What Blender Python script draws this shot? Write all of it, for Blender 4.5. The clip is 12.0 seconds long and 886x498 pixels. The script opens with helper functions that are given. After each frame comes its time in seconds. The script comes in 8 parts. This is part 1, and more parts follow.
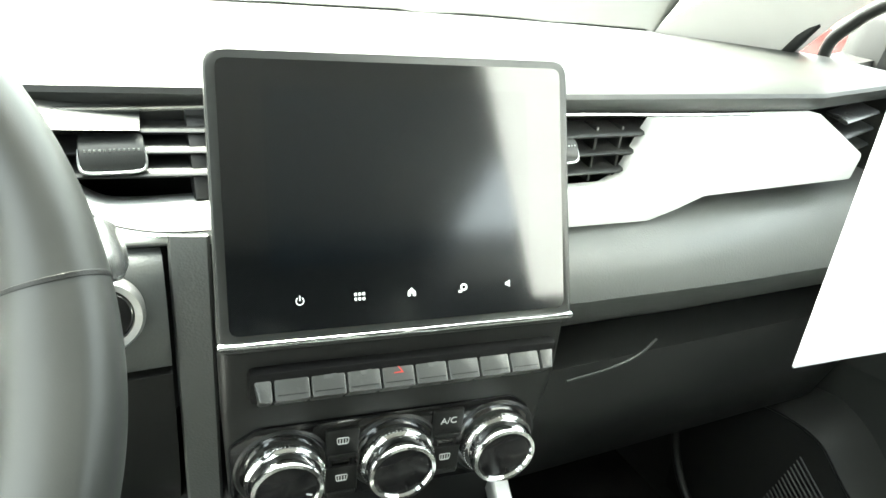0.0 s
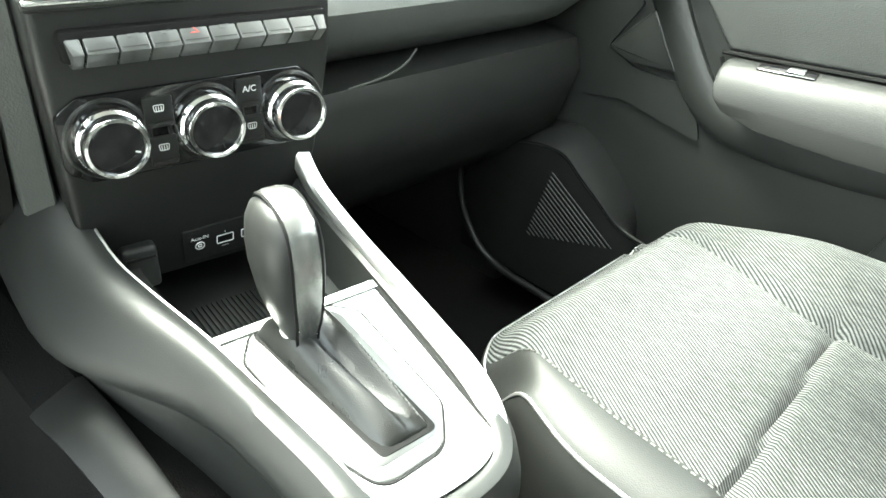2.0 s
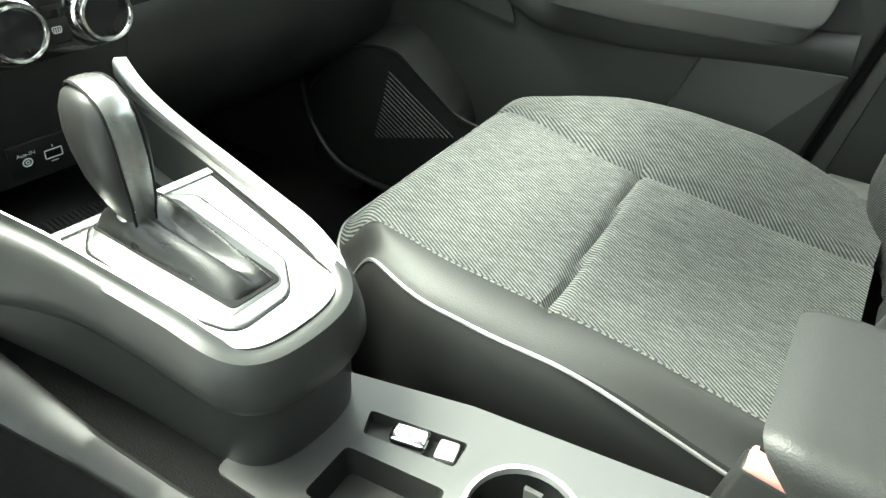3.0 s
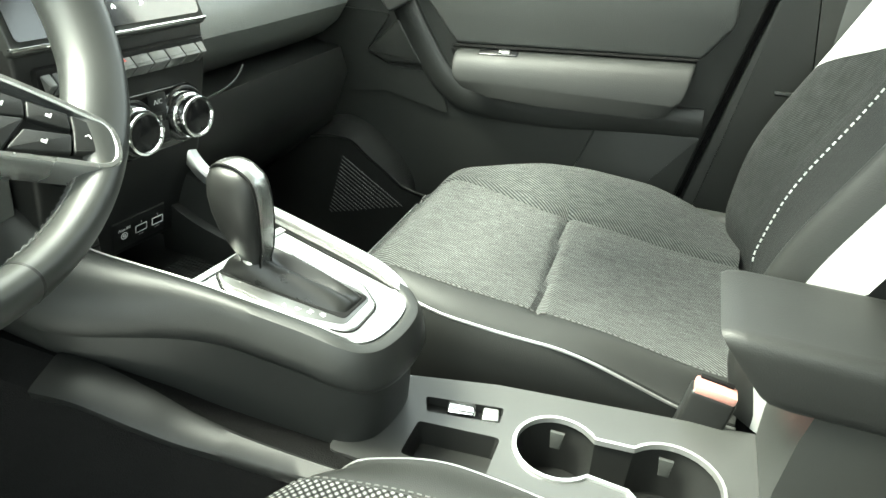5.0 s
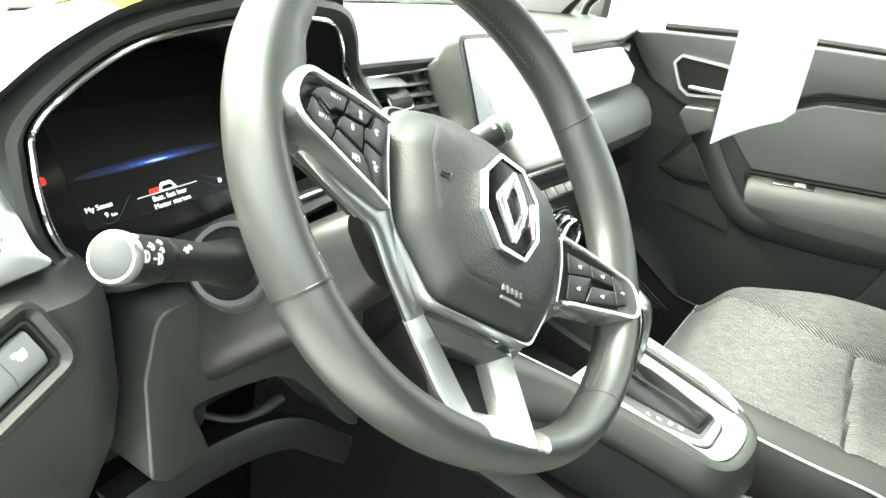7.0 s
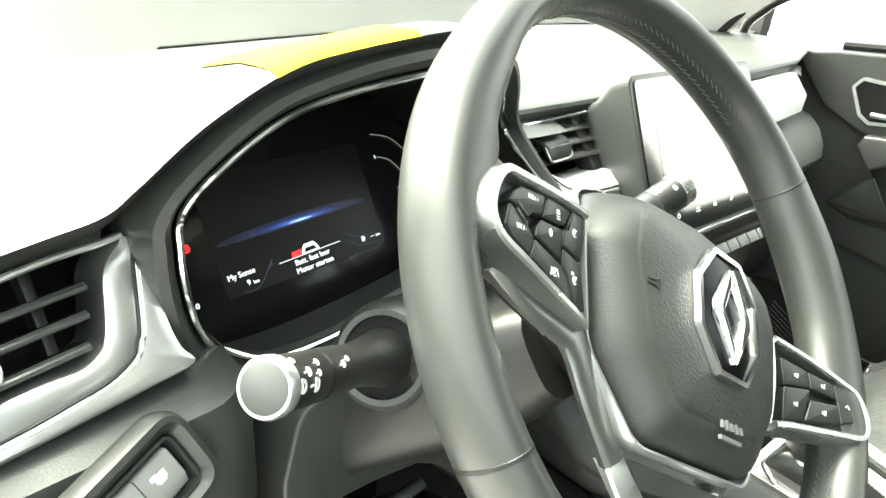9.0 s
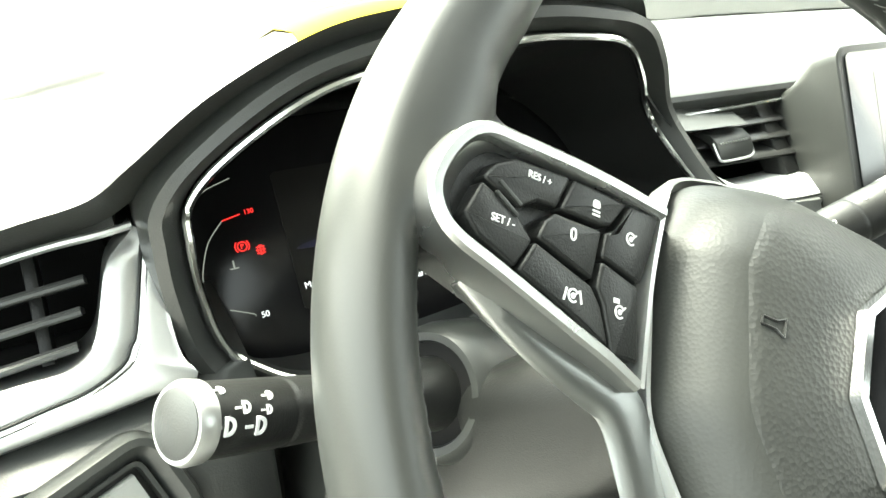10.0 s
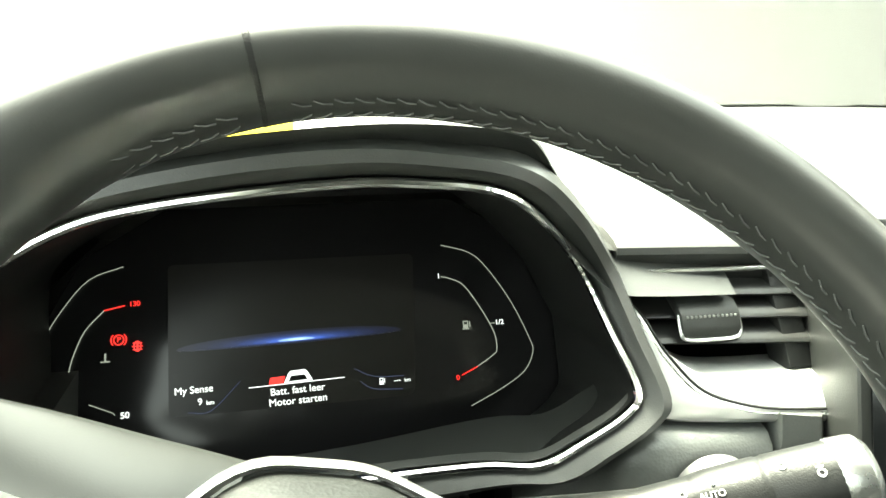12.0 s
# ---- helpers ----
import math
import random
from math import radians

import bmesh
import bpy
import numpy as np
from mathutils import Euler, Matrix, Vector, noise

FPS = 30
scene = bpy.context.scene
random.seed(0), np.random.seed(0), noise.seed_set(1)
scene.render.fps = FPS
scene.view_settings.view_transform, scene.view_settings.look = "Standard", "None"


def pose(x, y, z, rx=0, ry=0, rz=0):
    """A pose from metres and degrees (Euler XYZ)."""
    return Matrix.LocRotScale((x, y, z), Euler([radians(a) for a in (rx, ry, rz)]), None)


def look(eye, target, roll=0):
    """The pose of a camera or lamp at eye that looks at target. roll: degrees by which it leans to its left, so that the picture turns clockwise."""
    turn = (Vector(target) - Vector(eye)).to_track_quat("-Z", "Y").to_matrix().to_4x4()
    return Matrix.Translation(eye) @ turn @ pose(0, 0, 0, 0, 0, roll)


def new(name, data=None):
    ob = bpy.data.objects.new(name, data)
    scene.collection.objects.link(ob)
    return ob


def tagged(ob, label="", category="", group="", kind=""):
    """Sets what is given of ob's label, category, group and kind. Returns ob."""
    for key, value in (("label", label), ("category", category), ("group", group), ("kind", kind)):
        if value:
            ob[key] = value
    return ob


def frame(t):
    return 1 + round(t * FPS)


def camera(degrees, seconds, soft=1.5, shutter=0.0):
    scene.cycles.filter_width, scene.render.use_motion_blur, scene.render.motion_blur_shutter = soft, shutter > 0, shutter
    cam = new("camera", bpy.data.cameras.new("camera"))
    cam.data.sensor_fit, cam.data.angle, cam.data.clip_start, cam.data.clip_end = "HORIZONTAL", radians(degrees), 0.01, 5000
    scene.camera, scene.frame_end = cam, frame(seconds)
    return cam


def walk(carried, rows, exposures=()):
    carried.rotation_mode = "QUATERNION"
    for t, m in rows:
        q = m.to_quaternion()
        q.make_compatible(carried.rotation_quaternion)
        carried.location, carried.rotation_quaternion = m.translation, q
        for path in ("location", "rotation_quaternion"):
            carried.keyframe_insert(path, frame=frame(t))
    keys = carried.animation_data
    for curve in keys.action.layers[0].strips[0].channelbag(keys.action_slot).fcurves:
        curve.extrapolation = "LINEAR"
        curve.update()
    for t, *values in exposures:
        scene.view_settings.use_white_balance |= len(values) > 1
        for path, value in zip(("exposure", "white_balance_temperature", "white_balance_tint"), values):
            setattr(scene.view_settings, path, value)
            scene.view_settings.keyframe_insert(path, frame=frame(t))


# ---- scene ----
# One plan unit in metres: the plan is laid out in units that were checked against the sheet of paper and the wheel rim.
S = 0.9
cam = camera(65.6, 12.0)
PATH = [
    (0, (-0.142, 0.053, 1.231), (0.703, 1.655, 0.383), 6.1),
    (0.5, (-0.159, 0.018, 1.205), (0.744, 1.588, 0.356), 6.6),
    (1, (-0.179, -0.018, 1.173), (0.809, 1.447, 0.237), 7.0),
    (1.5, (-0.209, -0.058, 1.146), (0.911, 1.253, 0.133), 6.3),
    (2, (-0.236, -0.115, 1.111), (1.017, 1.044, 0.068), 4.5),
    (2.5, (-0.255, -0.157, 1.091), (1.067, 0.859, -0.014), 3.7),
    (3, (-0.27, -0.205, 1.089), (1.119, 0.628, -0.086), 2.6),
    (3.2, (-0.284, -0.204, 1.081), (1.159, 0.489, -0.118), 3.8),
    (4.8, (-0.516, -0.162, 1.128), (1.138, 0.341, 0.122), 3.8),
    (5, (-0.547, -0.148, 1.15), (1.128, 0.396, 0.204), 4.0),
    (5.5, (-0.599, -0.102, 1.191), (1.066, 0.579, 0.316), 5.6),
    (6, (-0.657, -0.06, 1.215), (0.963, 0.749, 0.366), 5.8),
    (6.5, (-0.712, -0.002, 1.241), (0.85, 0.93, 0.41), 5.5),
    (7, (-0.753, 0.043, 1.256), (0.782, 1.018, 0.424), 5.9),
    (7.2, (-0.772, 0.061, 1.261), (0.752, 1.05, 0.424), 5.7),
    (8.8, (-0.7246, 0.1302, 1.2707), (0.7011, 1.2536, 0.4307), 4.54),
    (9, (-0.7088, 0.1378, 1.2746), (0.6308, 1.3605, 0.4317), 3.63),
    (9.5, (-0.6529, 0.1378, 1.2536), (0.3466, 1.6584, 0.4236), -0.55),
    (10, (-0.5798, 0.1486, 1.2291), (0.2508, 1.7842, 0.4323), -2.14),
    (10.2, (-0.5471, 0.1566, 1.2279), (0.2096, 1.8340, 0.4446), -2.46),
    (10.5, (-0.5027, 0.1634, 1.2329), (0.1403, 1.9023, 0.4827), -2.22),
    (11, (-0.4336, 0.1658, 1.2420), (0.0727, 1.9700, 0.5432), -1.45),
    (11.5, (-0.3856, 0.1681, 1.2620), (-0.0155, 2.0125, 0.5828), -0.78),
    (12, (-0.3548, 0.1709, 1.2702), (-0.0653, 2.0109, 0.5419), 0.37),
]
EXPOSURES = [(0.0, 4.1, 6700, -5), (0.5, 4.2, 6700, -6), (1.0, 4.65, 6750, -7), (1.5, 4.95, 6700, -5), (2.0, 4.6, 6550, -4), (2.5, 4.15, 6550, -6), (3.0, 3.9, 6600, -7), (4.8, 3.7, 6750, -9), (5.5, 4.0, 6750, -9), (7.2, 4.1, 6800, -5), (9.3, 3.9, 7000, -4), (10.5, 4.1, 7000, -5), (11.0, 3.9, 7400, -11), (11.5, 3.9, 7300, -9), (12.0, 4.05, 7300, -8)]
walk(cam, [(t, look(Vector(eye) * S, Vector(target) * S, roll)) for t, eye, target, roll in PATH], EXPOSURES)

# ---- daylight: bright overcast sky, soft sun from the front right ----
world = bpy.data.worlds.new("sky")
scene.world = world
world.use_nodes = True
wn, wl = world.node_tree.nodes, world.node_tree.links
sky = wn.new("ShaderNodeTexSky")
sky.sky_type, sky.sun_disc = "NISHITA", False
sky.sun_elevation, sky.sun_rotation = radians(58), radians(-15)
sky.air_density, sky.dust_density, sky.ozone_density = 1.0, 6.0, 1.0
wn["Background"].inputs["Strength"].default_value = 0.15
grey = wn.new("ShaderNodeHueSaturation")
grey.inputs["Saturation"].default_value = 0.3
wl.new(sky.outputs["Color"], grey.inputs["Color"])
wl.new(grey.outputs["Color"], wn["Background"].inputs["Color"])
sun = new("sun", bpy.data.lights.new("sun", "SUN"))
sun.data.energy, sun.data.angle, sun.data.color = 1.6, radians(26), (1.0, 0.96, 0.9)
sun.matrix_world = look((-1.3, 5, 8.2), (0, 0, 0))


# ---- materials ----
def material(name, color, rough=0.5, metal=0.0, vary=0.15, vary_scale=6.0, grain=0.0, grain_scale=900.0, coat=0.0, emit=None, emit_strength=0.0, sheen=0.0, spread=0.12, spec=0.5, kind="noise"):
    m = bpy.data.materials.new(name)
    m.use_nodes = True
    n, l = m.node_tree.nodes, m.node_tree.links
    b = n["Principled BSDF"]
    tc = n.new("ShaderNodeTexCoord")
    big = n.new("ShaderNodeTexNoise")
    big.inputs["Scale"].default_value, big.inputs["Detail"].default_value = vary_scale, 5.0
    l.new(tc.outputs["Object"], big.inputs["Vector"])
    mix = n.new("ShaderNodeMix")
    mix.data_type = "RGBA"
    dark = [c * (1 - vary) for c in color]
    light = [min(1.0, c * (1 + vary)) for c in color]
    mix.inputs[6].default_value, mix.inputs[7].default_value = (*dark, 1), (*light, 1)
    l.new(big.outputs["Fac"], mix.inputs[0])
    l.new(mix.outputs[2], b.inputs["Base Color"])
    ramp = n.new("ShaderNodeMapRange")
    ramp.inputs[3].default_value, ramp.inputs[4].default_value = max(0.02, rough - spread), min(1.0, rough + spread)
    l.new(big.outputs["Fac"], ramp.inputs[0])
    l.new(ramp.outputs[0], b.inputs["Roughness"])
    b.inputs["Metallic"].default_value, b.inputs["Coat Weight"].default_value = metal, coat
    b.inputs["Specular IOR Level"].default_value = spec
    b.inputs["Sheen Weight"].default_value = sheen
    if emit:
        b.inputs["Emission Color"].default_value, b.inputs["Emission Strength"].default_value = (*emit, 1), emit_strength
    if grain:
        tex = n.new("ShaderNodeTexVoronoi" if kind == "leather" else "ShaderNodeTexNoise")
        tex.inputs["Scale"].default_value = grain_scale
        l.new(tc.outputs["Object"], tex.inputs["Vector"])
        bump = n.new("ShaderNodeBump")
        bump.inputs["Strength"].default_value, bump.inputs["Distance"].default_value = grain, 0.001
        l.new(tex.outputs[0], bump.inputs["Height"])
        l.new(bump.outputs[0], b.inputs["Normal"])
    return m


def woven(name, dark, light, scale, angle, second=False):
    """Cloth: ribs (or, with second, a knitted mesh of dots), broken up by streaky threads."""
    m = material(name, dark, 0.92, 0, 0.1, 20, spec=0.15)
    n, l = m.node_tree.nodes, m.node_tree.links
    b, tc = n["Principled BSDF"], n["Texture Coordinate"]

    def bands(turn):
        mp = n.new("ShaderNodeMapping")
        mp.inputs["Rotation"].default_value = turn
        l.new(tc.outputs["Object"], mp.inputs["Vector"])
        w = n.new("ShaderNodeTexWave")
        w.inputs["Scale"].default_value, w.inputs["Distortion"].default_value = scale, 0.35
        w.inputs["Detail"].default_value, w.inputs["Detail Scale"].default_value = 1.0, 6.0
        l.new(mp.outputs[0], w.inputs["Vector"])
        return w.outputs["Fac"]

    def times(x, y):
        k_ = n.new("ShaderNodeMath")
        k_.operation = "MULTIPLY"
        l.new(x, k_.inputs[0])
        l.new(y, k_.inputs[1])
        return k_.outputs[0]
    weave = bands(angle)
    if second:
        weave = times(weave, bands((angle[0], angle[1], angle[2] + radians(90))))
    thread = n.new("ShaderNodeTexNoise")
    thread.inputs["Scale"].default_value, thread.inputs["Detail"].default_value = 60, 4
    mq = n.new("ShaderNodeMapping")
    mq.inputs["Scale"].default_value = (5.0, 0.9, 1.0)
    l.new(tc.outputs["Object"], mq.inputs["Vector"])
    l.new(mq.outputs[0], thread.inputs["Vector"])
    streak = n.new("ShaderNodeMapRange")
    streak.inputs[1].default_value, streak.inputs[2].default_value = 0.3, 0.7
    streak.inputs[3].default_value, streak.inputs[4].default_value = 0.55, 1.0
    l.new(thread.outputs["Fac"], streak.inputs[0])
    fac = times(weave, streak.outputs[0])
    mix = n.new("ShaderNodeMix")
    mix.data_type = "RGBA"
    mix.inputs[6].default_value, mix.inputs[7].default_value = (*dark, 1), (*light, 1)
    l.new(fac, mix.inputs[0])
    l.new(mix.outputs[2], b.inputs["Base Color"])
    bump = n.new("ShaderNodeBump")
    bump.inputs["Strength"].default_value, bump.inputs["Distance"].default_value = 0.6, 0.0015
    l.new(fac, bump.inputs["Height"])
    l.new(bump.outputs[0], b.inputs["Normal"])
    return m


SOFT = material("soft_dash_skin", (0.026, 0.0275, 0.026), 0.42, 0, 0.1, 5, 0.12, 900)
SOFTL = material("grained_pad_skin", (0.07, 0.074, 0.071), 0.38, 0, 0.1, 5, 0.16, 600, kind="leather")
HARD = material("hard_black_plastic", (0.011, 0.0115, 0.011), 0.38, 0, 0.15, 8, 0.2, 1500, spec=0.3)
DOORP = material("door_hard_plastic", (0.024, 0.0255, 0.024), 0.38, 0, 0.12, 5, 0.12, 1300, spec=0.4)
DOORIN = material("door_inset_skin", (0.042, 0.0445, 0.0425), 0.42, 0, 0.1, 5, 0.3, 600, kind="leather", spec=0.4)
DOORM = material("door_panel_plastic", (0.013, 0.014, 0.0131), 0.42, 0, 0.12, 5, 0.14, 1300, spec=0.36)
SHELL = material("console_shell_plastic", (0.0155, 0.0165, 0.0156), 0.4, 0, 0.12, 6, 0.12, 1300, spec=0.36)
# near-black with little shine; in gaps and vent depths it stands for shade
DARK = material("black_and_cavity_shade", (0.004, 0.004, 0.004), 0.7, 0, 0.2, 8, spec=0.15)
PIANO = material("piano_black", (0.003, 0.003, 0.0035), 0.1, 0, 0.1, 8, spread=0.04, coat=0.6)
METER = material("matt_meter_glass", (0.009, 0.009, 0.0095), 0.16, 0, 0.1, 8, spread=0.04, spec=0.3)
GLASS = material("display_glass", (0.002, 0.0025, 0.003), 0.12, 0, 0.1, 8, spread=0.03, spec=1.0)
SATIN = material("satin_silver_trim", (0.58, 0.59, 0.58), 0.32, 0.9, 0.05, 20, 0.05, 1800, spread=0.06)
PLATE = material("brushed_silver_plate", (0.45, 0.46, 0.45), 0.28, 0.92, 0.06, 16, 0.05, 1500, spread=0.06)
INSERT = material("light_grey_dash_insert", (0.5, 0.51, 0.5), 0.42, 0.2, 0.05, 9, 0.1, 1000)
CHROME = material("chrome", (0.85, 0.86, 0.86), 0.1, 1.0, 0.03, 30, spread=0.04)
LEATHER = material("rim_leather", (0.023, 0.0245, 0.0228), 0.38, 0, 0.1, 18, 0.02, 1500, kind="leather")
SATIN_DARK = material("dark_satin_trim", (0.4, 0.41, 0.4), 0.27, 0.92, 0.06, 20, 0.05, 1800, spread=0.06)
COVER = material("airbag_margin_skin", (0.0205, 0.0218, 0.02), 0.48, 0, 0.08, 8, 0.09, 800, kind="leather", spec=0.42)
HUBSKIN = material("airbag_skin", (0.0165, 0.0176, 0.0161), 0.5, 0, 0.1, 10, 0.2, 660, kind="leather", spec=0.45)
LEATHERETTE = material("seat_leatherette", (0.0145, 0.0153, 0.0145), 0.5, 0, 0.12, 9, 0.14, 800, kind="leather", spec=0.28)
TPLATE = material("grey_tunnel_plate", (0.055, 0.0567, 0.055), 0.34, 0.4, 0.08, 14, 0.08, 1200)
CLOTH = woven("grey_seat_cloth", (0.004, 0.0043, 0.0043), (0.125, 0.131, 0.129), 92, (0, 0, radians(32)))
CLOTH_BACK = woven("grey_backrest_cloth", (0.008, 0.0085, 0.0085), (0.05, 0.053, 0.052), 150, (radians(80), 0, radians(32)))
CLOTH_SIDE = woven("bolster_cloth", (0.008, 0.0085, 0.0085), (0.09, 0.095, 0.094), 110, (0, 0, radians(32)))
CARPET = material("black_carpet", (0.005, 0.005, 0.005), 0.95, 0, 0.4, 60, 0.9, 600, spec=0.1)
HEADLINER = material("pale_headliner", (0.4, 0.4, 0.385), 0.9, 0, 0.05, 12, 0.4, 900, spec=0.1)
WHITEP = material("white_print", (0.6, 0.6, 0.6), 0.5, 0, 0.02, 10)
PAPER = material("paper", (0.82, 0.82, 0.84), 0.7, 0, 0.02, 8, 0.1, 300, spec=0.2)
GRIPSKIN = material("grip_leather", (0.012, 0.0125, 0.012), 0.42, 0, 0.1, 18, 0.06, 1500, kind="leather", spec=0.3)
GAITER = material("gaiter_leather", (0.0075, 0.008, 0.0075), 0.3, 0, 0.15, 30, 0.12, 1200, kind="leather", spec=0.42)
STITCH = material("grey_thread", (0.07, 0.072, 0.07), 0.7, 0, 0.1, 50)
MARKRED = material("red_print", (0.5, 0.03, 0.02), 0.4, 0, 0.1, 10)
REDP = material("faded_pink_plastic", (0.42, 0.2, 0.17), 0.4, 0, 0.1, 10)
LAMPRED = material("red_telltale", (0.3, 0.01, 0.01), 0.4, emit=(1.0, 0.03, 0.03), emit_strength=0.11)
LAMPWHITE = material("white_display_print", (0.5, 0.5, 0.5), 0.4, emit=(0.85, 0.9, 1.0), emit_strength=0.12)
ICONW = material("lit_white_icon", (0.5, 0.5, 0.5), 0.4, emit=(0.9, 1.0, 1.0), emit_strength=0.07)
BADGE = material("black_badge_lacquer", (0.001, 0.001, 0.0011), 0.22, 0, 0.1, 8, spread=0.03, spec=0.08)
# headliner toned darker than the pillars', to dim its reflection in the screen
ROOFCLOTH = material("dimmed_roof_cloth", (0.24, 0.24, 0.232), 0.9, 0, 0.05, 12, 0.4, 900, spec=0.1)
ARMS = material("grey_satin_arm", (0.24, 0.245, 0.24), 0.3, 0.9, 0.06, 20, 0.05, 1800, spread=0.06)
# paler tone for the outer edge and shoulder of the backrests
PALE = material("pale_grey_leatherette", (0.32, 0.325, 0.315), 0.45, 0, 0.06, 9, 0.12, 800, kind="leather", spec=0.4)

# ---- building kit (plan units) ----
def V(*a):
    return Vector(a)


def thing(name, at, label, category, group="", kind=""):
    ob = new(name)
    ob.empty_display_size = 0.02
    ob.location = Vector(at) * S
    return tagged(ob, label, category, group, kind)


def root_of(ob):
    while ob.parent:
        ob = ob.parent
    return ob


def finish(bm, sharp=38):
    bmesh.ops.remove_doubles(bm, verts=bm.verts, dist=1e-6)
    bmesh.ops.recalc_face_normals(bm, faces=bm.faces)
    lim = radians(sharp)
    for f in bm.faces:
        f.smooth = True
    for e in bm.edges:
        e.smooth = not (len(e.link_faces) == 2 and e.calc_face_angle(0) > lim)


def part(name, bm, mat, parent=None, label="", sharp=38, category="", kind="", group=""):
    """One bmesh, in plan units, as one mesh under a thing or a part; with no parent, a thing of its own."""
    finish(bm, sharp)
    base = root_of(parent).location if parent else Vector((0, 0, 0))
    me = bpy.data.meshes.new(name)
    bmesh.ops.transform(bm, matrix=Matrix.Translation(-base) @ Matrix.Scale(S, 4), verts=bm.verts)
    bm.to_mesh(me)
    bm.free()
    me.materials.append(mat)
    ob = new(name, me)
    if parent:
        ob.parent = parent
    return tagged(ob, label, category, group, kind)


def face(bm, vs):
    try:
        return bm.faces.new(vs)
    except ValueError:
        return None


def loft(bm, rings, closed=True, cap=True, loop=False):
    """Skin through rings of equal length."""
    vs = [[bm.verts.new(p) for p in r] for r in rings]
    n, k = len(rings[0]), len(rings)
    for a in range(k if loop else k - 1):
        b = (a + 1) % k
        for i in range(n if closed else n - 1):
            j = (i + 1) % n
            face(bm, (vs[a][i], vs[a][j], vs[b][j], vs[b][i]))
    if cap and closed and not loop:
        face(bm, vs[0][::-1])
        face(bm, vs[-1])
    return vs


def smooth_line(pts, n=8, closed=False):
    """Catmull-Rom points through pts."""
    P = [Vector(p) for p in pts]
    out, m = [], len(P)
    for i in range(m if closed else m - 1):
        a, b = P[i], P[(i + 1) % m]
        p0 = P[(i - 1) % m] if closed or i > 0 else a * 2 - b
        p3 = P[(i + 2) % m] if closed or i + 2 < m else b * 2 - a
        for s in range(n):
            t = s / n
            out.append(0.5 * ((2 * a) + (b - p0) * t + (2 * p0 - 5 * a + 4 * b - p3) * t * t + (3 * a - p0 - 3 * b + p3) * t ** 3))
    if not closed:
        out.append(P[-1])
    return out


def rounded(pts, r, seg=4):
    """A closed 2D polygon with rounded corners; r is one radius or one for each corner."""
    P = [Vector((p[0], p[1])) for p in pts]
    out, m = [], len(P)
    for i in range(m):
        a, b, c = P[i - 1], P[i], P[(i + 1) % m]
        rr = r[i] if isinstance(r, (list, tuple)) else r
        u, v = (a - b), (c - b)
        lu, lv = u.length, v.length
        if rr <= 0 or lu < 1e-9 or lv < 1e-9:
            out.append(b)
            continue
        u, v = u / lu, v / lv
        ang = max(0.05, math.acos(max(-1, min(1, u.dot(v)))))
        cut = min(rr / math.tan(ang / 2), 0.48 * lu, 0.48 * lv)
        s, e = b + u * cut, b + v * cut
        for k in range(seg + 1):
            t = k / seg
            out.append(s * (1 - t) ** 2 + b * 2 * t * (1 - t) + e * t * t)
    return out


def slab(bm, outline, z0, z1, M, edge=0.0, seg=2):
    """A plate of a 2D outline between z0 and z1 of frame M, its upper rim rounded off by edge."""
    pts = [Vector((p[0], p[1])) for p in outline]
    area = sum(pts[i - 1].x * pts[i].y - pts[i].x * pts[i - 1].y for i in range(len(pts)))
    if area < 0:
        pts.reverse()
    n = len(pts)

    def inset(d):
        res = []
        for i in range(n):
            a, b, c = pts[i - 1], pts[i], pts[(i + 1) % n]
            e1, e2 = (b - a), (c - b)
            if e1.length < 1e-9 or e2.length < 1e-9:
                res.append(b.copy())
                continue
            n1, n2 = Vector((-e1.y, e1.x)).normalized(), Vector((-e2.y, e2.x)).normalized()
            k = n1 + n2
            k = k / max(0.3, k.dot(k) / 2) if k.length > 1e-6 else n1
            res.append(b + k * d)
        return res
    rings = [[M @ Vector((*p, z0)) for p in pts]]
    if edge > 0:
        sgn = 1 if z1 > z0 else -1
        for s in range(seg + 1):
            t = s / seg * math.pi / 2
            rings.append([M @ Vector((*p, z1 - sgn * edge * (1 - math.sin(t)))) for p in inset(edge * (1 - math.cos(t)))])
    else:
        rings.append([M @ Vector((*p, z1)) for p in pts])
    loft(bm, rings)


def rbox(bm, size, M, r=0.003, seg=2):
    """A box with all its edges rounded, centred on frame M."""
    tmp = bmesh.new()
    bmesh.ops.create_cube(tmp, size=1.0)
    bmesh.ops.scale(tmp, vec=size, verts=tmp.verts)
    if r > 0:
        bmesh.ops.bevel(tmp, geom=list(tmp.edges), offset=min(r, 0.49 * min(size)), segments=seg, profile=0.5, affect="EDGES")
    bmesh.ops.transform(tmp, matrix=M, verts=tmp.verts)
    me = bpy.data.meshes.new("tmp")
    tmp.to_mesh(me)
    tmp.free()
    bm.from_mesh(me)
    bpy.data.meshes.remove(me)


def lathe(bm, prof, M, n=32, cap=True, start=0.0, sweep=2 * math.pi):
    rings = []
    whole = abs(sweep - 2 * math.pi) < 1e-6
    for k in range(n if whole else n + 1):
        a = start + sweep * k / n
        rings.append([M @ Vector((r * math.cos(a), r * math.sin(a), h)) for r, h in prof])
    loft(bm, rings, closed=False, cap=False, loop=whole)
    if cap and whole:
        for end in (0, -1):
            if prof[end][0] > 1e-6:
                vs = [bm.verts.new(r[end]) for r in rings]
                face(bm, vs)


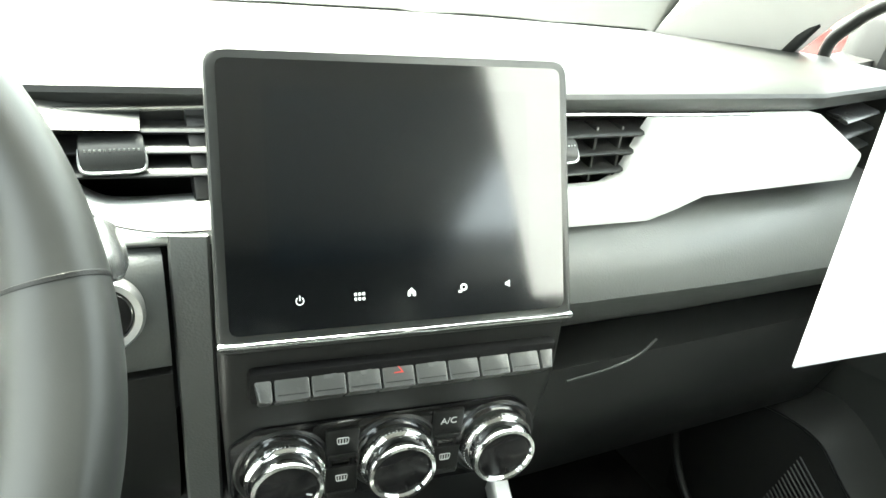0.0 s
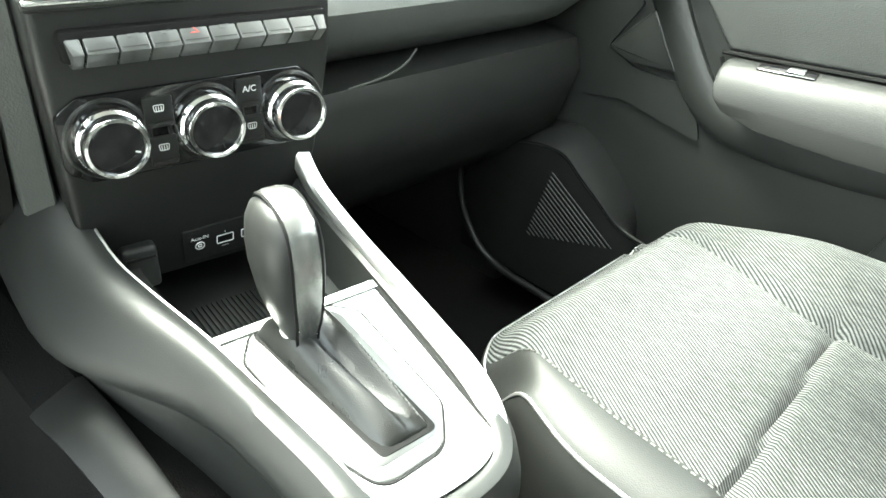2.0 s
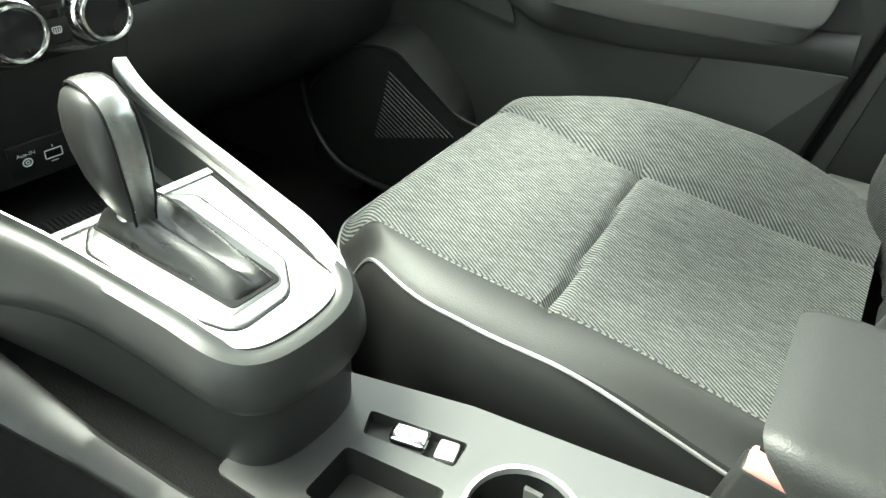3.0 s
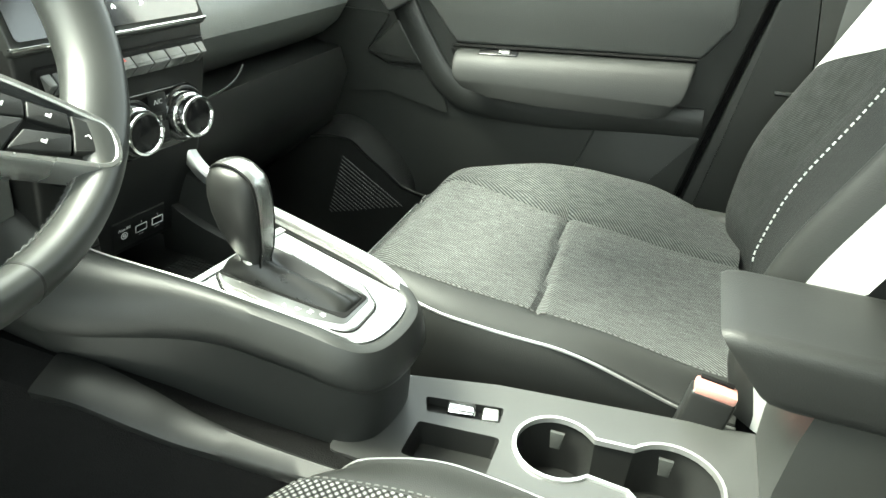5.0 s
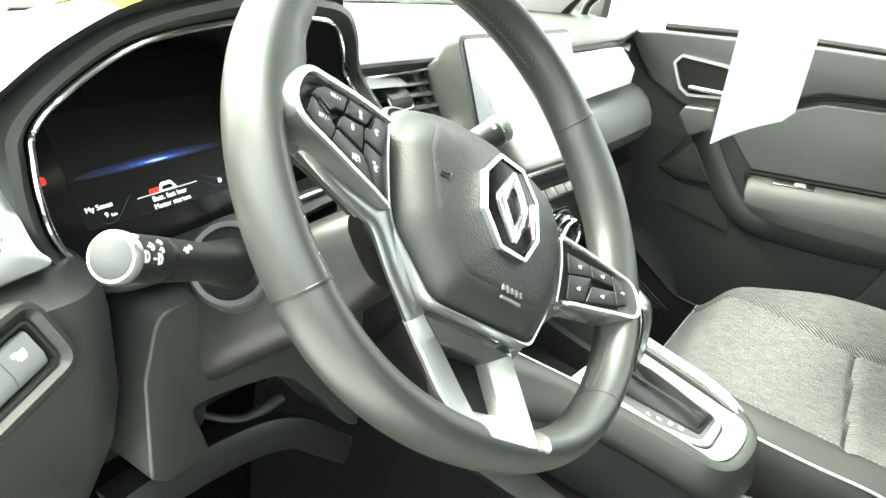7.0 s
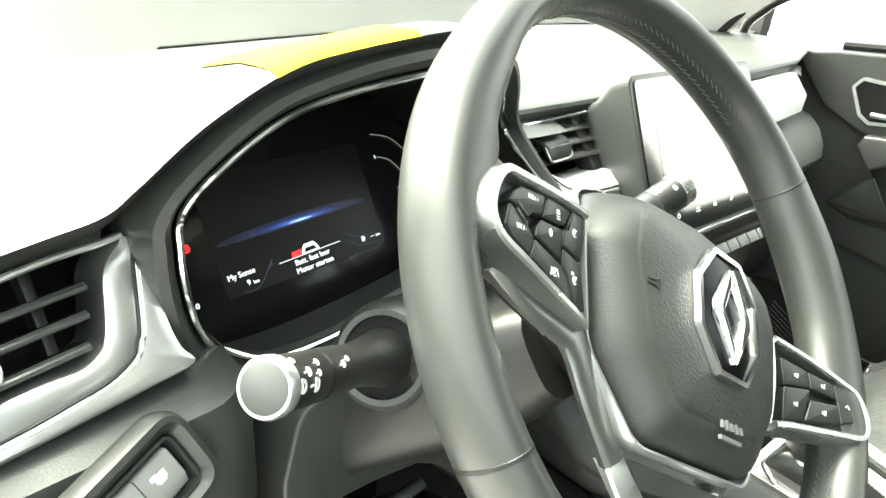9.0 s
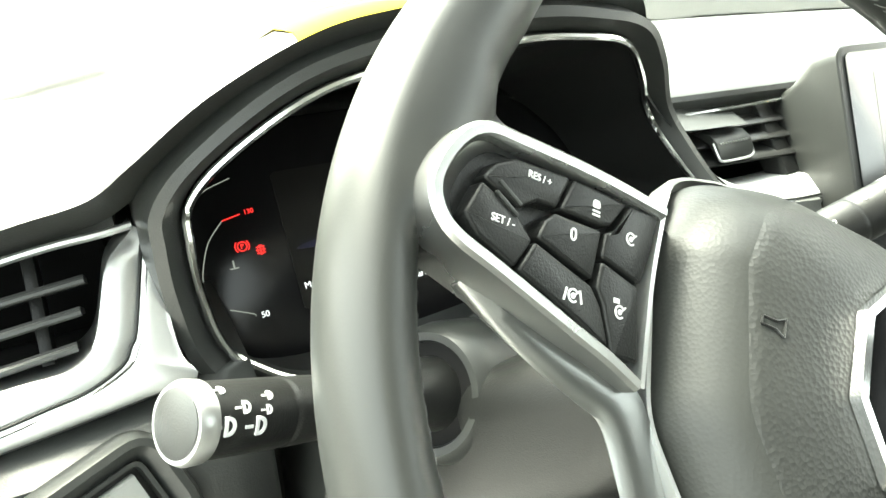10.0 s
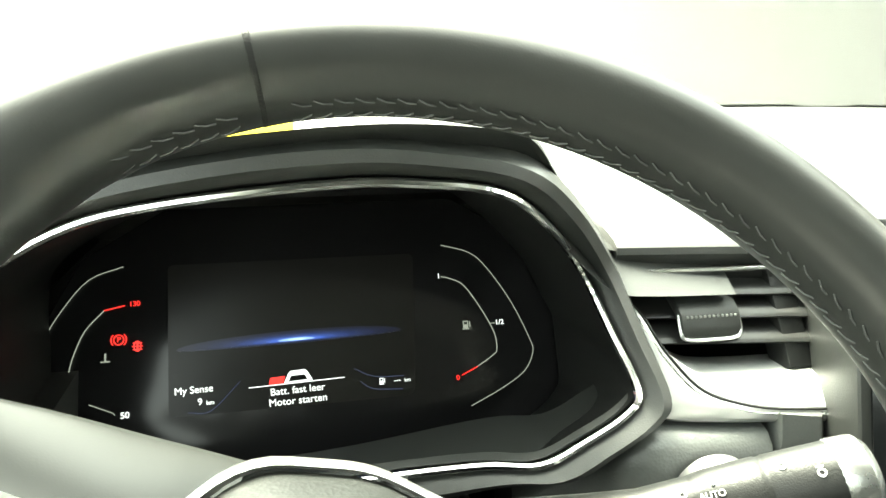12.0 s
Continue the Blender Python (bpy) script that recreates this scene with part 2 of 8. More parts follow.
def tube(bm, path, radius, n=10, closed=False, flat=1.0, up=None):
    """A round or oval rod along a line of points; radius is a number or one for each point."""
    P = [Vector(p) for p in path]
    rings, m = [], len(P)
    ref = Vector(up) if up else None
    for i, p in enumerate(P):
        a = P[i - 1] if (closed or i > 0) else p
        b = P[(i + 1) % m] if (closed or i + 1 < m) else p
        t = (b - a).normalized()
        if ref is None:
            ref = t.orthogonal()
        side = t.cross(ref)
        if side.length < 1e-6:
            side = t.orthogonal()
        side.normalize()
        nor = side.cross(t).normalized()
        if not up:
            ref = nor
        r = radius[i] if isinstance(radius, (list, tuple)) else radius
        rings.append([p + side * r * math.cos(2 * math.pi * k / n) + nor * r * flat * math.sin(2 * math.pi * k / n) for k in range(n)])
    loft(bm, rings, loop=closed)


def ribbon(bm, path, section, up, closed=False):
    """A 2D section (across, upwards) carried along a line; up is one vector or one for each point."""
    P = [Vector(p) for p in path]
    rings, m = [], len(P)
    for i, p in enumerate(P):
        a = P[i - 1] if (closed or i > 0) else p
        b = P[(i + 1) % m] if (closed or i + 1 < m) else p
        t = (b - a).normalized()
        u = Vector(up[i]) if isinstance(up, list) else Vector(up)
        side = t.cross(u).normalized()
        nor = side.cross(t).normalized()
        rings.append([p + side * x + nor * y for x, y in section])
    loft(bm, rings, loop=closed)


def frame_of(origin, x, z):
    """A frame with its x axis along x and its z axis near z."""
    x = Vector(x).normalized()
    y = Vector(z).cross(x).normalized()
    z = x.cross(y)
    m = Matrix((x, y, z)).transposed().to_4x4()
    m.translation = Vector(origin)
    return m


def interp(x, table):
    """Linear between rows of (x, value...)."""
    if x <= table[0][0]:
        return table[0][1:]
    for a, b in zip(table, table[1:]):
        if x <= b[0]:
            t = (x - a[0]) / (b[0] - a[0])
            return tuple(p + (q - p) * t for p, q in zip(a[1:], b[1:]))
    return table[-1][1:]


def writing(name, text, size, M, mat, parent, depth=0.0003, align="CENTER"):
    cu = bpy.data.curves.new(name, "FONT")
    cu.body, cu.size, cu.align_x, cu.align_y, cu.extrude = text, size, align, "CENTER", depth
    tmp = bpy.data.objects.new("tmp", cu)
    scene.collection.objects.link(tmp)
    bpy.context.view_layer.update()
    me = bpy.data.meshes.new_from_object(tmp.evaluated_get(bpy.context.evaluated_depsgraph_get()))
    bpy.data.objects.remove(tmp)
    bm = bmesh.new()
    bm.from_mesh(me)
    bpy.data.meshes.remove(me)
    bmesh.ops.transform(bm, matrix=M, verts=bm.verts)
    return part(name, bm, mat, parent, sharp=30)


# The centre stack is turned a little towards the driver: s across, d ahead, z up.
KO, KA = V(0.0215, 0.3985, 0), radians(-6.45)
KX, KY = V(math.cos(KA), math.sin(KA), 0), V(-math.sin(KA), math.cos(KA), 0)


def k(s, d, z):
    return KO + KX * s + KY * d + V(0, 0, z)

# ---- setting: ground, floor pan, roof, pillars, closing walls ----
def plane_box(name, x0, x1, y0, y1, z0, z1, mat, label, category, r=0.01):
    bm = bmesh.new()
    rbox(bm, (x1 - x0, y1 - y0, z1 - z0), Matrix.Translation(((x0 + x1) / 2, (y0 + y1) / 2, (z0 + z1) / 2)), r)
    return part(name, bm, mat, None, label, category=category, kind="structure")


bm = bmesh.new()
bmesh.ops.create_grid(bm, x_segments=24, y_segments=24, size=400)
GROUND = material("pale_concrete_yard", (0.42, 0.42, 0.41), 0.85, 0, 0.12, 0.6, 0.3, 60)
part("ground", bm, GROUND, None, "pale concrete yard outside the car", category="ground", kind="structure")
plane_box("floor", -0.86, 0.78, -1.3, 1.05, 0.28, 0.33, CARPET, "black carpeted car floor", "floor")
plane_box("wall_rear", -0.86, 0.78, -1.36, -1.3, 0.28, 1.62, DOORP, "dark closing panel behind the seats", "wall")
plane_box("wall_front", -0.86, 0.78, 1.05, 1.09, 0.28, 1.06, DARK, "black bulkhead under the windscreen", "wall")
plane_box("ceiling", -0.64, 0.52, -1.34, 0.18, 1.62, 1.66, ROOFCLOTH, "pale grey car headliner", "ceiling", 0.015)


def pillar(name, path, w, d, mat, label):
    bm = bmesh.new()
    ribbon(bm, smooth_line(path, 6), [(c.x, c.y) for c in rounded([(-w, -d), (w, -d), (w, d), (-w, d)], 0.35 * min(w, d))], (0, 0, 1) if abs(path[0][2] - path[-1][2]) < 0.2 else (1, 0, 0))
    return part(name, bm, mat, None, label, category="pillar", kind="structure")


def screen_pillar(name, sx, off, label):
    """A windscreen pillar between the windscreen's edge and the door window's edge."""
    rows = []
    for a, b in (((0.66, 0.975, 1.07), (0.715, 0.73, 1.085)), ((0.655, 0.955, 1.10), (0.712, 0.71, 1.118)), ((0.635, 0.82, 1.175), (0.70, 0.655, 1.17)), ((0.59, 0.5, 1.365), (0.655, 0.42, 1.33)), ((0.53, 0.15, 1.57), (0.59, 0.12, 1.55)), ((0.50, 0.05, 1.63), (0.56, 0.04, 1.62))):
        p, q = V(*a), V(*b)
        n_ = V(-0.6, -0.5, 0.2).normalized()
        mid = (p + q) / 2 + n_ * 0.012
        rows.append([V(sx * c.x + off, c.y, c.z) for c in (p, p.lerp(mid, 0.6) + n_ * 0.004, mid + n_ * 0.003, q.lerp(mid, 0.6) + n_ * 0.004, q, (p + q) / 2 - n_ * 0.03)])
    bm = bmesh.new()
    loft(bm, rows)
    return part(name, bm, HEADLINER, None, label, category="pillar", kind="structure")


screen_pillar("pillar_front_passenger", 1, 0.0, "pale grey windscreen pillar of the passenger side")
screen_pillar("pillar_front_driver", -1, -0.1, "pale grey windscreen pillar of the driver side")
pillar("pillar_middle_passenger", [(0.755, -0.36, 0.3), (0.75, -0.4, 1.05), (0.56, -0.46, 1.62)], 0.06, 0.025, DOORP, "dark grey pillar behind the passenger door")
pillar("pillar_middle_driver", [(-0.82, -0.5, 0.3), (-0.82, -0.54, 1.05), (-0.66, -0.58, 1.62)], 0.06, 0.03, DOORP, "dark grey pillar behind the driver door")
plane_box("wall_kick_passenger", 0.70, 0.78, 0.6, 1.09, 0.28, 1.085, DOORP, "dark side panel of the passenger footwell", "wall")
plane_box("wall_kick_driver", -0.86, -0.8, 0.62, 1.09, 0.28, 1.085, DARK, "black side panel of the driver footwell", "wall")
plane_box("wall_door_gap", 0.76, 0.8, -0.5, 0.75, 0.28, 1.1, DARK, "black door shell behind the trim", "wall")
plane_box("wall_rear_side", 0.72, 0.78, -1.3, -0.36, 0.28, 1.06, DOORP, "dark rear side panel", "wall")
plane_box("wall_rear_side_driver", -0.86, -0.8, -1.3, -0.5, 0.28, 1.06, DOORP, "dark rear side panel of the driver side", "wall")
plane_box("door_sill", -0.86, -0.8, -0.5, 1.05, 0.28, 0.42, DOORP, "dark door sill of the open driver door", "sill")

# unseen wall added beyond the driver side to block low sky light
SKYBLOCK = material("grey_sky_block", (0.34, 0.34, 0.33), 0.9, 0, 0.12, 1.5, 0.3, 80)
bm = bmesh.new()
rbox(bm, (0.25, 22, 1.5), Matrix.Translation((-3.8, 1.0, 0.75)), 0.02)
part("wall_sky_block", bm, SKYBLOCK, None, "grey rendered wall beside the parking bay", category="wall", kind="structure")

# ---- dashboard ----
dash = thing("dashboard", (0, 0.6, 1.0), "dark soft-skinned car dashboard with pale trim", "dashboard")


def dash_band(name, table, xs, mat, label="", cap=True):
    """A skin whose section, a row of (y, z) points, changes along x."""
    bm = bmesh.new()
    loft(bm, [[V(x, *p) for p in table(x)] for x in xs], closed=True, cap=cap)
    return part(name, bm, mat, dash, label)


def xs_between(a, b, n):
    return [a + (b - a) * i / n for i in range(n + 1)]


def lip_y(x):
    return interp(x, [(-0.8, 0.50), (-0.58, 0.515), (-0.57, 0.69), (-0.205, 0.69), (-0.195, 0.538), (-0.05, 0.522), (0.06, 0.508), (0.2, 0.507), (0.5, 0.50), (0.72, 0.55)])[0]


def base_y(x):
    return interp(abs(x), [(0, 1.04), (0.3, 1.02), (0.5, 0.97), (0.8, 0.86)])[0]


def top_section(x):
    y, b = lip_y(x), base_y(x)
    r = interp(x, [(-0.21, 0.0), (-0.2, 0.003), (0.0, 0.004), (0.14, 0.0)])[0]
    return [(b + 0.05, 1.04), (b + 0.05, 1.110), (b, 1.112), (b - 0.1, 1.118), (y + 0.12, 1.124 + r * 0.3), (y + 0.035, 1.1235 + r * 0.8), (y + 0.007, 1.1205 + r * 0.6), (y + 0.0015, 1.1175 + r * 0.6), (y, 1.1135 + r * 0.6), (y + 0.003, 1.107 + r), (y + 0.008, 1.1 + r), (y + 0.016, 1.097 + r), (y + 0.06, 1.09), (y + 0.1, 1.05)]


dash_band("top_pad", top_section, xs_between(-0.8, 0.72, 152), SOFT, "grey grained dash top")


def pad_section(x):
    y = interp(x, [(0.13, 0.485), (0.2, 0.475), (0.4, 0.465), (0.66, 0.463), (0.72, 0.49)])[0]
    return [(y + 0.10, 1.005), (y + 0.05, 1.003), (y + 0.03, 0.996), (y + 0.014, 0.981), (y + 0.004, 0.962), (y, 0.938), (y + 0.02, 0.905), (y + 0.05, 0.88), (y + 0.1, 0.855), (y + 0.16, 0.845), (y + 0.2, 0.9)]


dash_band("lower_pad", pad_section, xs_between(0.12, 0.715, 20), SOFTL, "grey grained padded band above the glovebox")
# black sheets behind the vents, in place of their deep shade
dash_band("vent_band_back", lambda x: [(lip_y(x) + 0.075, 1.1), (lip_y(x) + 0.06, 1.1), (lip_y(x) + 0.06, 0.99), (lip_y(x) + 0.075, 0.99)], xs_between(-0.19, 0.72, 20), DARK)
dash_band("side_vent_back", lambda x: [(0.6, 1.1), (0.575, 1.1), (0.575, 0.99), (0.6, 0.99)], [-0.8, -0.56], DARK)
dash_band("glovebox", lambda x: [(0.60, 0.86), (0.50, 0.845), (0.485, 0.80), (0.52, 0.69), (0.6, 0.62), (0.75, 0.6), (0.75, 0.86)], xs_between(0.13, 0.70, 6), HARD, "black glovebox lid")
bm = bmesh.new()
tube(bm, smooth_line([(0.217, 0.462, 0.862), (0.265, 0.461, 0.867), (0.297, 0.460, 0.877), (0.313, 0.4585, 0.893)], 5), 0.0014, 6)
part("glovebox_line", bm, DOORP, dash, "fine bright line by the glovebox")

START_END = -0.1195


def start_drop(x):
    return interp(x, [(-0.26, -0.05, 0.03), (-0.225, -0.026, 0.014), (-0.205, -0.008, 0.004), (-0.19, 0.0, 0.0)])


def start_section(x):
    """Front of the panel under the sweep trim; it drops away behind the cluster hood."""
    h, b = start_drop(x)
    return [(0.54, 0.94), (0.54, 0.98 + h), (0.52, 1.028 + h), (0.478 + b, 1.0325 + h), (0.467 + b, 1.031 + h), (0.4605 + b, 1.026 + h), (0.457 + b, 1.015 + h), (0.4545 + b, 1.0 + h * 0.5), (0.452 + b, 0.985 + h * 0.2), (0.4515 + b, 0.965), (0.4535 + b, 0.9565), (0.462 + b, 0.953)]


dash_band("start_panel", start_section, xs_between(-0.26, START_END, 24), SOFTL, "dark grained panel round the start button")
# lower run of the same panel; its shade is put into the black colour
dash_band("shaded_lower_panel", lambda x: [(0.56, 0.953), (0.462 + start_drop(x)[1], 0.953), (0.455 + start_drop(x)[1], 0.949), (0.456 + start_drop(x)[1], 0.9), (0.466 + start_drop(x)[1], 0.85), (0.5, 0.78), (0.6, 0.72)], xs_between(-0.26, START_END, 12), HARD, "black lower panel beside the steering column")


def left_panel(x):
    y = 0.432 + 0.022 * max(0.0, (x + 0.562) / 0.032) ** 2
    return [(0.6, 1.03), (y + 0.07, 1.03), (y + 0.03, 1.028), (y + 0.008, 1.02), (y, 1.0), (y, 0.93), (y + 0.015, 0.88), (y + 0.06, 0.8), (0.6, 0.72)]


dash_band("driver_switch_panel", left_panel, [-0.8, -0.7, -0.6, -0.565, -0.555, -0.548, -0.542, -0.537, -0.533, -0.53], SOFT, "dark panel with switches by the driver door")
dash_band("column_back_panel", lambda x: [(0.62, 0.96), (0.54, 0.96), (0.53, 0.94), (0.53, 0.88), (0.55, 0.78), (0.62, 0.72)], xs_between(-0.53, -0.27, 4), HARD)
# grey shroud under the column with an arched notch for the lever
bm = bmesh.new()
MSH = Matrix.Translation((0, 0.445, 0)) @ Matrix(((1, 0, 0, 0), (0, 0, -1, 0), (0, 1, 0, 0), (0, 0, 0, 1)))
slab(bm, rounded([(-0.500, 0.982), (-0.29, 0.982), (-0.262, 0.9), (-0.262, 0.735), (-0.277, 0.745), (-0.319, 0.803), (-0.362, 0.852), (-0.386, 0.868), (-0.437, 0.880), (-0.476, 0.885), (-0.460, 0.828), (-0.503, 0.824), (-0.517, 0.836), (-0.515, 0.93)], [0.02, 0.02, 0.02, 0.004, 0.006, 0.01, 0.012, 0.01, 0.006, 0.006, 0.006, 0.006, 0.006, 0.02], 4), -0.08, 0.0, MSH, 0.003, 3)
part("column_shroud", bm, DOORP, dash, "dark grey shroud under the steering column")
bm = bmesh.new()
tube(bm, smooth_line([(-0.47, 0.51, 0.862), (-0.44, 0.48, 0.838), (-0.41, 0.462, 0.826), (-0.372, 0.452, 0.834)], 5), [0.006] * 12 + [0.008, 0.009, 0.009, 0.008], 10, flat=0.6)
part("column_lever", bm, DOORP, dash, "black release lever under the column")
bm = bmesh.new()
tube(bm, smooth_line([(-0.455, 0.49, 0.93), (-0.45, 0.485, 0.9), (-0.452, 0.5, 0.84)], 5), 0.003, 8)
part("cable", bm, DARK, dash, "thin black cable under the column")
bm = bmesh.new()
ribbon(bm, smooth_line([(-0.54, 0.452, 0.806), (-0.5, 0.45, 0.811), (-0.44, 0.45, 0.806), (-0.39, 0.45, 0.795), (-0.345, 0.45, 0.772), (-0.3, 0.45, 0.73), (-0.27, 0.45, 0.70)], 4), [(-0.016, -0.04), (0.016, -0.04), (0.016, -0.003), (0.012, 0.0), (-0.012, 0.0), (-0.016, -0.003)], (0, -1, 0.3))
part("knee_edge", bm, HARD, dash, "black edge strip below the column opening")
bm = bmesh.new()
rbox(bm, (0.03, 0.05, 0.05), Matrix.Translation((-0.452, 0.50, 0.856)) @ Matrix.Rotation(0.2, 4, "Y"), 0.006, 2)
part("lever_bracket", bm, DOORP, dash, "dark bracket behind the opening")

# ---- dash trim: insert, vents, cluster hood ----
MF = Matrix(((1, 0, 0, 0), (0, 0, -1, 0), (0, 1, 0, 0), (0, 0, 0, 1)))


def at_front(y):
    """A frame on an upright plane that faces the driver: u across, v up, w towards the driver."""
    return Matrix.Translation((0, y, 0)) @ MF


bm = bmesh.new()
ins = [(0.29, 1.098), (0.50, 1.098), (0.59, 1.052), (0.583, 1.024), (0.37, 1.020), (0.335, 1.008), (0.305, 1.0), (0.14, 1.004), (0.14, 1.036), (0.205, 1.038), (0.248, 1.0385), (0.264, 1.046), (0.284, 1.088)]
slab(bm, rounded(ins, [0.004, 0.012, 0.008, 0.006, 0.02, 0.03, 0.02, 0.004, 0.004, 0.02, 0.012, 0.012, 0.006], 4), -0.014, 0.0, at_front(0.498), 0.0015, 2)
part("insert_panel", bm, INSERT, dash, "pale satin decor panel")
bm = bmesh.new()
tube(bm, smooth_line([(0.14, 0.505, 1.102), (0.22, 0.503, 1.102), (0.29, 0.5, 1.101), (0.4, 0.498, 1.1)], 4), 0.0016, 8)
part("chrome_strip", bm, CHROME, dash, "thin chrome strip over the vent")
bm = bmesh.new()
tube(bm, smooth_line([(-0.193, 0.5355, 1.1045), (-0.125, 0.5285, 1.106), (-0.055, 0.521, 1.1085)], 4), 0.0018, 8)
part("chrome_strip", bm, CHROME, dash, "thin chrome strip over the vent")


SLAT = material("vent_slat_plastic", (0.014, 0.0145, 0.014), 0.3, 0, 0.1, 12)


def vent(name, x0, x1, y0, y1, z0, z1, slats, label, tab=None, dividers=(), rake=0.0, skew=0.0):
    """An air vent: a dark box with sloping slats, upright dividers and a sliding tab. y0, y1: its front at either end of the top; rake: how far it comes
    forward towards the bottom; skew: how much the slats climb along x. slats: their number, or their heights at the right end."""
    root = thing(name, ((x0 + x1) / 2, (y0 + y1) / 2 + 0.04, z0), label, "air vent", "dash air vents")
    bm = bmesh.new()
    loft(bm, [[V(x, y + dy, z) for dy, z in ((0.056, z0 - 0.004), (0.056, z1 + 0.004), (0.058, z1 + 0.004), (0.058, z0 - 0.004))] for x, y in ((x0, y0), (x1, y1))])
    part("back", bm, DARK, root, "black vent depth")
    heights = slats if isinstance(slats, list) else [z0 + (z1 - z0) * (i + 0.6) / slats for i in range(slats)]
    for z in heights:
        bm = bmesh.new()
        back = -0.011 if skew else 0.006
        sec = [(0.004, -0.0022), (0.0015, 0.0), (0.004, 0.0022), (0.03, back), (0.03, back - 0.003)]
        xe = x1 - (0.004 + (z1 - z) * 0.35 if skew else 0.0)
        loft(bm, [[V(x, y - (z1 - z) * rake + dy, z + skew * (x - x1) + dz) for dy, dz in sec] for x, y in ((x0, y0), (xe, y1))])
        slat = part("slat", bm, HARD if skew else SLAT, root)
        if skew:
            # front edge's highlight put in as a paler rod on a blacker slat
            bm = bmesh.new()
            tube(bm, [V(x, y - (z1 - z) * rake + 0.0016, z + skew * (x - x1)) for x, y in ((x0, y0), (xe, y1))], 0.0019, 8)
            part("slat_glint", bm, TPLATE, slat, "pale worn front edge of the slat")
    for x in dividers:
        bm = bmesh.new()
        f = (x - x0) / (x1 - x0)
        rbox(bm, (0.003 if rake == 0 else 0.006 if skew else 0.016, 0.02, (z1 - z0) * math.hypot(1, rake)), Matrix.Translation((x, y0 + (y1 - y0) * f + (0.034 if skew else 0.018) - rake * (z1 - z0) / 2, (z0 + z1) / 2)) @ Matrix.Rotation(-math.atan(rake), 4, 'X'), 0.001)
        part("divider", bm, HARD, root)
    if tab:
        x, w, z = tab
        f = (x - x0) / (x1 - x0)
        y = y0 + (y1 - y0) * f - (z1 - z) * rake
        bm = bmesh.new()
        rings = []
        for dy, dz, hh, ww in ((0.02, 0.008, 0.003, 0.92), (0.004, 0.006, 0.004, 1.0), (-0.004, 0.0, 0.0055, 1.0), (-0.008, -0.005, 0.004, 0.98), (-0.0085, -0.007, 0.002, 0.95)):
            rings.append([V(x + p.x * ww, y + dy, z + dz + p.y) for p in rounded([(-w / 2, -hh), (w / 2, -hh), (w / 2, hh), (-w / 2, hh)], 0.002, 2)])
        loft(bm, rings)
        t = part("slider_tab", bm, DOORP, root, "grey sliding tab")
        bm = bmesh.new()
        edge_ = smooth_line([(x - w * 0.49, y - 0.001, z + 0.004), (x - w * 0.5, y - 0.007, z - 0.004), (x - w * 0.42, y - 0.0092, z - 0.0085), (x, y - 0.0095, z - 0.0092), (x + w * 0.42, y - 0.0092, z - 0.0085), (x + w * 0.5, y - 0.007, z - 0.004), (x + w * 0.49, y - 0.001, z + 0.004)], 4)
        tube(bm, edge_, 0.0011, 6)
        part("tab_edge", bm, SATIN, t, "bright rounded edge of the tab")
        bm = bmesh.new()
        for i in range(12):
            rbox(bm, (w * 0.03, 0.0012, 0.0012), Matrix.Translation((x + w * (-0.4 + i * 0.073), y - 0.0052, z + 0.0042)), 0)
        part("tab_grip", bm, SATIN, t, "row of small grip dots")
    return root


bm = bmesh.new()
rbox(bm, (0.15, 0.03, 0.012), Matrix.Translation((-0.125, 0.5515, 1.1)) @ Matrix.Rotation(radians(-7), 4, 'Z'), 0.003)
part("vent_brow", bm, HARD, dash, "black brow over the vent")
vent("centre_vent_driver", -0.19, -0.068, 0.537, 0.523, 1.05, 1.1044, [1.0925, 1.0815, 1.0695], "black centre air vent with a grey sliding tab", (-0.1405, 0.038, 1.0815), (-0.0865,), rake=0.83)
vent("centre_vent_passenger", 0.135, 0.30, 0.501, 0.501, 1.0405, 1.0895, 3, "black air vent beside the pale insert", (0.187, 0.04, 1.074), (0.235, 0.262))
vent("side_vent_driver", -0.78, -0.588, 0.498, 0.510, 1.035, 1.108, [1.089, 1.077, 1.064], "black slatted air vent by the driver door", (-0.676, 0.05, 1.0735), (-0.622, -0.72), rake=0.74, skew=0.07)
vent("side_vent_passenger", 0.56, 0.665, 0.505, 0.54, 1.035, 1.092, 3, "small black air vent by the passenger door")
# satin trim that sweeps round the cluster and under the centre vent
SWO = smooth_line([(-0.199, 0.541, 1.106), (-0.193, 0.526, 1.090), (-0.188, 0.514, 1.077), (-0.1845, 0.500, 1.061), (-0.185, 0.487, 1.046), (-0.178, 0.477, 1.039), (-0.15, 0.471, 1.038), (-0.11, 0.465, 1.0385), (-0.066, 0.458, 1.0395)], 4)
SWG = smooth_line([(-0.1925, 0.536, 1.1035), (-0.186, 0.525, 1.092), (-0.179, 0.517, 1.0835), (-0.1735, 0.508, 1.0735), (-0.168, 0.500, 1.065), (-0.155, 0.486, 1.0515), (-0.14, 0.477, 1.0465), (-0.113, 0.468, 1.0445), (-0.066, 0.461, 1.046)], 4)
SWV = smooth_line([(-0.189, 0.535, 1.1025), (-0.183, 0.524, 1.09), (-0.177, 0.514, 1.079), (-0.171, 0.506, 1.071), (-0.165, 0.5, 1.064), (-0.15, 0.491, 1.0565), (-0.135, 0.487, 1.055), (-0.108, 0.484, 1.0555), (-0.068, 0.48, 1.0575)], 4)


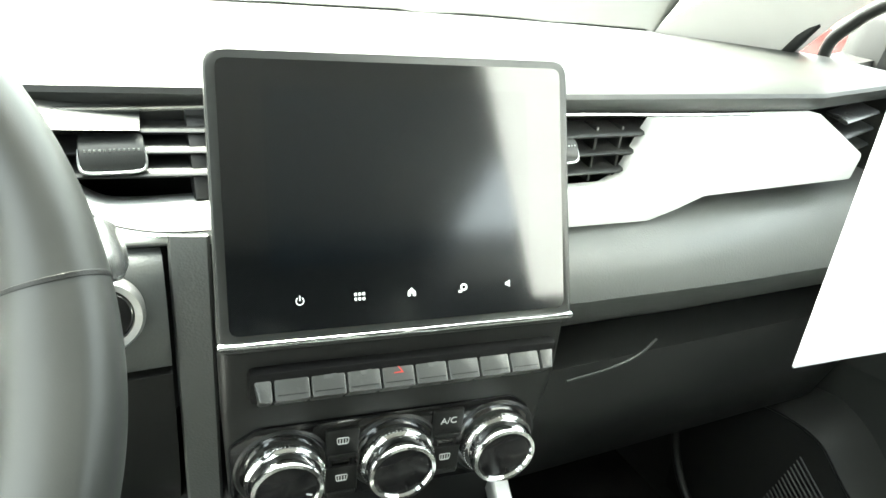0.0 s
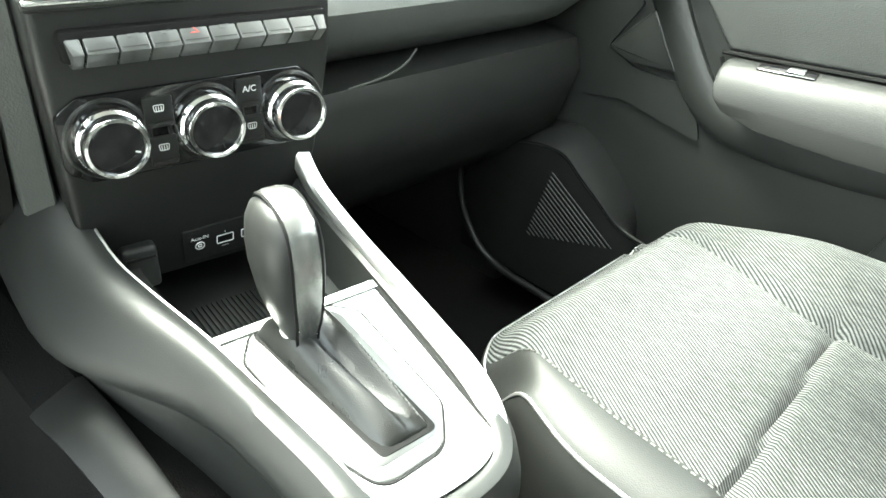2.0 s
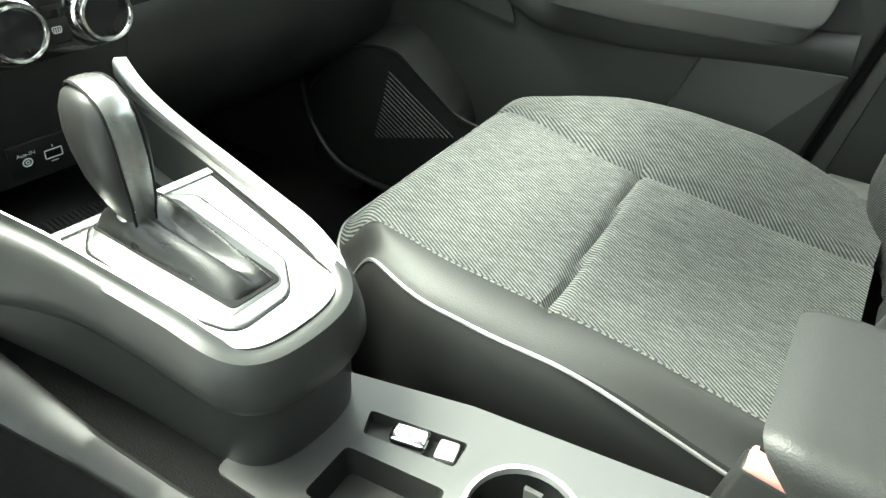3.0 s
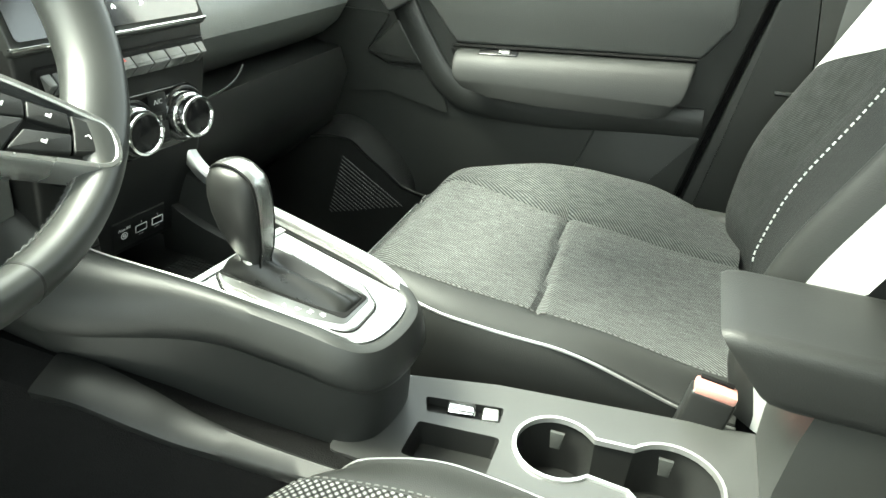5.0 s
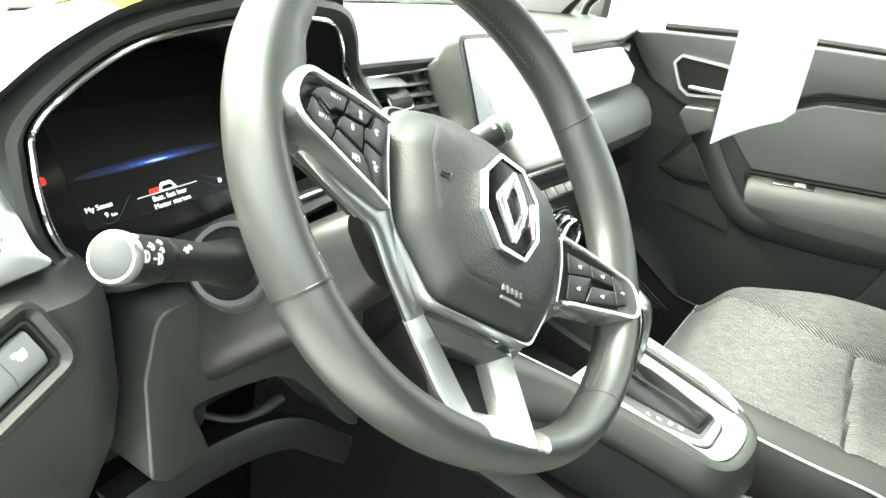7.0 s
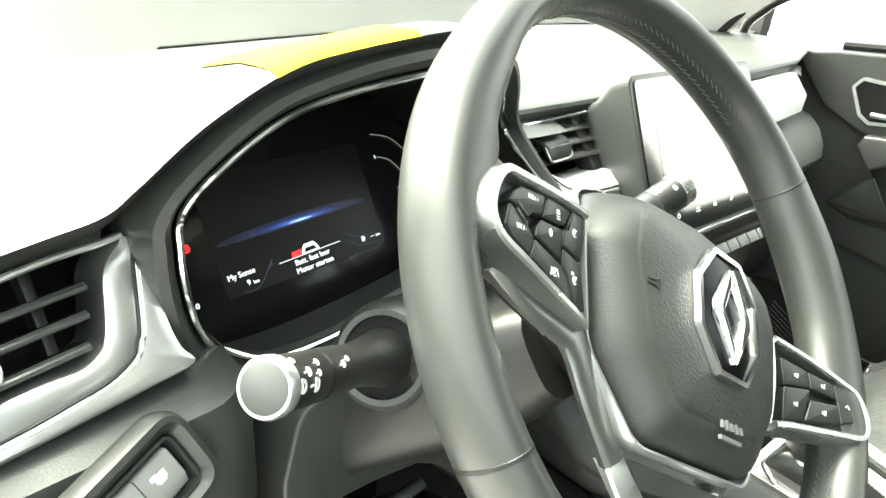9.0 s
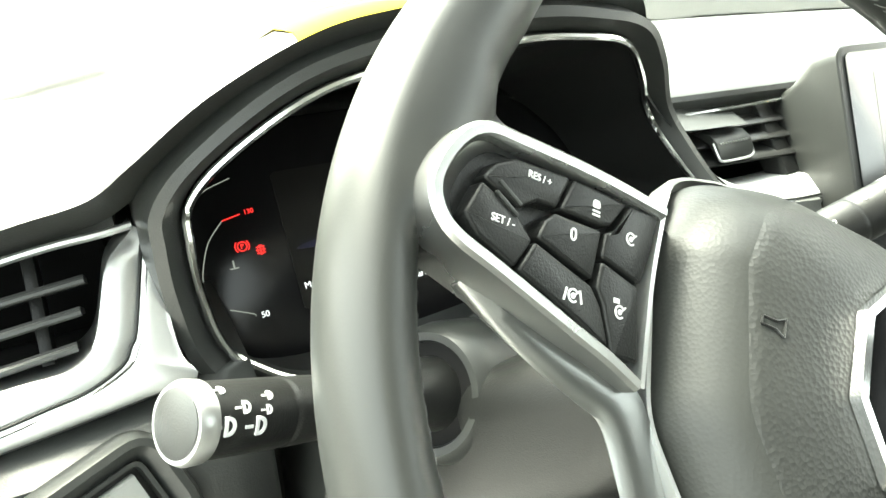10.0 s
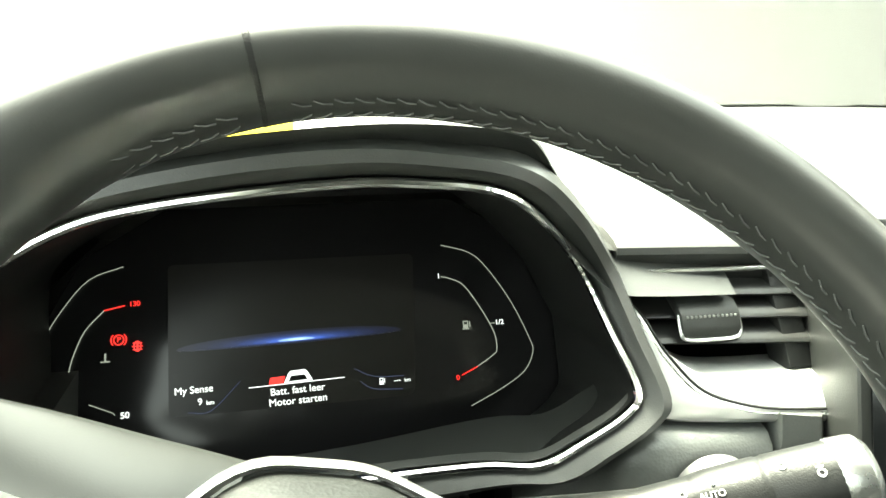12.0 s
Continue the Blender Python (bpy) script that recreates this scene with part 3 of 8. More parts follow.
def sweep_trim(outer, groove, inner, mat, ledge_mat, names):
    """A satin band with an inlaid groove and, behind it, the ledge at the edge of a vent."""
    n_ = V(0, -0.74, 0.67)
    bm = bmesh.new()
    loft(bm, [[o + V(0, 0.05, -0.02), o - n_ * 0.006, o - n_ * 0.0015, o.lerp(g, 0.14), o.lerp(g, 0.8) + n_ * 0.0008, g, g - n_ * 0.004, g + V(0, 0.05, -0.01)] for o, g in zip(outer, groove)])
    part(names[0], bm, mat, dash, "satin silver sweep beside the vent")
    bm = bmesh.new()
    loft(bm, [[g - n_ * 0.004, g - n_ * 0.0008, g.lerp(v, 0.12) + n_ * 0.0004, g.lerp(v, 0.9), v - n_ * 0.001, v + V(0, 0.035, -0.006), v + V(0, 0.05, -0.02)] for g, v in zip(groove, inner)], closed=False)
    part(names[1], bm, ledge_mat, dash, "pale ledge at the edge of the vent")
    for side, r, mt, nm in ((0.0, 0.0009, HARD, names[2]), (0.0032, 0.0007, CHROME, names[3])):
        bm = bmesh.new()
        tube(bm, [g + (o - g).normalized() * side + n_ * 0.0002 for o, g in zip(outer, groove)], r, 6)
        part(nm, bm, mt, dash, "fine inlaid line in the trim")


sweep_trim(SWO, SWG, SWV, SATIN, INSERT, ("sweep_trim", "vent_ledge", "sweep_groove", "sweep_line"))
# satin trim of the driver side vent
def on_rake(x, z, out=0.0):
    return V(x, 0.512 - 0.74 * (1.11 - z) - out * 0.8, z + out * 0.6)


SDO = smooth_line([on_rake(*p) for p in ((-0.563, 1.107), (-0.5635, 1.087), (-0.565, 1.063), (-0.5635, 1.05), (-0.5595, 1.041), (-0.583, 1.0385), (-0.612, 1.036), (-0.653, 1.033), (-0.70, 1.030), (-0.79, 1.024))], 4)
SDG = smooth_line([on_rake(*p) for p in ((-0.568, 1.104), (-0.574, 1.086), (-0.5815, 1.064), (-0.585, 1.059), (-0.5905, 1.0525), (-0.606, 1.0465), (-0.623, 1.044), (-0.651, 1.0405), (-0.69, 1.0375), (-0.79, 1.031))], 4)
SDV = smooth_line([on_rake(*p) for p in ((-0.572, 1.107), (-0.587, 1.0945), (-0.594, 1.078), (-0.5985, 1.067), (-0.604, 1.0605), (-0.615, 1.056), (-0.633, 1.0555), (-0.659, 1.054), (-0.7, 1.0525), (-0.79, 1.048))], 4)
sweep_trim(SDO, SDG, SDV, SATIN, PLATE, ("side_sweep_trim", "side_vent_ledge", "side_groove", "side_line"))
bm = bmesh.new()
tube(bm, smooth_line([(-0.5725, 0.5095, 1.1075), (-0.589, 0.508, 1.106), (-0.617, 0.507, 1.104), (-0.67, 0.503, 1.097), (-0.79, 0.49, 1.083)], 6), 0.0022, 8)
part("side_chrome_strip", bm, SATIN, dash, "thin bright strip over the side vent")

# cluster hood: rings from the chrome bezel outwards and back to the dash top
hood = thing("cluster_hood", (-0.38, 0.5, 1.1), "dark hood over the instrument cluster", "instrument hood")
BEZ = [(-0.546, 1.118, 0.488), (-0.527, 1.138, 0.486), (-0.483, 1.163, 0.485), (-0.44, 1.174, 0.484), (-0.36, 1.1815, 0.483), (-0.315, 1.180, 0.484), (-0.276, 1.173, 0.487), (-0.247, 1.150, 0.502), (-0.219, 1.115, 0.521), (-0.205, 1.083, 0.502), (-0.196, 1.058, 0.479), (-0.204, 1.047, 0.472), (-0.23, 1.036, 0.465), (-0.256, 1.028, 0.46), (-0.29, 1.029, 0.463), (-0.36, 1.024, 0.466), (-0.44, 1.008, 0.472), (-0.495, 1.004, 0.481), (-0.53, 1.024, 0.486), (-0.543, 1.044, 0.487), (-0.548, 1.075, 0.488), (-0.5485, 1.1, 0.488)]
bez = smooth_line([(x, y, z) for x, z, y in BEZ], 5, True)
ctr = V(-0.37, 0, 1.085)


def grown(line, g, dy, top=0.0):
    out = []
    for p in line:
        d = V(p.x - ctr.x, 0, p.z - ctr.z)
        d = d.normalized() if d.length > 1e-6 else d
        lift = max(0.0, min(1.0, (p.z - 1.06) / 0.08))
        out.append(p + d * g + V(0, dy + top * lift, 0))
    return out


bm = bmesh.new()
loft(bm, [grown(bez, 0.0, 0.012), grown(bez, 0.004, 0.001), grown(bez, 0.012, -0.008), grown(bez, 0.018, -0.006), grown(bez, 0.022, 0.01), grown(bez, 0.022, 0.06)], closed=True, cap=False)
part("inner_frame", bm, DOORP, hood, "dark grey frame round the cluster")
bm = bmesh.new()
tube(bm, bez, 0.0024, 8, closed=True)
part("bezel", bm, CHROME, hood, "chrome line round the cluster")
bm = bmesh.new()
arch = [(-0.7, 1.104, 0.512), (-0.655, 1.114, 0.5), (-0.617, 1.1245, 0.488), (-0.588, 1.131, 0.484), (-0.568, 1.144, 0.482), (-0.529, 1.171, 0.48), (-0.477, 1.195, 0.478), (-0.43, 1.204, 0.476), (-0.346, 1.2105, 0.476), (-0.29, 1.207, 0.481), (-0.2613, 1.1985, 0.4915), (-0.24, 1.172, 0.506), (-0.218, 1.141, 0.523), (-0.196, 1.1195, 0.538), (-0.17, 1.1145, 0.5436), (-0.12, 1.112, 0.545)]
arch = smooth_line([(x, y, z) for x, z, y in arch], 6)


def arch_ring(dz, dy, squash=1.0):
    return [V(p.x, p.y + dy, 1.11 + (p.z - 1.11) * squash + dz * max(0, min(1, (p.z - 1.1) / 0.04))) for p in arch]


inner = [V(p.x * 0.985 - 0.0055, 0.512, 1.095 + (p.z - 1.11) * 0.78) for p in arch]
loft(bm, [inner, arch_ring(-0.004, 0.006), arch_ring(0.0, 0.0), arch_ring(0.003, 0.006), arch_ring(0.004, 0.04, 0.97), arch_ring(0.0, 0.12, 0.8), arch_ring(-0.002, 0.2, 0.5), arch_ring(-0.004, 0.27, 0.25), arch_ring(-0.02, 0.36, 0.0)], closed=False)
part("visor", bm, SOFT, hood, "dark soft visor")

# yellow sheet lying over the back of the visor
YELLOW = material("yellow_paper", (0.42, 0.33, 0.02), 0.8, 0, 0.06, 10, 0.1, 300, spec=0.1)
bm = bmesh.new()
near = [i for i, p in enumerate(arch) if -0.487 < p.x < -0.36]
loft(bm, [[arch_ring(dz, dy, sq)[i] + V(0, 0, 0.0012) for i in near] for dz, dy, sq in ((-0.001, -0.0012, 1.0), (0.0026, 0.0045, 1.0), (0.0036, 0.022, 0.985), (0.004, 0.04, 0.97), (0.0027, 0.066, 0.916), (0.0013, 0.093, 0.857))], closed=False)
part("yellow_sheet", bm, YELLOW, None, "thin yellow sheet lying on the instrument hood", category="sheet")

# instrument cluster
cluster = thing("instrument_cluster", (-0.38, 0.58, 1.0), "digital instrument cluster with red telltales and fuel gauge", "instrument cluster")
FUP = V(0, 0.52, 0.854).normalized()
MI = frame_of((-0.375, 0.588, 1.02), (1, 0, 0), V(1, 0, 0).cross(FUP))
funnel = [MI @ V((p.x - ctr.x) * 0.97, 0.048 + (p.z - 1.085) * (0.9 if p.z > 1.06 else 1.6) + (0.0 if p.z > 1.06 else -0.017), 0.002) for p in bez]
bm = bmesh.new()
loft(bm, [grown(bez, -0.001, 0.004), funnel], closed=True, cap=False)
part("tunnel", bm, HARD, cluster, "black funnel before the display")
bm = bmesh.new()
slab(bm, rounded([(-0.178, -0.095), (0.172, -0.095), (0.176, 0.03), (0.145, 0.09), (0.1, 0.118), (-0.1, 0.118), (-0.155, 0.085), (-0.185, 0.03)], 0.015), -0.01, 0.0, MI, 0.001)
part("display", bm, METER, cluster, "black glossy display")


def line_mark(name, pts, r, mat, parent, label, n=4, smooth=True):
    bm = bmesh.new()
    path = smooth_line([(x, y, 0) for x, y in pts], n) if smooth else [V(x, y, 0) for x, y in pts]
    tube(bm, [MI @ V(p.x, p.y, 0.0012) for p in path], r, 6)
    return part(name, bm, mat, parent, label)


GAUGE = material("dim_white_gauge_line", (0.08, 0.08, 0.08), 0.4, emit=(0.8, 0.85, 0.8), emit_strength=0.03)
LCD = material("dark_lit_screen", (0.004, 0.004, 0.004), 0.3, 0, 0.1, 8, spread=0.03, spec=0.25, emit=(1.0, 0.95, 0.8), emit_strength=0.00012)
DIMBLUE = material("dim_blue_screen_line", (0.0, 0.0, 0.01), 0.4, emit=(0.35, 0.45, 1.0), emit_strength=0.012)
bm = bmesh.new()
slab(bm, rounded([(-0.0985, -0.0235), (0.0655, -0.0215), (0.07, 0.078), (-0.0985, 0.0785)], [0.004, 0.008, 0.004, 0.004], 4), 0.0, 0.0004, MI)
part("screen_panel", bm, LCD, cluster, "dark faintly lit screen area")
for pts in (((0.0239, -0.0001), (0.0371, -0.0065), (0.0582, -0.0077)), ((0.028, -0.0092), (0.0366, -0.0149), (0.0568, -0.0165)), ((-0.0861, -0.0211), (-0.0713, -0.0209), (-0.0523, -0.0031))):
    line_mark("corner_line", pts, 0.00025, DIMBLUE, cluster, "dim blue corner line on the screen")
line_mark("gauge_line", [(-0.127, 0.079), (-0.149, 0.071), (-0.166, 0.051), (-0.177, 0.032), (-0.185, 0.013)], 0.0003, GAUGE, cluster, "thin white arc of the temperature gauge")
line_mark("gauge_line", [(-0.139, 0.050), (-0.151, 0.037), (-0.158, 0.021), (-0.161, 0.009)], 0.00036, GAUGE, cluster, "thin white arc of the temperature gauge")
line_mark("gauge_line", [(-0.139, 0.050), (-0.126, 0.0525)], 0.0004, LAMPRED, cluster, "red end of the temperature gauge", smooth=False)
line_mark("gauge_line", [(-0.148, -0.011), (-0.133, -0.0175), (-0.132, -0.019)], 0.00036, GAUGE, cluster, "lower end of the temperature gauge", smooth=False)
line_mark("gauge_line", [(0.089, 0.060), (0.095, 0.0585), (0.105, 0.053), (0.116, 0.036), (0.1245, 0.018), (0.1255, 0.006), (0.1225, 0.002), (0.1105, -0.0053)], 0.00036, GAUGE, cluster, "white arc of the fuel gauge")
line_mark("gauge_line", [(0.1105, -0.0053), (0.099, -0.0105)], 0.0004, LAMPRED, cluster, "red end of the fuel gauge", smooth=False)
line_mark("gauge_line", [(0.0907, 0.083), (0.111, 0.0765), (0.1235, 0.064), (0.139, 0.0386), (0.15, 0.012), (0.1515, 0.002), (0.144, -0.011), (0.126, -0.022), (0.104, -0.032)], 0.0003, GAUGE, cluster, "thin outer line of the fuel gauge")
line_mark("gauge_tick", [(0.1215, 0.0245), (0.1255, 0.0245)], 0.0003, GAUGE, cluster, "half-full tick", smooth=False)
for txt, x, y, size, mat in (("My Sense", -0.0823, -0.0067, 0.0066, LAMPWHITE), ("9", -0.0784, -0.0148, 0.0062, LAMPWHITE), ("km", -0.0718, -0.0156, 0.0042, LAMPWHITE), ("Batt. fast leer", -0.0145, -0.0116, 0.0068, LAMPWHITE), ("Motor starten", -0.0144, -0.0187, 0.0068, LAMPWHITE), ("130", -0.1198, 0.0534, 0.0048, LAMPRED), ("50", -0.1258, -0.0196, 0.0058, LAMPWHITE), ("1", 0.0875, 0.0605, 0.005, LAMPWHITE), ("1/2", 0.129, 0.0248, 0.005, LAMPWHITE), ("0", 0.0961, -0.0121, 0.005, LAMPRED), ("---", 0.0533, -0.0103, 0.005, LAMPWHITE), ("km", 0.0605, -0.0107, 0.0035, LAMPWHITE)):
    writing("display_letters", txt, size, MI @ Matrix.Translation((x, y, 0.001)) @ Matrix.Rotation(radians(2), 4, "Z"), mat, cluster)
# telltales
MM = MI @ Matrix.Translation((-0.1298, 0.0299, 0.001))
bm = bmesh.new()
lathe(bm, [(0.0036, 0), (0.0036, 0.0004), (0.0028, 0.0004), (0.0028, 0)], MM, 20, cap=False)
for sgn in (0, math.pi):
    lathe(bm, [(0.0052, 0), (0.0052, 0.0004), (0.0045, 0.0004), (0.0045, 0)], MM, 10, cap=False, start=sgn - 0.8, sweep=1.6)
lamp = part("brake_telltale", bm, LAMPRED, cluster, "lit red parking brake lamp")
writing("telltale_letter", "P", 0.0048, MM, LAMPRED, lamp)
MM = MI @ Matrix.Translation((-0.118, 0.025, 0.001))
bm = bmesh.new()
lathe(bm, [(0.0036, 0), (0.0036, 0.0004), (0.0027, 0.0004), (0.0027, 0)], MM @ Matrix.Scale(0.7, 4, (1, 0, 0)), 18, cap=False)
rbox(bm, (0.0009, 0.0062, 0.0006), MM, 0)
for e in (-0.0022, 0.0, 0.0022):
    rbox(bm, (0.0068 - abs(e) * 0.4, 0.0006, 0.0006), MM @ Matrix.Translation((0, e, 0)), 0)
part("belt_telltale", bm, LAMPRED, cluster, "lit red warning lamp")
# little car picture over a road line
line_mark("road_line", [(-0.0468, -0.008), (0.0174, -0.0057)], 0.0003, LAMPWHITE, cluster, "thin road line", smooth=False)
bm = bmesh.new()
slab(bm, [(-0.0235, -0.0067), (-0.0042, -0.0057), (-0.0075, 0.0002), (-0.0092, 0.0018), (-0.0188, 0.0013), (-0.0205, -0.0005)], 0.0, 0.0008, MI)
car_mark = part("car_mark", bm, LAMPWHITE, cluster, "white little car seen from behind")
bm = bmesh.new()
slab(bm, [(-0.0205, -0.0058), (-0.0075, -0.0051), (-0.0095, -0.0016), (-0.0186, -0.002)], 0.0009, 0.0011, MI)
part("car_mark_window", bm, DARK, car_mark)
bm = bmesh.new()
slab(bm, [(-0.0335, -0.0072), (-0.0242, -0.0068), (-0.0225, -0.0018), (-0.0325, -0.0024)], 0.0, 0.0008, MI)
part("red_flag_mark", bm, LAMPRED, cluster, "red patch beside the little car")
# blue horizon: a lens of light, widest in the middle
for w, h, st in ((0.08, 0.0066, 0.0012), (0.07, 0.0056, 0.0022), (0.06, 0.0048, 0.004), (0.05, 0.0041, 0.0075), (0.04, 0.0034, 0.014), (0.03, 0.0027, 0.026), (0.021, 0.002, 0.05), (0.013, 0.0014, 0.09), (0.006, 0.0007, 0.16)):
    bm = bmesh.new()
    pts = [(math.cos(a) * w * (1 if math.cos(a) < 0 else 0.9), math.sin(a) * h * (0.35 if math.sin(a) < 0 else 1)) for a in [2 * math.pi * i / 32 for i in range(32)]]
    m = material("blue_glow", (0, 0, 0.01), 0.4, emit=(0.08, 0.2, 1.0) if w > 0.02 else (0.35, 0.55, 1.0), emit_strength=st)
    slab(bm, pts, 0.0003, 0.0008 + (0.085 - w) * 0.006, MI @ Matrix.Translation((-0.0135, 0.0222, 0)) @ Matrix.Rotation(radians(1.5), 4, "Z"))
    part("blue_horizon", bm, m, cluster, "faint blue horizon glow on the display")
for x, y, g, mt in ((0.1044, 0.0246, 1.0, GAUGE), (0.0424, -0.0102, 0.72, LAMPWHITE)):
    MM = MI @ Matrix.Translation((x, y, 0.001)) @ Matrix.Scale(g, 4)
    bm = bmesh.new()
    rbox(bm, (0.0036, 0.0028, 0.0005), MM @ Matrix.Translation((0, -0.0012, 0)), 0)
    for e in (-0.0015, 0.0015):
        rbox(bm, (0.0007, 0.003, 0.0005), MM @ Matrix.Translation((e, 0.0012, 0)), 0)
    rbox(bm, (0.0036, 0.0007, 0.0005), MM @ Matrix.Translation((0, 0.0025, 0)), 0)
    rbox(bm, (0.0048, 0.0006, 0.0005), MM @ Matrix.Translation((0, -0.003, 0)), 0)
    rbox(bm, (0.0007, 0.004, 0.0005), MM @ Matrix.Translation((0.003, 0.0002, 0)), 0)
    part("pump_mark", bm, mt, cluster, "small fuel pump pictogram")
bm = bmesh.new()
rbox(bm, (0.001, 0.006, 0.0005), MI @ Matrix.Translation((-0.1382, 0.0185, 0.001)), 0)
rbox(bm, (0.006, 0.0008, 0.0005), MI @ Matrix.Translation((-0.1382, 0.016, 0.001)), 0)
part("coolant_mark", bm, GAUGE, cluster, "small coolant pictogram")

# driver side switches
swp = thing("switch_panel", (-0.64, 0.43, 1.0), "row of small switches in a recessed dark frame", "switch panel")
PX = V(-0.205, -0.085, -0.035).normalized()
MP = frame_of((-0.592, 0.428, 1.012), -PX, V(0.1, -1, 0.45))
FRAMEG = material("grey_switch_frame", (0.024, 0.0255, 0.024), 0.4, 0, 0.08, 10, 0.1, 1200, spec=0.4)
SWITCHG = material("pale_switch_plastic", (0.2, 0.205, 0.195), 0.38, 0, 0.06, 14, 0.1, 1300)
up = MP.to_3x3() @ V(0, 0, 1)
bm = bmesh.new()
ribbon(bm, [MP @ V(p.x, p.y, 0.004) for p in rounded([(0.0135, -0.0265), (0.0115, 0.0205), (-0.21, 0.0205), (-0.21, -0.0265)], 0.013, 6)], [(-0.0075, -0.014), (0.0055, -0.014), (0.005, -0.004), (0.0025, 0.0006), (-0.001, 0.001), (-0.0055, -0.0035), (-0.0075, -0.006)], up, closed=True)
part("frame", bm, FRAMEG, swp, "raised soft-edged grey switch frame")
bm = bmesh.new()
ribbon(bm, [MP @ V(p.x, p.y, 0.0005) for p in rounded([(0.004, -0.0195), (0.0025, 0.0125), (-0.2, 0.0125), (-0.2, -0.0195)], 0.005, 5)], [(-0.0015, -0.006), (0.0015, -0.006), (0.0012, 0.0012), (-0.0008, 0.0012)], up, closed=True)
part("inner_frame", bm, FRAMEG, swp, "thin inner frame round the switches")
bm = bmesh.new()
slab(bm, [(0.012, -0.024), (0.012, 0.02), (-0.205, 0.02), (-0.205, -0.024)], -0.014, -0.004, MP)
part("bed", bm, HARD, swp, "dark bed of the switch row")
W5 = 0.0242
for i in range(8):
    x0 = -0.0015 - W5 * i
    bm = bmesh.new()
    loft(bm, [[MP @ V(x, y, z) for y, z in ((-0.0165, -0.012), (-0.0165, -0.002), (-0.0145, 0.0005), (-0.0085, 0.0028), (0.0072, 0.0012), (0.0085, -0.001), (0.0085, -0.012))] for x in (x0 - 0.0004, x0 - W5 + 0.0004)])
    sw_ = part("switch", bm, SWITCHG, swp, "pale grey rocker switch")
    bm = bmesh.new()
    for dx, dy, w, h in ((0.0, 0.0, 0.0075, 0.0048), (0.004 if i % 2 else -0.0035, 0.0018, 0.004, 0.0028), (0.0, -0.003, 0.005, 0.0012)):
        rbox(bm, (w, h, 0.0008), MP @ Matrix.Translation((x0 - W5 / 2 + dx, -0.0005 + dy, 0.0021)) @ Matrix.Rotation(radians(6), 4, "X"), 0)
    part("switch_mark", bm, WHITEP, sw_, "white pictogram patch")

# start button
sb = thing("start_button", (-0.1565, 0.452, 1.0), "round start button with a knurled silver ring", "button")
MB = frame_of((-0.1565, 0.450, 1.003), (1, 0, 0), (-0.05, -1, 0.1))
bm = bmesh.new()
lathe(bm, [(0.0245, -0.004), (0.0245, 0.004), (0.0225, 0.0065), (0.0185, 0.0055), (0.018, 0.001)], MB, 48, cap=False)
part("ring", bm, SATIN, sb, "satin silver ring")
bm = bmesh.new()
lathe(bm, [(0.018, -0.004), (0.018, 0.0035), (0.0165, 0.0048), (0.0, 0.0052)], MB, 32, cap=False)
cap_ = part("cap", bm, PIANO, sb, "glossy black cap")
writing("cap_letters", "ENGINE", 0.006, MB @ Matrix.Translation((0, -0.001, 0.0053)), WHITEP, cap_)

# ---- steering wheel, turned clockwise ----
def wheel_frame(middle, lean, yaw, turned):
    """Frame of the wheel: z towards the driver, y up, turned clockwise."""
    z = V(math.sin(yaw) * math.cos(lean), -math.cos(yaw) * math.cos(lean), math.sin(lean))
    y = (V(0, 0, 1) - z * z.z).normalized()
    m = Matrix((y.cross(z), y, z)).transposed().to_4x4()
    m.translation = middle
    return m @ Matrix.Rotation(turned, 4, "Z")


WC = V(-0.3461, 0.2751, 1.0927)
MW = wheel_frame(WC, radians(35.5), radians(1.93), radians(-41))
# the hub sits a touch deeper and lower than the rim's middle
MHUB = wheel_frame(V(-0.3428, 0.2746, 1.088), radians(35.2), radians(2.8), radians(-41))
WN = MW.col[2].to_3d()
WU = (MW @ Matrix.Rotation(radians(41), 4, "Z")).col[0].to_3d()
TO_HUB = MHUB.inverted() @ MW
RIM, THICK = 0.1883, 0.0168


def rim_point(a):
    """The rim's middle line, a little flattened at the bottom. a: radians from the right, anticlockwise."""
    d = math.degrees(a) % 360
    r = RIM - 0.0025 * math.exp(-((d - 160) / 14) ** 2)
    p = V(r * math.cos(a), r * math.sin(a), 0)
    low = -0.13
    if p.y < low:
        p.y = low - 0.092 * math.tanh((low - p.y) / 0.092)
    return p


def rim_frame(a):
    t = (rim_point(a + 0.02) - rim_point(a - 0.02)).normalized()
    return rim_point(a), V(t.y, -t.x, 0), t


def rim_swell(a):
    """Thumb grips beside the upper spokes."""
    d = math.degrees(a) % 360
    return 1 + 0.05 * math.exp(-((d - 27) / 13) ** 2) + 0.06 * math.exp(-((d - 157) / 15) ** 2)


def rim_pull(a):
    """How far the leather reaches inwards where the upper spokes join."""
    d = (math.degrees(a) + 90) % 360 - 90
    left = [(150, 0.0), (156, 0.0012), (162, 0.0045), (167, 0.008), (172, 0.0095), (176, 0.011), (180, 0.015), (186, 0.016), (191, 0.008), (196, 0.0)]
    right = [(-16, 0.0), (-11, 0.008), (-6, 0.016), (0, 0.015), (4, 0.0145), (12, 0.013), (30, 0.0125), (41, 0.0115), (47, 0.0085), (56, 0.004), (70, 0.0)]
    return interp(d, left if d > 100 else right)[0]


def soft_step(t):
    t = max(0.0, min(1.0, t))
    return t * t * (3 - 2 * t)


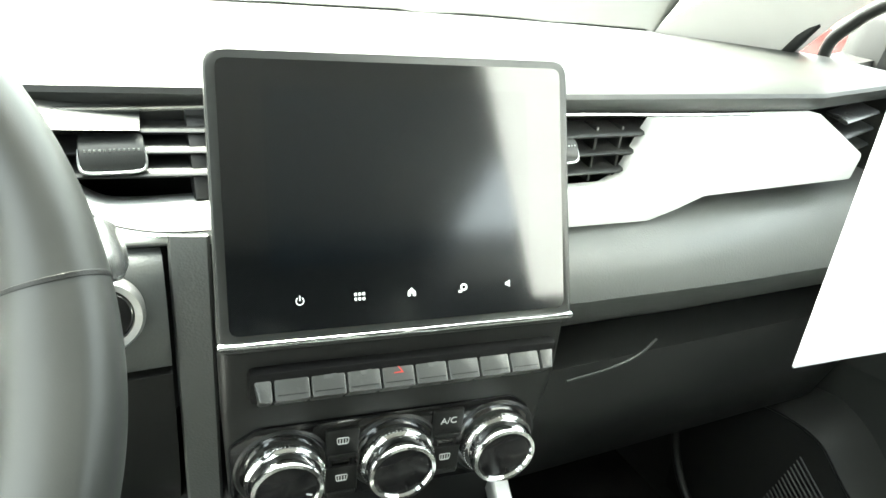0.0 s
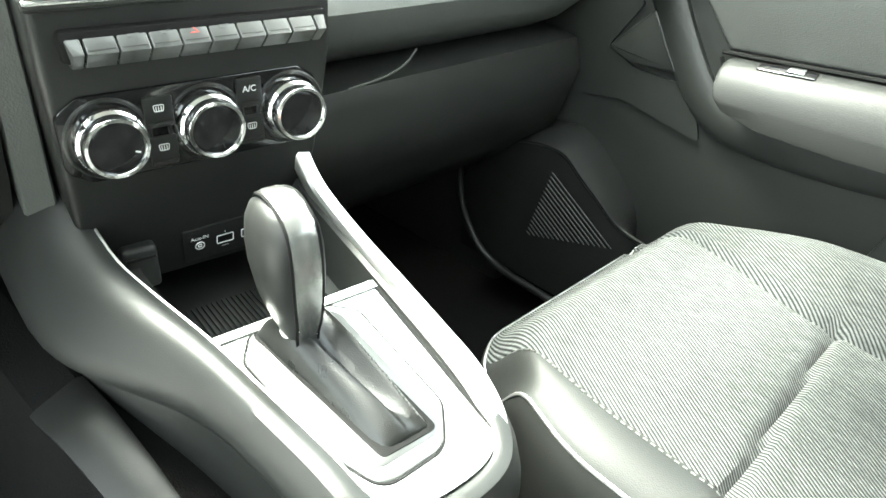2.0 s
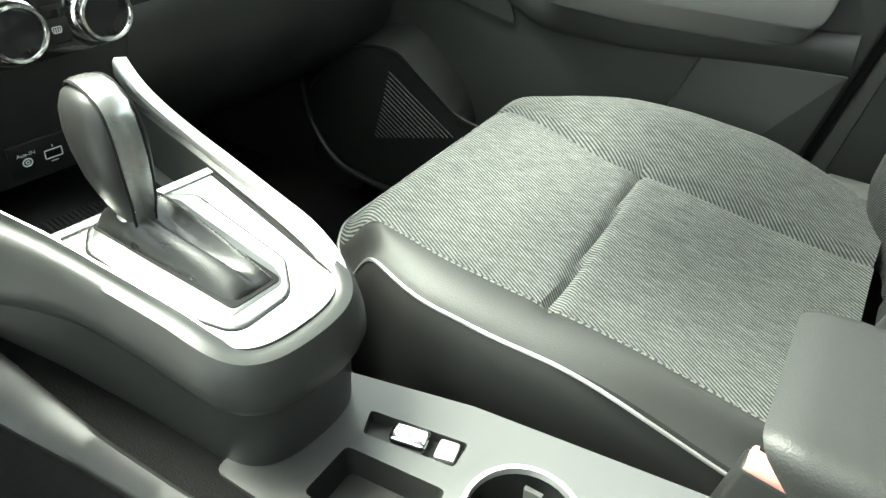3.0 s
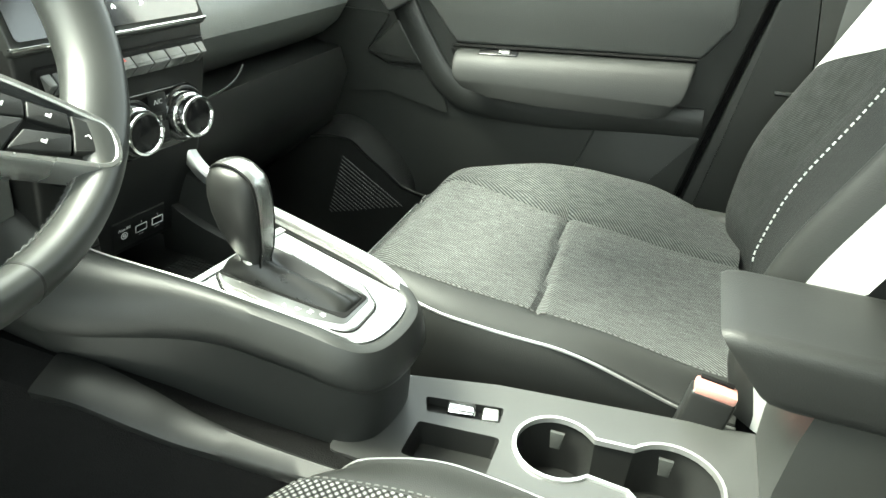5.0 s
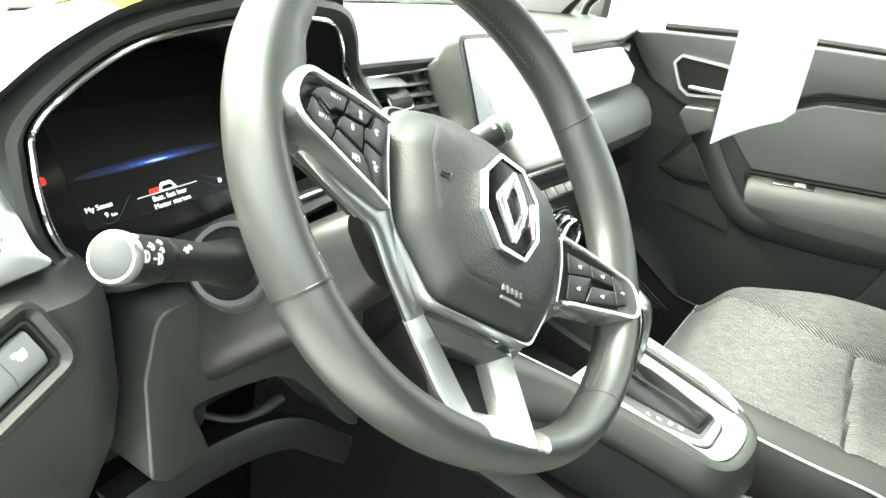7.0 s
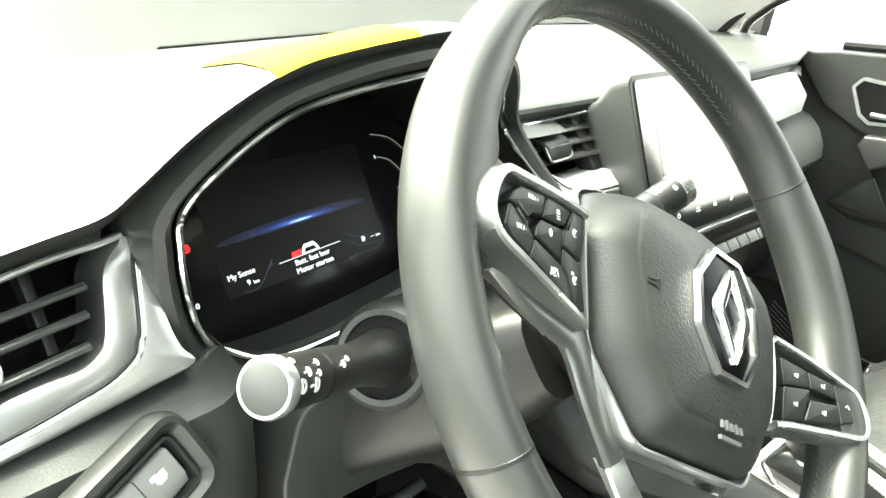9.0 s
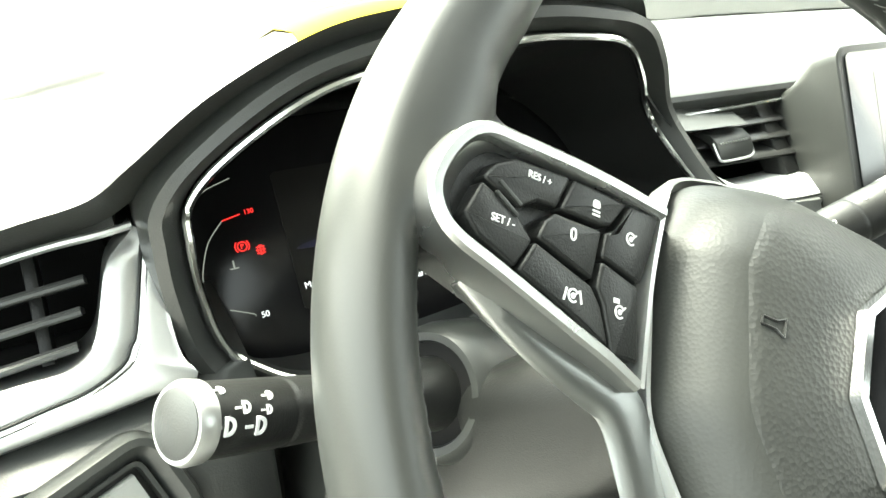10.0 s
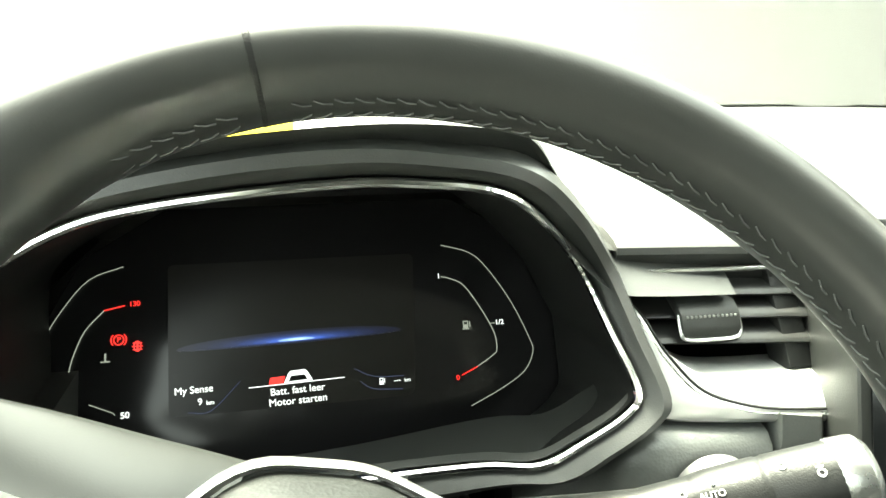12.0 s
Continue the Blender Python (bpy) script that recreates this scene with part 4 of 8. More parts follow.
def rim_ring(a, grow, n=64):
    c, out, _ = rim_frame(a)
    g, pull = THICK * rim_swell(a) * grow, rim_pull(a)
    ring = []
    for j in range(n):
        p = TO_HUB @ (c + out * g * 0.8 * math.cos(2 * math.pi * j / n) + V(0, 0, g * 1.2 * math.sin(2 * math.pi * j / n)) - out * pull * max(0.0, -math.cos(2 * math.pi * j / n)) ** 0.8)
        # the leather dips round the foot of the lower spoke
        x, y = abs(p.x - 0.0143), p.y + 0.005
        if p.z > -0.012 and y < -0.1:
            side = 0.0285 + 0.28 * (y + 0.1713)
            f = soft_step((side + 0.0015 - x) / 0.004) * soft_step((y + 0.174) / 0.0035)
            p.z += f * (min(p.z, -0.005 - (y + 0.153) * 0.87) - p.z)
        ring.append(MHUB @ p)
    return ring


MH = MHUB @ Matrix.Translation((0.001, 0.0055, 0))
MSP = MHUB @ Matrix.Translation((0.004, -0.005, 0))
wheel = thing("steering_wheel", WC, "dark leather steering wheel, turned clockwise, satin silver spokes", "steering wheel")
bm = bmesh.new()
N = 144
turns = [i * 360 / N for i in range(N) if not 252 < i * 360 / N < 302] + [252 + 50 * i / 160 for i in range(161)] + [145 + i for i in range(56)] + [(340 + i) % 360 for i in range(95)]
loft(bm, [rim_ring(radians(d), 1) for d in sorted(set(turns))], loop=True)
rim = part("rim", bm, LEATHER, wheel, "smooth dark leather rim")
for deg in (46.5, 139.5, 223.5, 318):
    bm = bmesh.new()
    a = radians(deg)
    loft(bm, [rim_ring(a + e, g) for e, g in ((-0.006, 0.99), (-0.004, 1.012), (0.004, 1.012), (0.006, 0.99))], closed=True, cap=False)
    part("seam", bm, HARD, rim, "sewn cross seam in the leather")
bm = bmesh.new()
i = 0
for lo, hi in ((49, 137), (-40, -14), (12, 44), (142, 166), (192, 218)):
    a = lo
    while a < hi:
        c, out, t = rim_frame(radians(a))
        for s in (1, -1):
            p = c - out * THICK * 0.795 * rim_swell(radians(a)) + V(0, 0, 0.003 * s)
            q = p + t * 0.0055 + V(0, 0, 0.0025 * s)
            tube(bm, [MW @ p, MW @ ((p + q) / 2 - out * 0.0006), MW @ q], 0.00035, 5)
        a += 2.0
part("stitching", bm, STITCH, rim, "zigzag grey stitching on the inner side", kind="stuff")

# airbag cover
HUBO = rounded([(-0.092, -0.004), (-0.084, 0.03), (-0.052, 0.048), (0.0, 0.056), (0.052, 0.048), (0.086, 0.03), (0.098, -0.004), (0.084, -0.066), (0.05, -0.106), (-0.05, -0.106), (-0.081, -0.066)], [0.02, 0.03, 0.05, 0.06, 0.05, 0.03, 0.02, 0.04, 0.02, 0.02, 0.04], 5)


def hub_rings(steps, back=0.0):
    rings = []
    for f, h in steps:
        ring = []
        for p in HUBO:
            u, v = p.x * f, (p.y + 0.024) * f - 0.024
            up = max(0, v - 0.0) / 0.058
            ring.append(MH @ V(u, v, h - 0.034 * f * up ** 1.5 - 0.012 * f * (abs(u) / 0.098) ** 3))
        rings.append(ring)
    return rings


bm = bmesh.new()
loft(bm, hub_rings(((0.6, -0.04), (0.9, -0.02), (0.985, -0.006), (0.98, 0.001), (0.965, 0.005), (0.93, 0.0095), (0.88, 0.0135), (0.83, 0.016), (0.775, 0.0178), (0.7, 0.0185), (0.3, 0.0185))))
cover = part("airbag_cover", bm, COVER, wheel, "smooth dark grey airbag cover")
bm = bmesh.new()
loft(bm, hub_rings(((0.79, 0.0165), (0.765, 0.0181), (0.72, 0.0193), (0.5, 0.0212), (0.3, 0.0218), (0.12, 0.022))))
part("centre_pad", bm, HUBSKIN, cover, "grained centre of the airbag cover")
bm = bmesh.new()
loft(bm, hub_rings(((0.995, -0.012), (1.025, -0.008), (1.035, 0.001), (1.028, 0.0035), (1.01, 0.003), (0.995, -0.008))), closed=True, cap=False)
part("hub_trim", bm, SATIN, wheel, "satin silver surround of the airbag cover")
hexa = [(0.001 + x, -0.0255 + y) for x, y in ((-0.013, 0.036), (0.013, 0.036), (0.029, 0.016), (0.029, -0.014), (0.013, -0.036), (-0.013, -0.036), (-0.029, -0.014), (-0.029, 0.016))]
bm = bmesh.new()
slab(bm, rounded(hexa, 0.003), 0.008, 0.0245, MH, 0.0012)
badge = part("badge_plate", bm, BADGE, wheel, "glossy black badge plate")
bm = bmesh.new()
ribbon(bm, [MH @ V(p.x, p.y, 0.0238) for p in rounded(hexa, 0.003)], [(-0.0018, -0.002), (0.0018, -0.002), (0.0015, 0.002), (-0.0015, 0.002)], WN, closed=True)
part("badge_rim", bm, CHROME, badge, "chrome badge rim")
for sx in (-1, 1):
    bm = bmesh.new()
    slab(bm, [(0.001 + sx * x, -0.0255 + y) for x, y in ((0.001, 0.028), (0.017, 0.004), (0.017, -0.004), (0.001, -0.028), (0.001, -0.017), (0.0095, 0.0), (0.001, 0.017))], 0.0245, 0.028, MH, 0.0012)
    part("badge_bar", bm, CHROME, badge, "plain chrome lozenge half")
# marks that cannot be read
bm = bmesh.new()
for j in range(5):
    rbox(bm, (0.002, 0.0052 if j % 2 else 0.004, 0.0016), MH @ Matrix.Translation((-0.002 + 0.0046 * j, -0.0855, 0.0196)), 0)
rbox(bm, (0.02, 0.0022, 0.002), MH @ Matrix.Translation((0.006, -0.0925, 0.0188)), 0)
# paler than the skin: the light on the relief is in the colour
part("airbag_mark", bm, STITCH, cover, "embossed plain bars")
bm = bmesh.new()
MKH = MSP @ Matrix.Translation((-0.0632, -0.0165, 0.0177)) @ Matrix.Rotation(radians(-11.1), 4, "Y")
for x0, y0, x1, y1 in ((-0.004, -0.0014, -0.004, 0.0014), (-0.004, 0.0014, 0.0012, 0.0014), (-0.004, -0.0014, 0.0012, -0.0014), (0.0012, 0.0014, 0.0042, 0.0032), (0.0012, -0.0014, 0.0042, -0.0032), (0.0042, -0.0032, 0.0042, 0.0032)):
    tube(bm, [MKH @ V(x0, y0, 0.0001), MKH @ V(x1, y1, 0.0001)], 0.0005, 6)
part("horn_mark", bm, HARD, cover, "embossed small horn mark")

# switch pods: planes that fall away towards the hub
PODL = MSP @ frame_of((-0.1174, -0.0083, 0.0071), (0.971, 0, -0.239), (0.239, 0, 0.971)) @ Matrix.Scale(0.93, 4)
PODR = MSP @ frame_of((0.1094, -0.0083, 0.0071), (0.971, 0, 0.239), (-0.239, 0, 0.971)) @ Matrix.Scale(0.93, 4)
RING = [(0.016, 0.0185), (-0.0097, 0.0135), (-0.032, 0.0082), (-0.052, 0.0025), (-0.0633, -0.001), (-0.0695, -0.0065), (-0.073, -0.014), (-0.0745, -0.0222), (-0.0735, -0.0285), (-0.069, -0.0338), (-0.061, -0.0367), (-0.046, -0.0378), (-0.029, -0.0393), (-0.01, -0.041), (0.007, -0.0425), (0.022, -0.045)]
RINGR = [(-x, y) for x, y in RING]
PADS = {
    "key_resume": [(-0.0603, -0.0153), (-0.0575, -0.0087), (-0.0514, -0.0028), (-0.0285, 0.005), (-0.0308, -0.0082), (-0.0389, -0.0108), (-0.0425, -0.0146), (-0.045, -0.0168)],
    "key_distance": [(-0.027, 0.0052), (-0.0012, 0.012), (-0.0066, -0.0005), (-0.0117, -0.0031), (-0.0293, -0.0078)],
    "key_cruise": [(0.0003, 0.012), (0.0145, 0.0162), (0.0149, 0.0021), (0.0135, -0.0122), (-0.007, -0.0126), (-0.0078, -0.0037), (-0.0035, -0.0002)],
    "key_zero": [(-0.0335, -0.0143), (-0.0306, -0.0099), (-0.0098, -0.0043), (-0.0084, -0.0222), (-0.0346, -0.0211)],
    "key_set": [(-0.062, -0.0288), (-0.06, -0.0166), (-0.0448, -0.0183), (-0.0395, -0.0214), (-0.0359, -0.0233), (-0.0392, -0.0342), (-0.0555, -0.0324)],
    "key_lane": [(-0.0348, -0.0228), (-0.008, -0.0239), (-0.0018, -0.0283), (0.0068, -0.04), (-0.0133, -0.0367), (-0.038, -0.0343)],
    "key_limit": [(-0.0063, -0.0137), (0.0128, -0.0136), (0.0169, -0.0257), (0.021, -0.038), (0.0087, -0.0408), (-0.0009, -0.0271), (-0.0056, -0.0232)],
}
PADSR = {
    "key_voice": [(0.000, 0.0155), (0.0265, 0.0118), (0.028, -0.0006), (0.001, -0.0046)],
    "key_phone": [(0.028, 0.0116), (0.0525, 0.009), (0.0555, -0.003), (0.0292, -0.0008)],
    "key_mode": [(0.001, -0.0054), (0.0282, -0.0014), (0.0172, -0.026), (-0.004, -0.0312)],
    "key_volume": [(0.0275, -0.0095), (0.0556, -0.0064), (0.0558, -0.0205), (0.0186, -0.0265)],
    "key_source": [(0.0542, 0.0086), (0.07, 0.0055), (0.0775, -0.0076), (0.079, -0.0142), (0.0575, -0.02), (0.0565, -0.0038)],
}


def key_sign(MM, kind, parent):
    """Small white pictograms: a dial with a hand, a car with lines, a handset."""
    bm = bmesh.new()
    if kind in ("key_cruise", "key_limit", "key_lane"):
        lathe(bm, [(0.0029, 0.0), (0.0029, 0.0004), (0.0021, 0.0004), (0.0021, 0.0)], MM, 18, cap=False, start=0.5, sweep=5.0)
        lathe(bm, [(0.0012, 0.0), (0.0012, 0.0004), (0.0, 0.0004)], MM, 10, cap=False)
        rbox(bm, (0.0032, 0.0006, 0.0004), MM @ Matrix.Translation((0.0022, 0.0014, 0.0002)) @ Matrix.Rotation(0.7, 4, "Z"), 0)
        if kind == "key_lane":
            for e in (-1, 1):
                rbox(bm, (0.0008, 0.0052, 0.0004), MM @ Matrix.Translation((0.0042 * e, 0, 0.0002)) @ Matrix.Rotation(0.25 * e, 4, "Z"), 0)
        if kind == "key_limit":
            rbox(bm, (0.0032, 0.002, 0.0004), MM @ Matrix.Translation((-0.0022, 0.0042, 0.0002)), 0)
    elif kind == "key_distance":
        slab(bm, rounded([(-0.0022, 0.0002), (0.0022, 0.0002), (0.0018, 0.0036), (-0.0018, 0.0036)], 0.001, 2), 0, 0.0004, MM)
        for e in (-0.0012, -0.0028):
            rbox(bm, (0.0042, 0.0008, 0.0004), MM @ Matrix.Translation((0, e, 0.0002)), 0)
    elif kind == "key_source":
        for e in (-1, 1):
            rbox(bm, (0.0036, 0.0008, 0.0004), MM @ Matrix.Translation((0.0012 * e, 0, 0.0002)) @ Matrix.Rotation(-0.8 * e, 4, "Z"), 0)
    else:
        rbox(bm, (0.0042, 0.0026, 0.0004), MM @ Matrix.Translation((0, -0.0004, 0.0002)), 0)
        rbox(bm, (0.0012, 0.0044, 0.0004), MM @ Matrix.Translation((0.0016, 0.0003, 0.0002)), 0)
    part("key_mark", bm, WHITEP, parent, "small white pictogram")


LETTERS = {"key_resume": ("RES / +", 0.0034, -0.0408, -0.0035), "key_set": ("SET / -", 0.0034, -0.0488, -0.0238), "key_zero": ("0", 0.0062, -0.0215, -0.0128)}
for MP_, ring, pads, turn in ((PODL, RING, PADS, 15), (PODR, RINGR, PADSR, -12)):
    bm = bmesh.new()
    slab(bm, ring, -0.03, -0.0052, MP_)
    spoke = part("spoke", bm, HARD, wheel, "dark spoke with switches")
    up = MP_.to_3x3() @ V(0, 0, 1)
    line = smooth_line([(x, y, 0) for x, y in ring], 5)
    bm = bmesh.new()
    ribbon(bm, [MP_ @ p for p in line], [(-0.003, -0.022), (0.003, -0.022), (0.0026, 0.0012), (0.0014, 0.0024), (-0.0012, 0.0024), (-0.0024, 0.0008)], up)
    part("spoke_frame", bm, SATIN_DARK, spoke, "satin silver switch surround")
    bm = bmesh.new()
    sg = 1 if MP_ is PODL else -1
    ribbon(bm, [MP_ @ V(sg * p.x, p.y, p.z) for p in smooth_line([(0.0175, 0.0185, -0.001), (0.0185, -0.005, -0.0005), (0.0218, -0.025, -0.0005), (0.0262, -0.0445, -0.001)], 4)], [(-0.0013, -0.012), (0.0013, -0.012), (0.001, 0.001), (-0.001, 0.001)], up)
    part("spoke_edge", bm, SATIN, spoke, "bright strip beside the hub")
    bm = bmesh.new()
    mid = V(-0.02, -0.012, 0) if MP_ is PODL else V(0.03, -0.008, 0)
    inner = [mid + (p - mid) * 0.84 for p in line]
    loft(bm, [[MP_ @ (mid + (p - mid) * 0.97 + V(0, 0, -0.0002)) for p in line], [MP_ @ (p + V(0, 0, -0.0046)) for p in inner]], closed=False)
    part("dish", bm, ARMS, spoke, "satin grey dished switch bed")
    for kn, pts in pads.items():
        if MP_ is PODR:
            pts = [(x - 0.011, y - 0.0095) for x, y in pts]
        bm = bmesh.new()
        slab(bm, rounded(pts, 0.0014, 3), -0.012, 0.0006, MP_, 0.0013, 3)
        key = part(kn, bm, HARD, spoke, "black rubbery switch key")
        cx, cy = sum(p[0] for p in pts) / len(pts), sum(p[1] for p in pts) / len(pts)
        if kn in LETTERS:
            txt, size, cx, cy = LETTERS[kn]
            writing("key_letters", txt, size, MP_ @ Matrix.Translation((cx, cy, 0.0007)) @ Matrix.Rotation(radians(turn), 4, "Z"), WHITEP, key)
        else:
            key_sign(MP_ @ Matrix.Translation((cx, cy, 0.0006)) @ Matrix.Rotation(radians(turn), 4, "Z") @ Matrix.Scale(0.82, 4), kn, key)
    if MP_ is PODL:
        for dx in (-0.003, 0.003):
            bm = bmesh.new()
            rbox(bm, (0.0105, 0.0014, 0.0012), MP_ @ Matrix.Translation((-0.0495, -0.0165 + dx * 0.62, 0.0008)) @ Matrix.Rotation(radians(-14), 4, "Z"), 0.0004)
            part("key_ridge", bm, DOORP, spoke, "raised ridge between two keys")
# leather webs that run from the rim over the pods
WEB_EDGE = smooth_line([(-0.0615, 0.038, -0.026), (-0.0575, 0.031, -0.0225), (-0.0535, 0.0265, -0.0218), (-0.049, 0.0243, -0.0235), (-0.042, 0.0245, -0.026), (-0.03, 0.028, -0.0305), (-0.01, 0.0345, -0.036), (0.012, 0.041, -0.0405), (0.028, 0.046, -0.0435), (0.045, 0.051, -0.047)], 5)
WEB_FOOT = smooth_line([(-0.088, 0.016, -0.018), (-0.081, -0.002, -0.0095), (-0.071, -0.006, -0.005), (-0.0633, -0.002, -0.0035), (-0.052, 0.0015, -0.003), (-0.032, 0.0072, -0.003), (-0.0097, 0.0125, -0.003), (0.012, 0.0168, -0.003), (0.026, 0.0195, -0.006), (0.043, 0.022, -0.014)], 5)
for MP_, sx in ((PODL, 1), (PODR, -1)):
    rows = []
    for p, q in zip(WEB_FOOT, WEB_EDGE):
        row = [p.lerp(q, f) + V(0, 0.4, 0.9) * 0.011 * f * (1 - f) for f in (0, 0.15, 0.3, 0.45, 0.6, 0.75, 0.88, 0.96)]
        row += [q + V(0, 0.0002, -0.002), q + V(0, -0.0015, -0.006), q + V(0, -0.008, -0.012)]
        rows.append([MP_ @ V(sx * c.x, c.y, c.z) for c in row])
    bm = bmesh.new()
    loft(bm, rows, closed=False)
    part("thumb_web", bm, LEATHER, rim, "leather thumb rest", sharp=75)
# silver arms from the pods down beside the airbag cover
for sx in (-1, 1):
    out_ = [(-0.163, -0.0475, 0.004), (-0.146, -0.0535, 0.002), (-0.128, -0.0585, 0.0), (-0.112, -0.0615, -0.002), (-0.1006, -0.0653, -0.003), (-0.0832, -0.0861, -0.006), (-0.0597, -0.109, -0.0105)]
    in_ = [(-0.160, -0.0405, 0.004), (-0.140, -0.044, 0.0015), (-0.12, -0.046, -0.001), (-0.1, -0.0475, -0.0025), (-0.0893, -0.052, -0.003), (-0.0715, -0.071, -0.006), (-0.0466, -0.0994, -0.0105)]
    if sx > 0:
        out_ = [(-0.118, -0.046, -0.004), (-0.096, -0.056, -0.007), (-0.078, -0.072, -0.010), (-0.061, -0.092, -0.013), (-0.050, -0.104, -0.0145)]
        in_ = [(-0.113, -0.036, -0.003), (-0.09, -0.044, -0.006), (-0.069, -0.060, -0.009), (-0.051, -0.083, -0.012), (-0.040, -0.095, -0.014)]
    o = smooth_line([(-sx * x, y, h) for x, y, h in out_], 5)
    n_ = smooth_line([(-sx * x, y, h) for x, y, h in in_], 5)
    bm = bmesh.new()
    loft(bm, [[MSP @ (p.lerp(r, 0.25) + V(0, 0, -0.008)), MSP @ (p + V(0, 0, -0.0016)), MSP @ (p.lerp(r, 0.1)), MSP @ (p.lerp(r, 0.5) + V(0, 0, 0.0016)), MSP @ r, MSP @ (r + V(0, 0, -0.012))] for p, r in zip(o, n_)])
    part("side_arm", bm, ARMS, wheel, "satin silver arm beside the airbag cover")
# lower spoke: two silver legs round a deep black window
LEG_OUT = {1: [(0.0457, -0.101, -0.012), (0.042, -0.136, 0.0017), (0.0387, -0.1713, 0.0155)], -1: [(-0.0597, -0.109, -0.0105), (-0.0557, -0.121, -0.007), (-0.0514, -0.1323, -0.003), (-0.0417, -0.1573, 0.006), (-0.018, -0.1713, 0.0125)]}
LEG_IN = {1: [(0.0261, -0.111, -0.018), (0.0247, -0.131, -0.010), (0.0233, -0.151, -0.002)], -1: [(-0.0466, -0.0994, -0.0105), (-0.036, -0.107, -0.0125), (-0.0255, -0.1135, -0.0145), (-0.0166, -0.1325, -0.009), (-0.009, -0.1535, -0.002)]}
for sx in (-1, 1):
    bm = bmesh.new()
    rings = []
    for a_, b_ in zip(smooth_line(LEG_OUT[sx], 4), smooth_line(LEG_IN[sx], 4)):
        rings.append([MSP @ q_ for q_ in (a_ + V(-sx * 0.004, 0, -0.007), a_ + V(sx * 0.0002, 0, -0.0014), a_.lerp(b_, 0.05), a_.lerp(b_, 0.93), b_ + V(0, 0, -0.002), b_ + V(0, 0, -0.02))])
    loft(bm, rings)
    part("lower_spoke_leg", bm, SATIN, wheel, "satin silver lower spoke leg")
for name, oa, ob, ia, ib, sag in (("lower_spoke_bar", LEG_OUT[-1][-1], LEG_OUT[1][-1], LEG_IN[-1][-1], LEG_IN[1][-1], 0.0025), ("upper_spoke_bar", LEG_IN[-1][0], LEG_OUT[1][0], LEG_IN[-1][2], LEG_IN[1][0], 0.0)):
    bm = bmesh.new()
    rings = []
    for f in (0.01, 0.25, 0.5, 0.75, 0.99):
        a_ = V(*oa).lerp(V(*ob), f) - V(0, sag * (1 - (2 * f - 1) ** 2), 0.0005)
        b_ = V(*ia).lerp(V(*ib), f) - V(0, 0, 0.0005)
        rings.append([MSP @ q_ for q_ in (a_ + V(0, 0, -0.014), a_ + V(0, 0, -0.0016), a_.lerp(b_, 0.07), a_.lerp(b_, 0.9), b_ + V(0, 0, -0.002), b_ + V(0, 0, -0.02))])
    loft(bm, rings)
    part(name, bm, SATIN if sag else ARMS, wheel, "satin silver cross bar")
bm = bmesh.new()
loft(bm, [[MSP @ V(x, -0.1, -0.04), MSP @ V(x, -0.1, -0.034), MSP @ V(x, -0.156, -0.012), MSP @ V(x, -0.156, -0.02)] for x in (-0.024, 0.027)])
part("lower_spoke_window", bm, DARK, wheel, "black window in the lower spoke")

# ---- steering column with stalks ----
column = thing("steering_column", (-0.36, 0.44, 0.95), "dark plastic steering column cover", "steering column")
bm = bmesh.new()
MC = frame_of((-0.36, 0.345, 1.055), WU, WN)
rings = []
for h, w, t in ((0.005, 0.055, 0.05), (-0.02, 0.066, 0.058), (-0.06, 0.085, 0.062), (-0.12, 0.10, 0.065), (-0.2, 0.105, 0.07)):
    rings.append([MC @ V(p.x, p.y, h) for p in rounded([(-w, -t), (w, -t), (w, t * 0.3), (-w, t * 0.3)], 0.025, 4)])
loft(bm, rings)
part("cover", bm, HARD, column, "dark grey column cover")
bm = bmesh.new()
tube(bm, [WC - WN * 0.03, WC - WN * 0.1], [0.05, 0.05], 24)
part("neck", bm, DARK, column)


def stalk(name, base, tip, label, r0, r1):
    root = thing(name, base, label, "stalk")
    axis = (Vector(tip) - Vector(base))
    L = axis.length
    M = frame_of(base, V(0, 0, 1).cross(axis), axis)
    bm = bmesh.new()
    lathe(bm, [(r0 * 1.55, -0.03), (r0 * 1.5, 0.0), (r0 * 1.05, L * 0.28), (r0 * 0.86, L * 0.42), (r0 * 0.9, L * 0.56)], M, 28)
    part("arm", bm, HARD, root, "black tapered stalk arm")
    bm = bmesh.new()
    lathe(bm, [(r0 * 0.9, L * 0.555), (r1 * 0.97, L * 0.6), (r1, L * 0.72), (r1, L * 0.73), (r1 * 0.97, L * 0.735), (r1 * 0.97, L * 0.745), (r1, L * 0.75), (r1, L * 0.955)], M, 28)
    sl = part("sleeve", bm, HARD, root, "black twist sleeve")
    return root, M, L, sl


ls, ML, LL, sl = stalk("light_stalk", (-0.437, 0.425, 1.01), (-0.576, 0.3615, 1.085), "black light stalk with a silver twist end", 0.015, 0.0138)
bm = bmesh.new()
lathe(bm, [(0.0135, LL * 0.95), (0.0147, LL * 0.955), (0.0149, LL * 0.985), (0.0138, LL * 0.998), (0.0122, LL * 0.998)], ML, 36)
end = part("twist_ring", bm, SATIN, ls, "ribbed satin silver end ring")
bm = bmesh.new()
lathe(bm, [(0.0125, LL * 0.97), (0.0122, LL * 1.0), (0.0105, LL * 1.004), (0.0, LL * 1.006)], ML, 32, cap=False)
part("end_cap", bm, TPLATE, ls, "grey end cap")


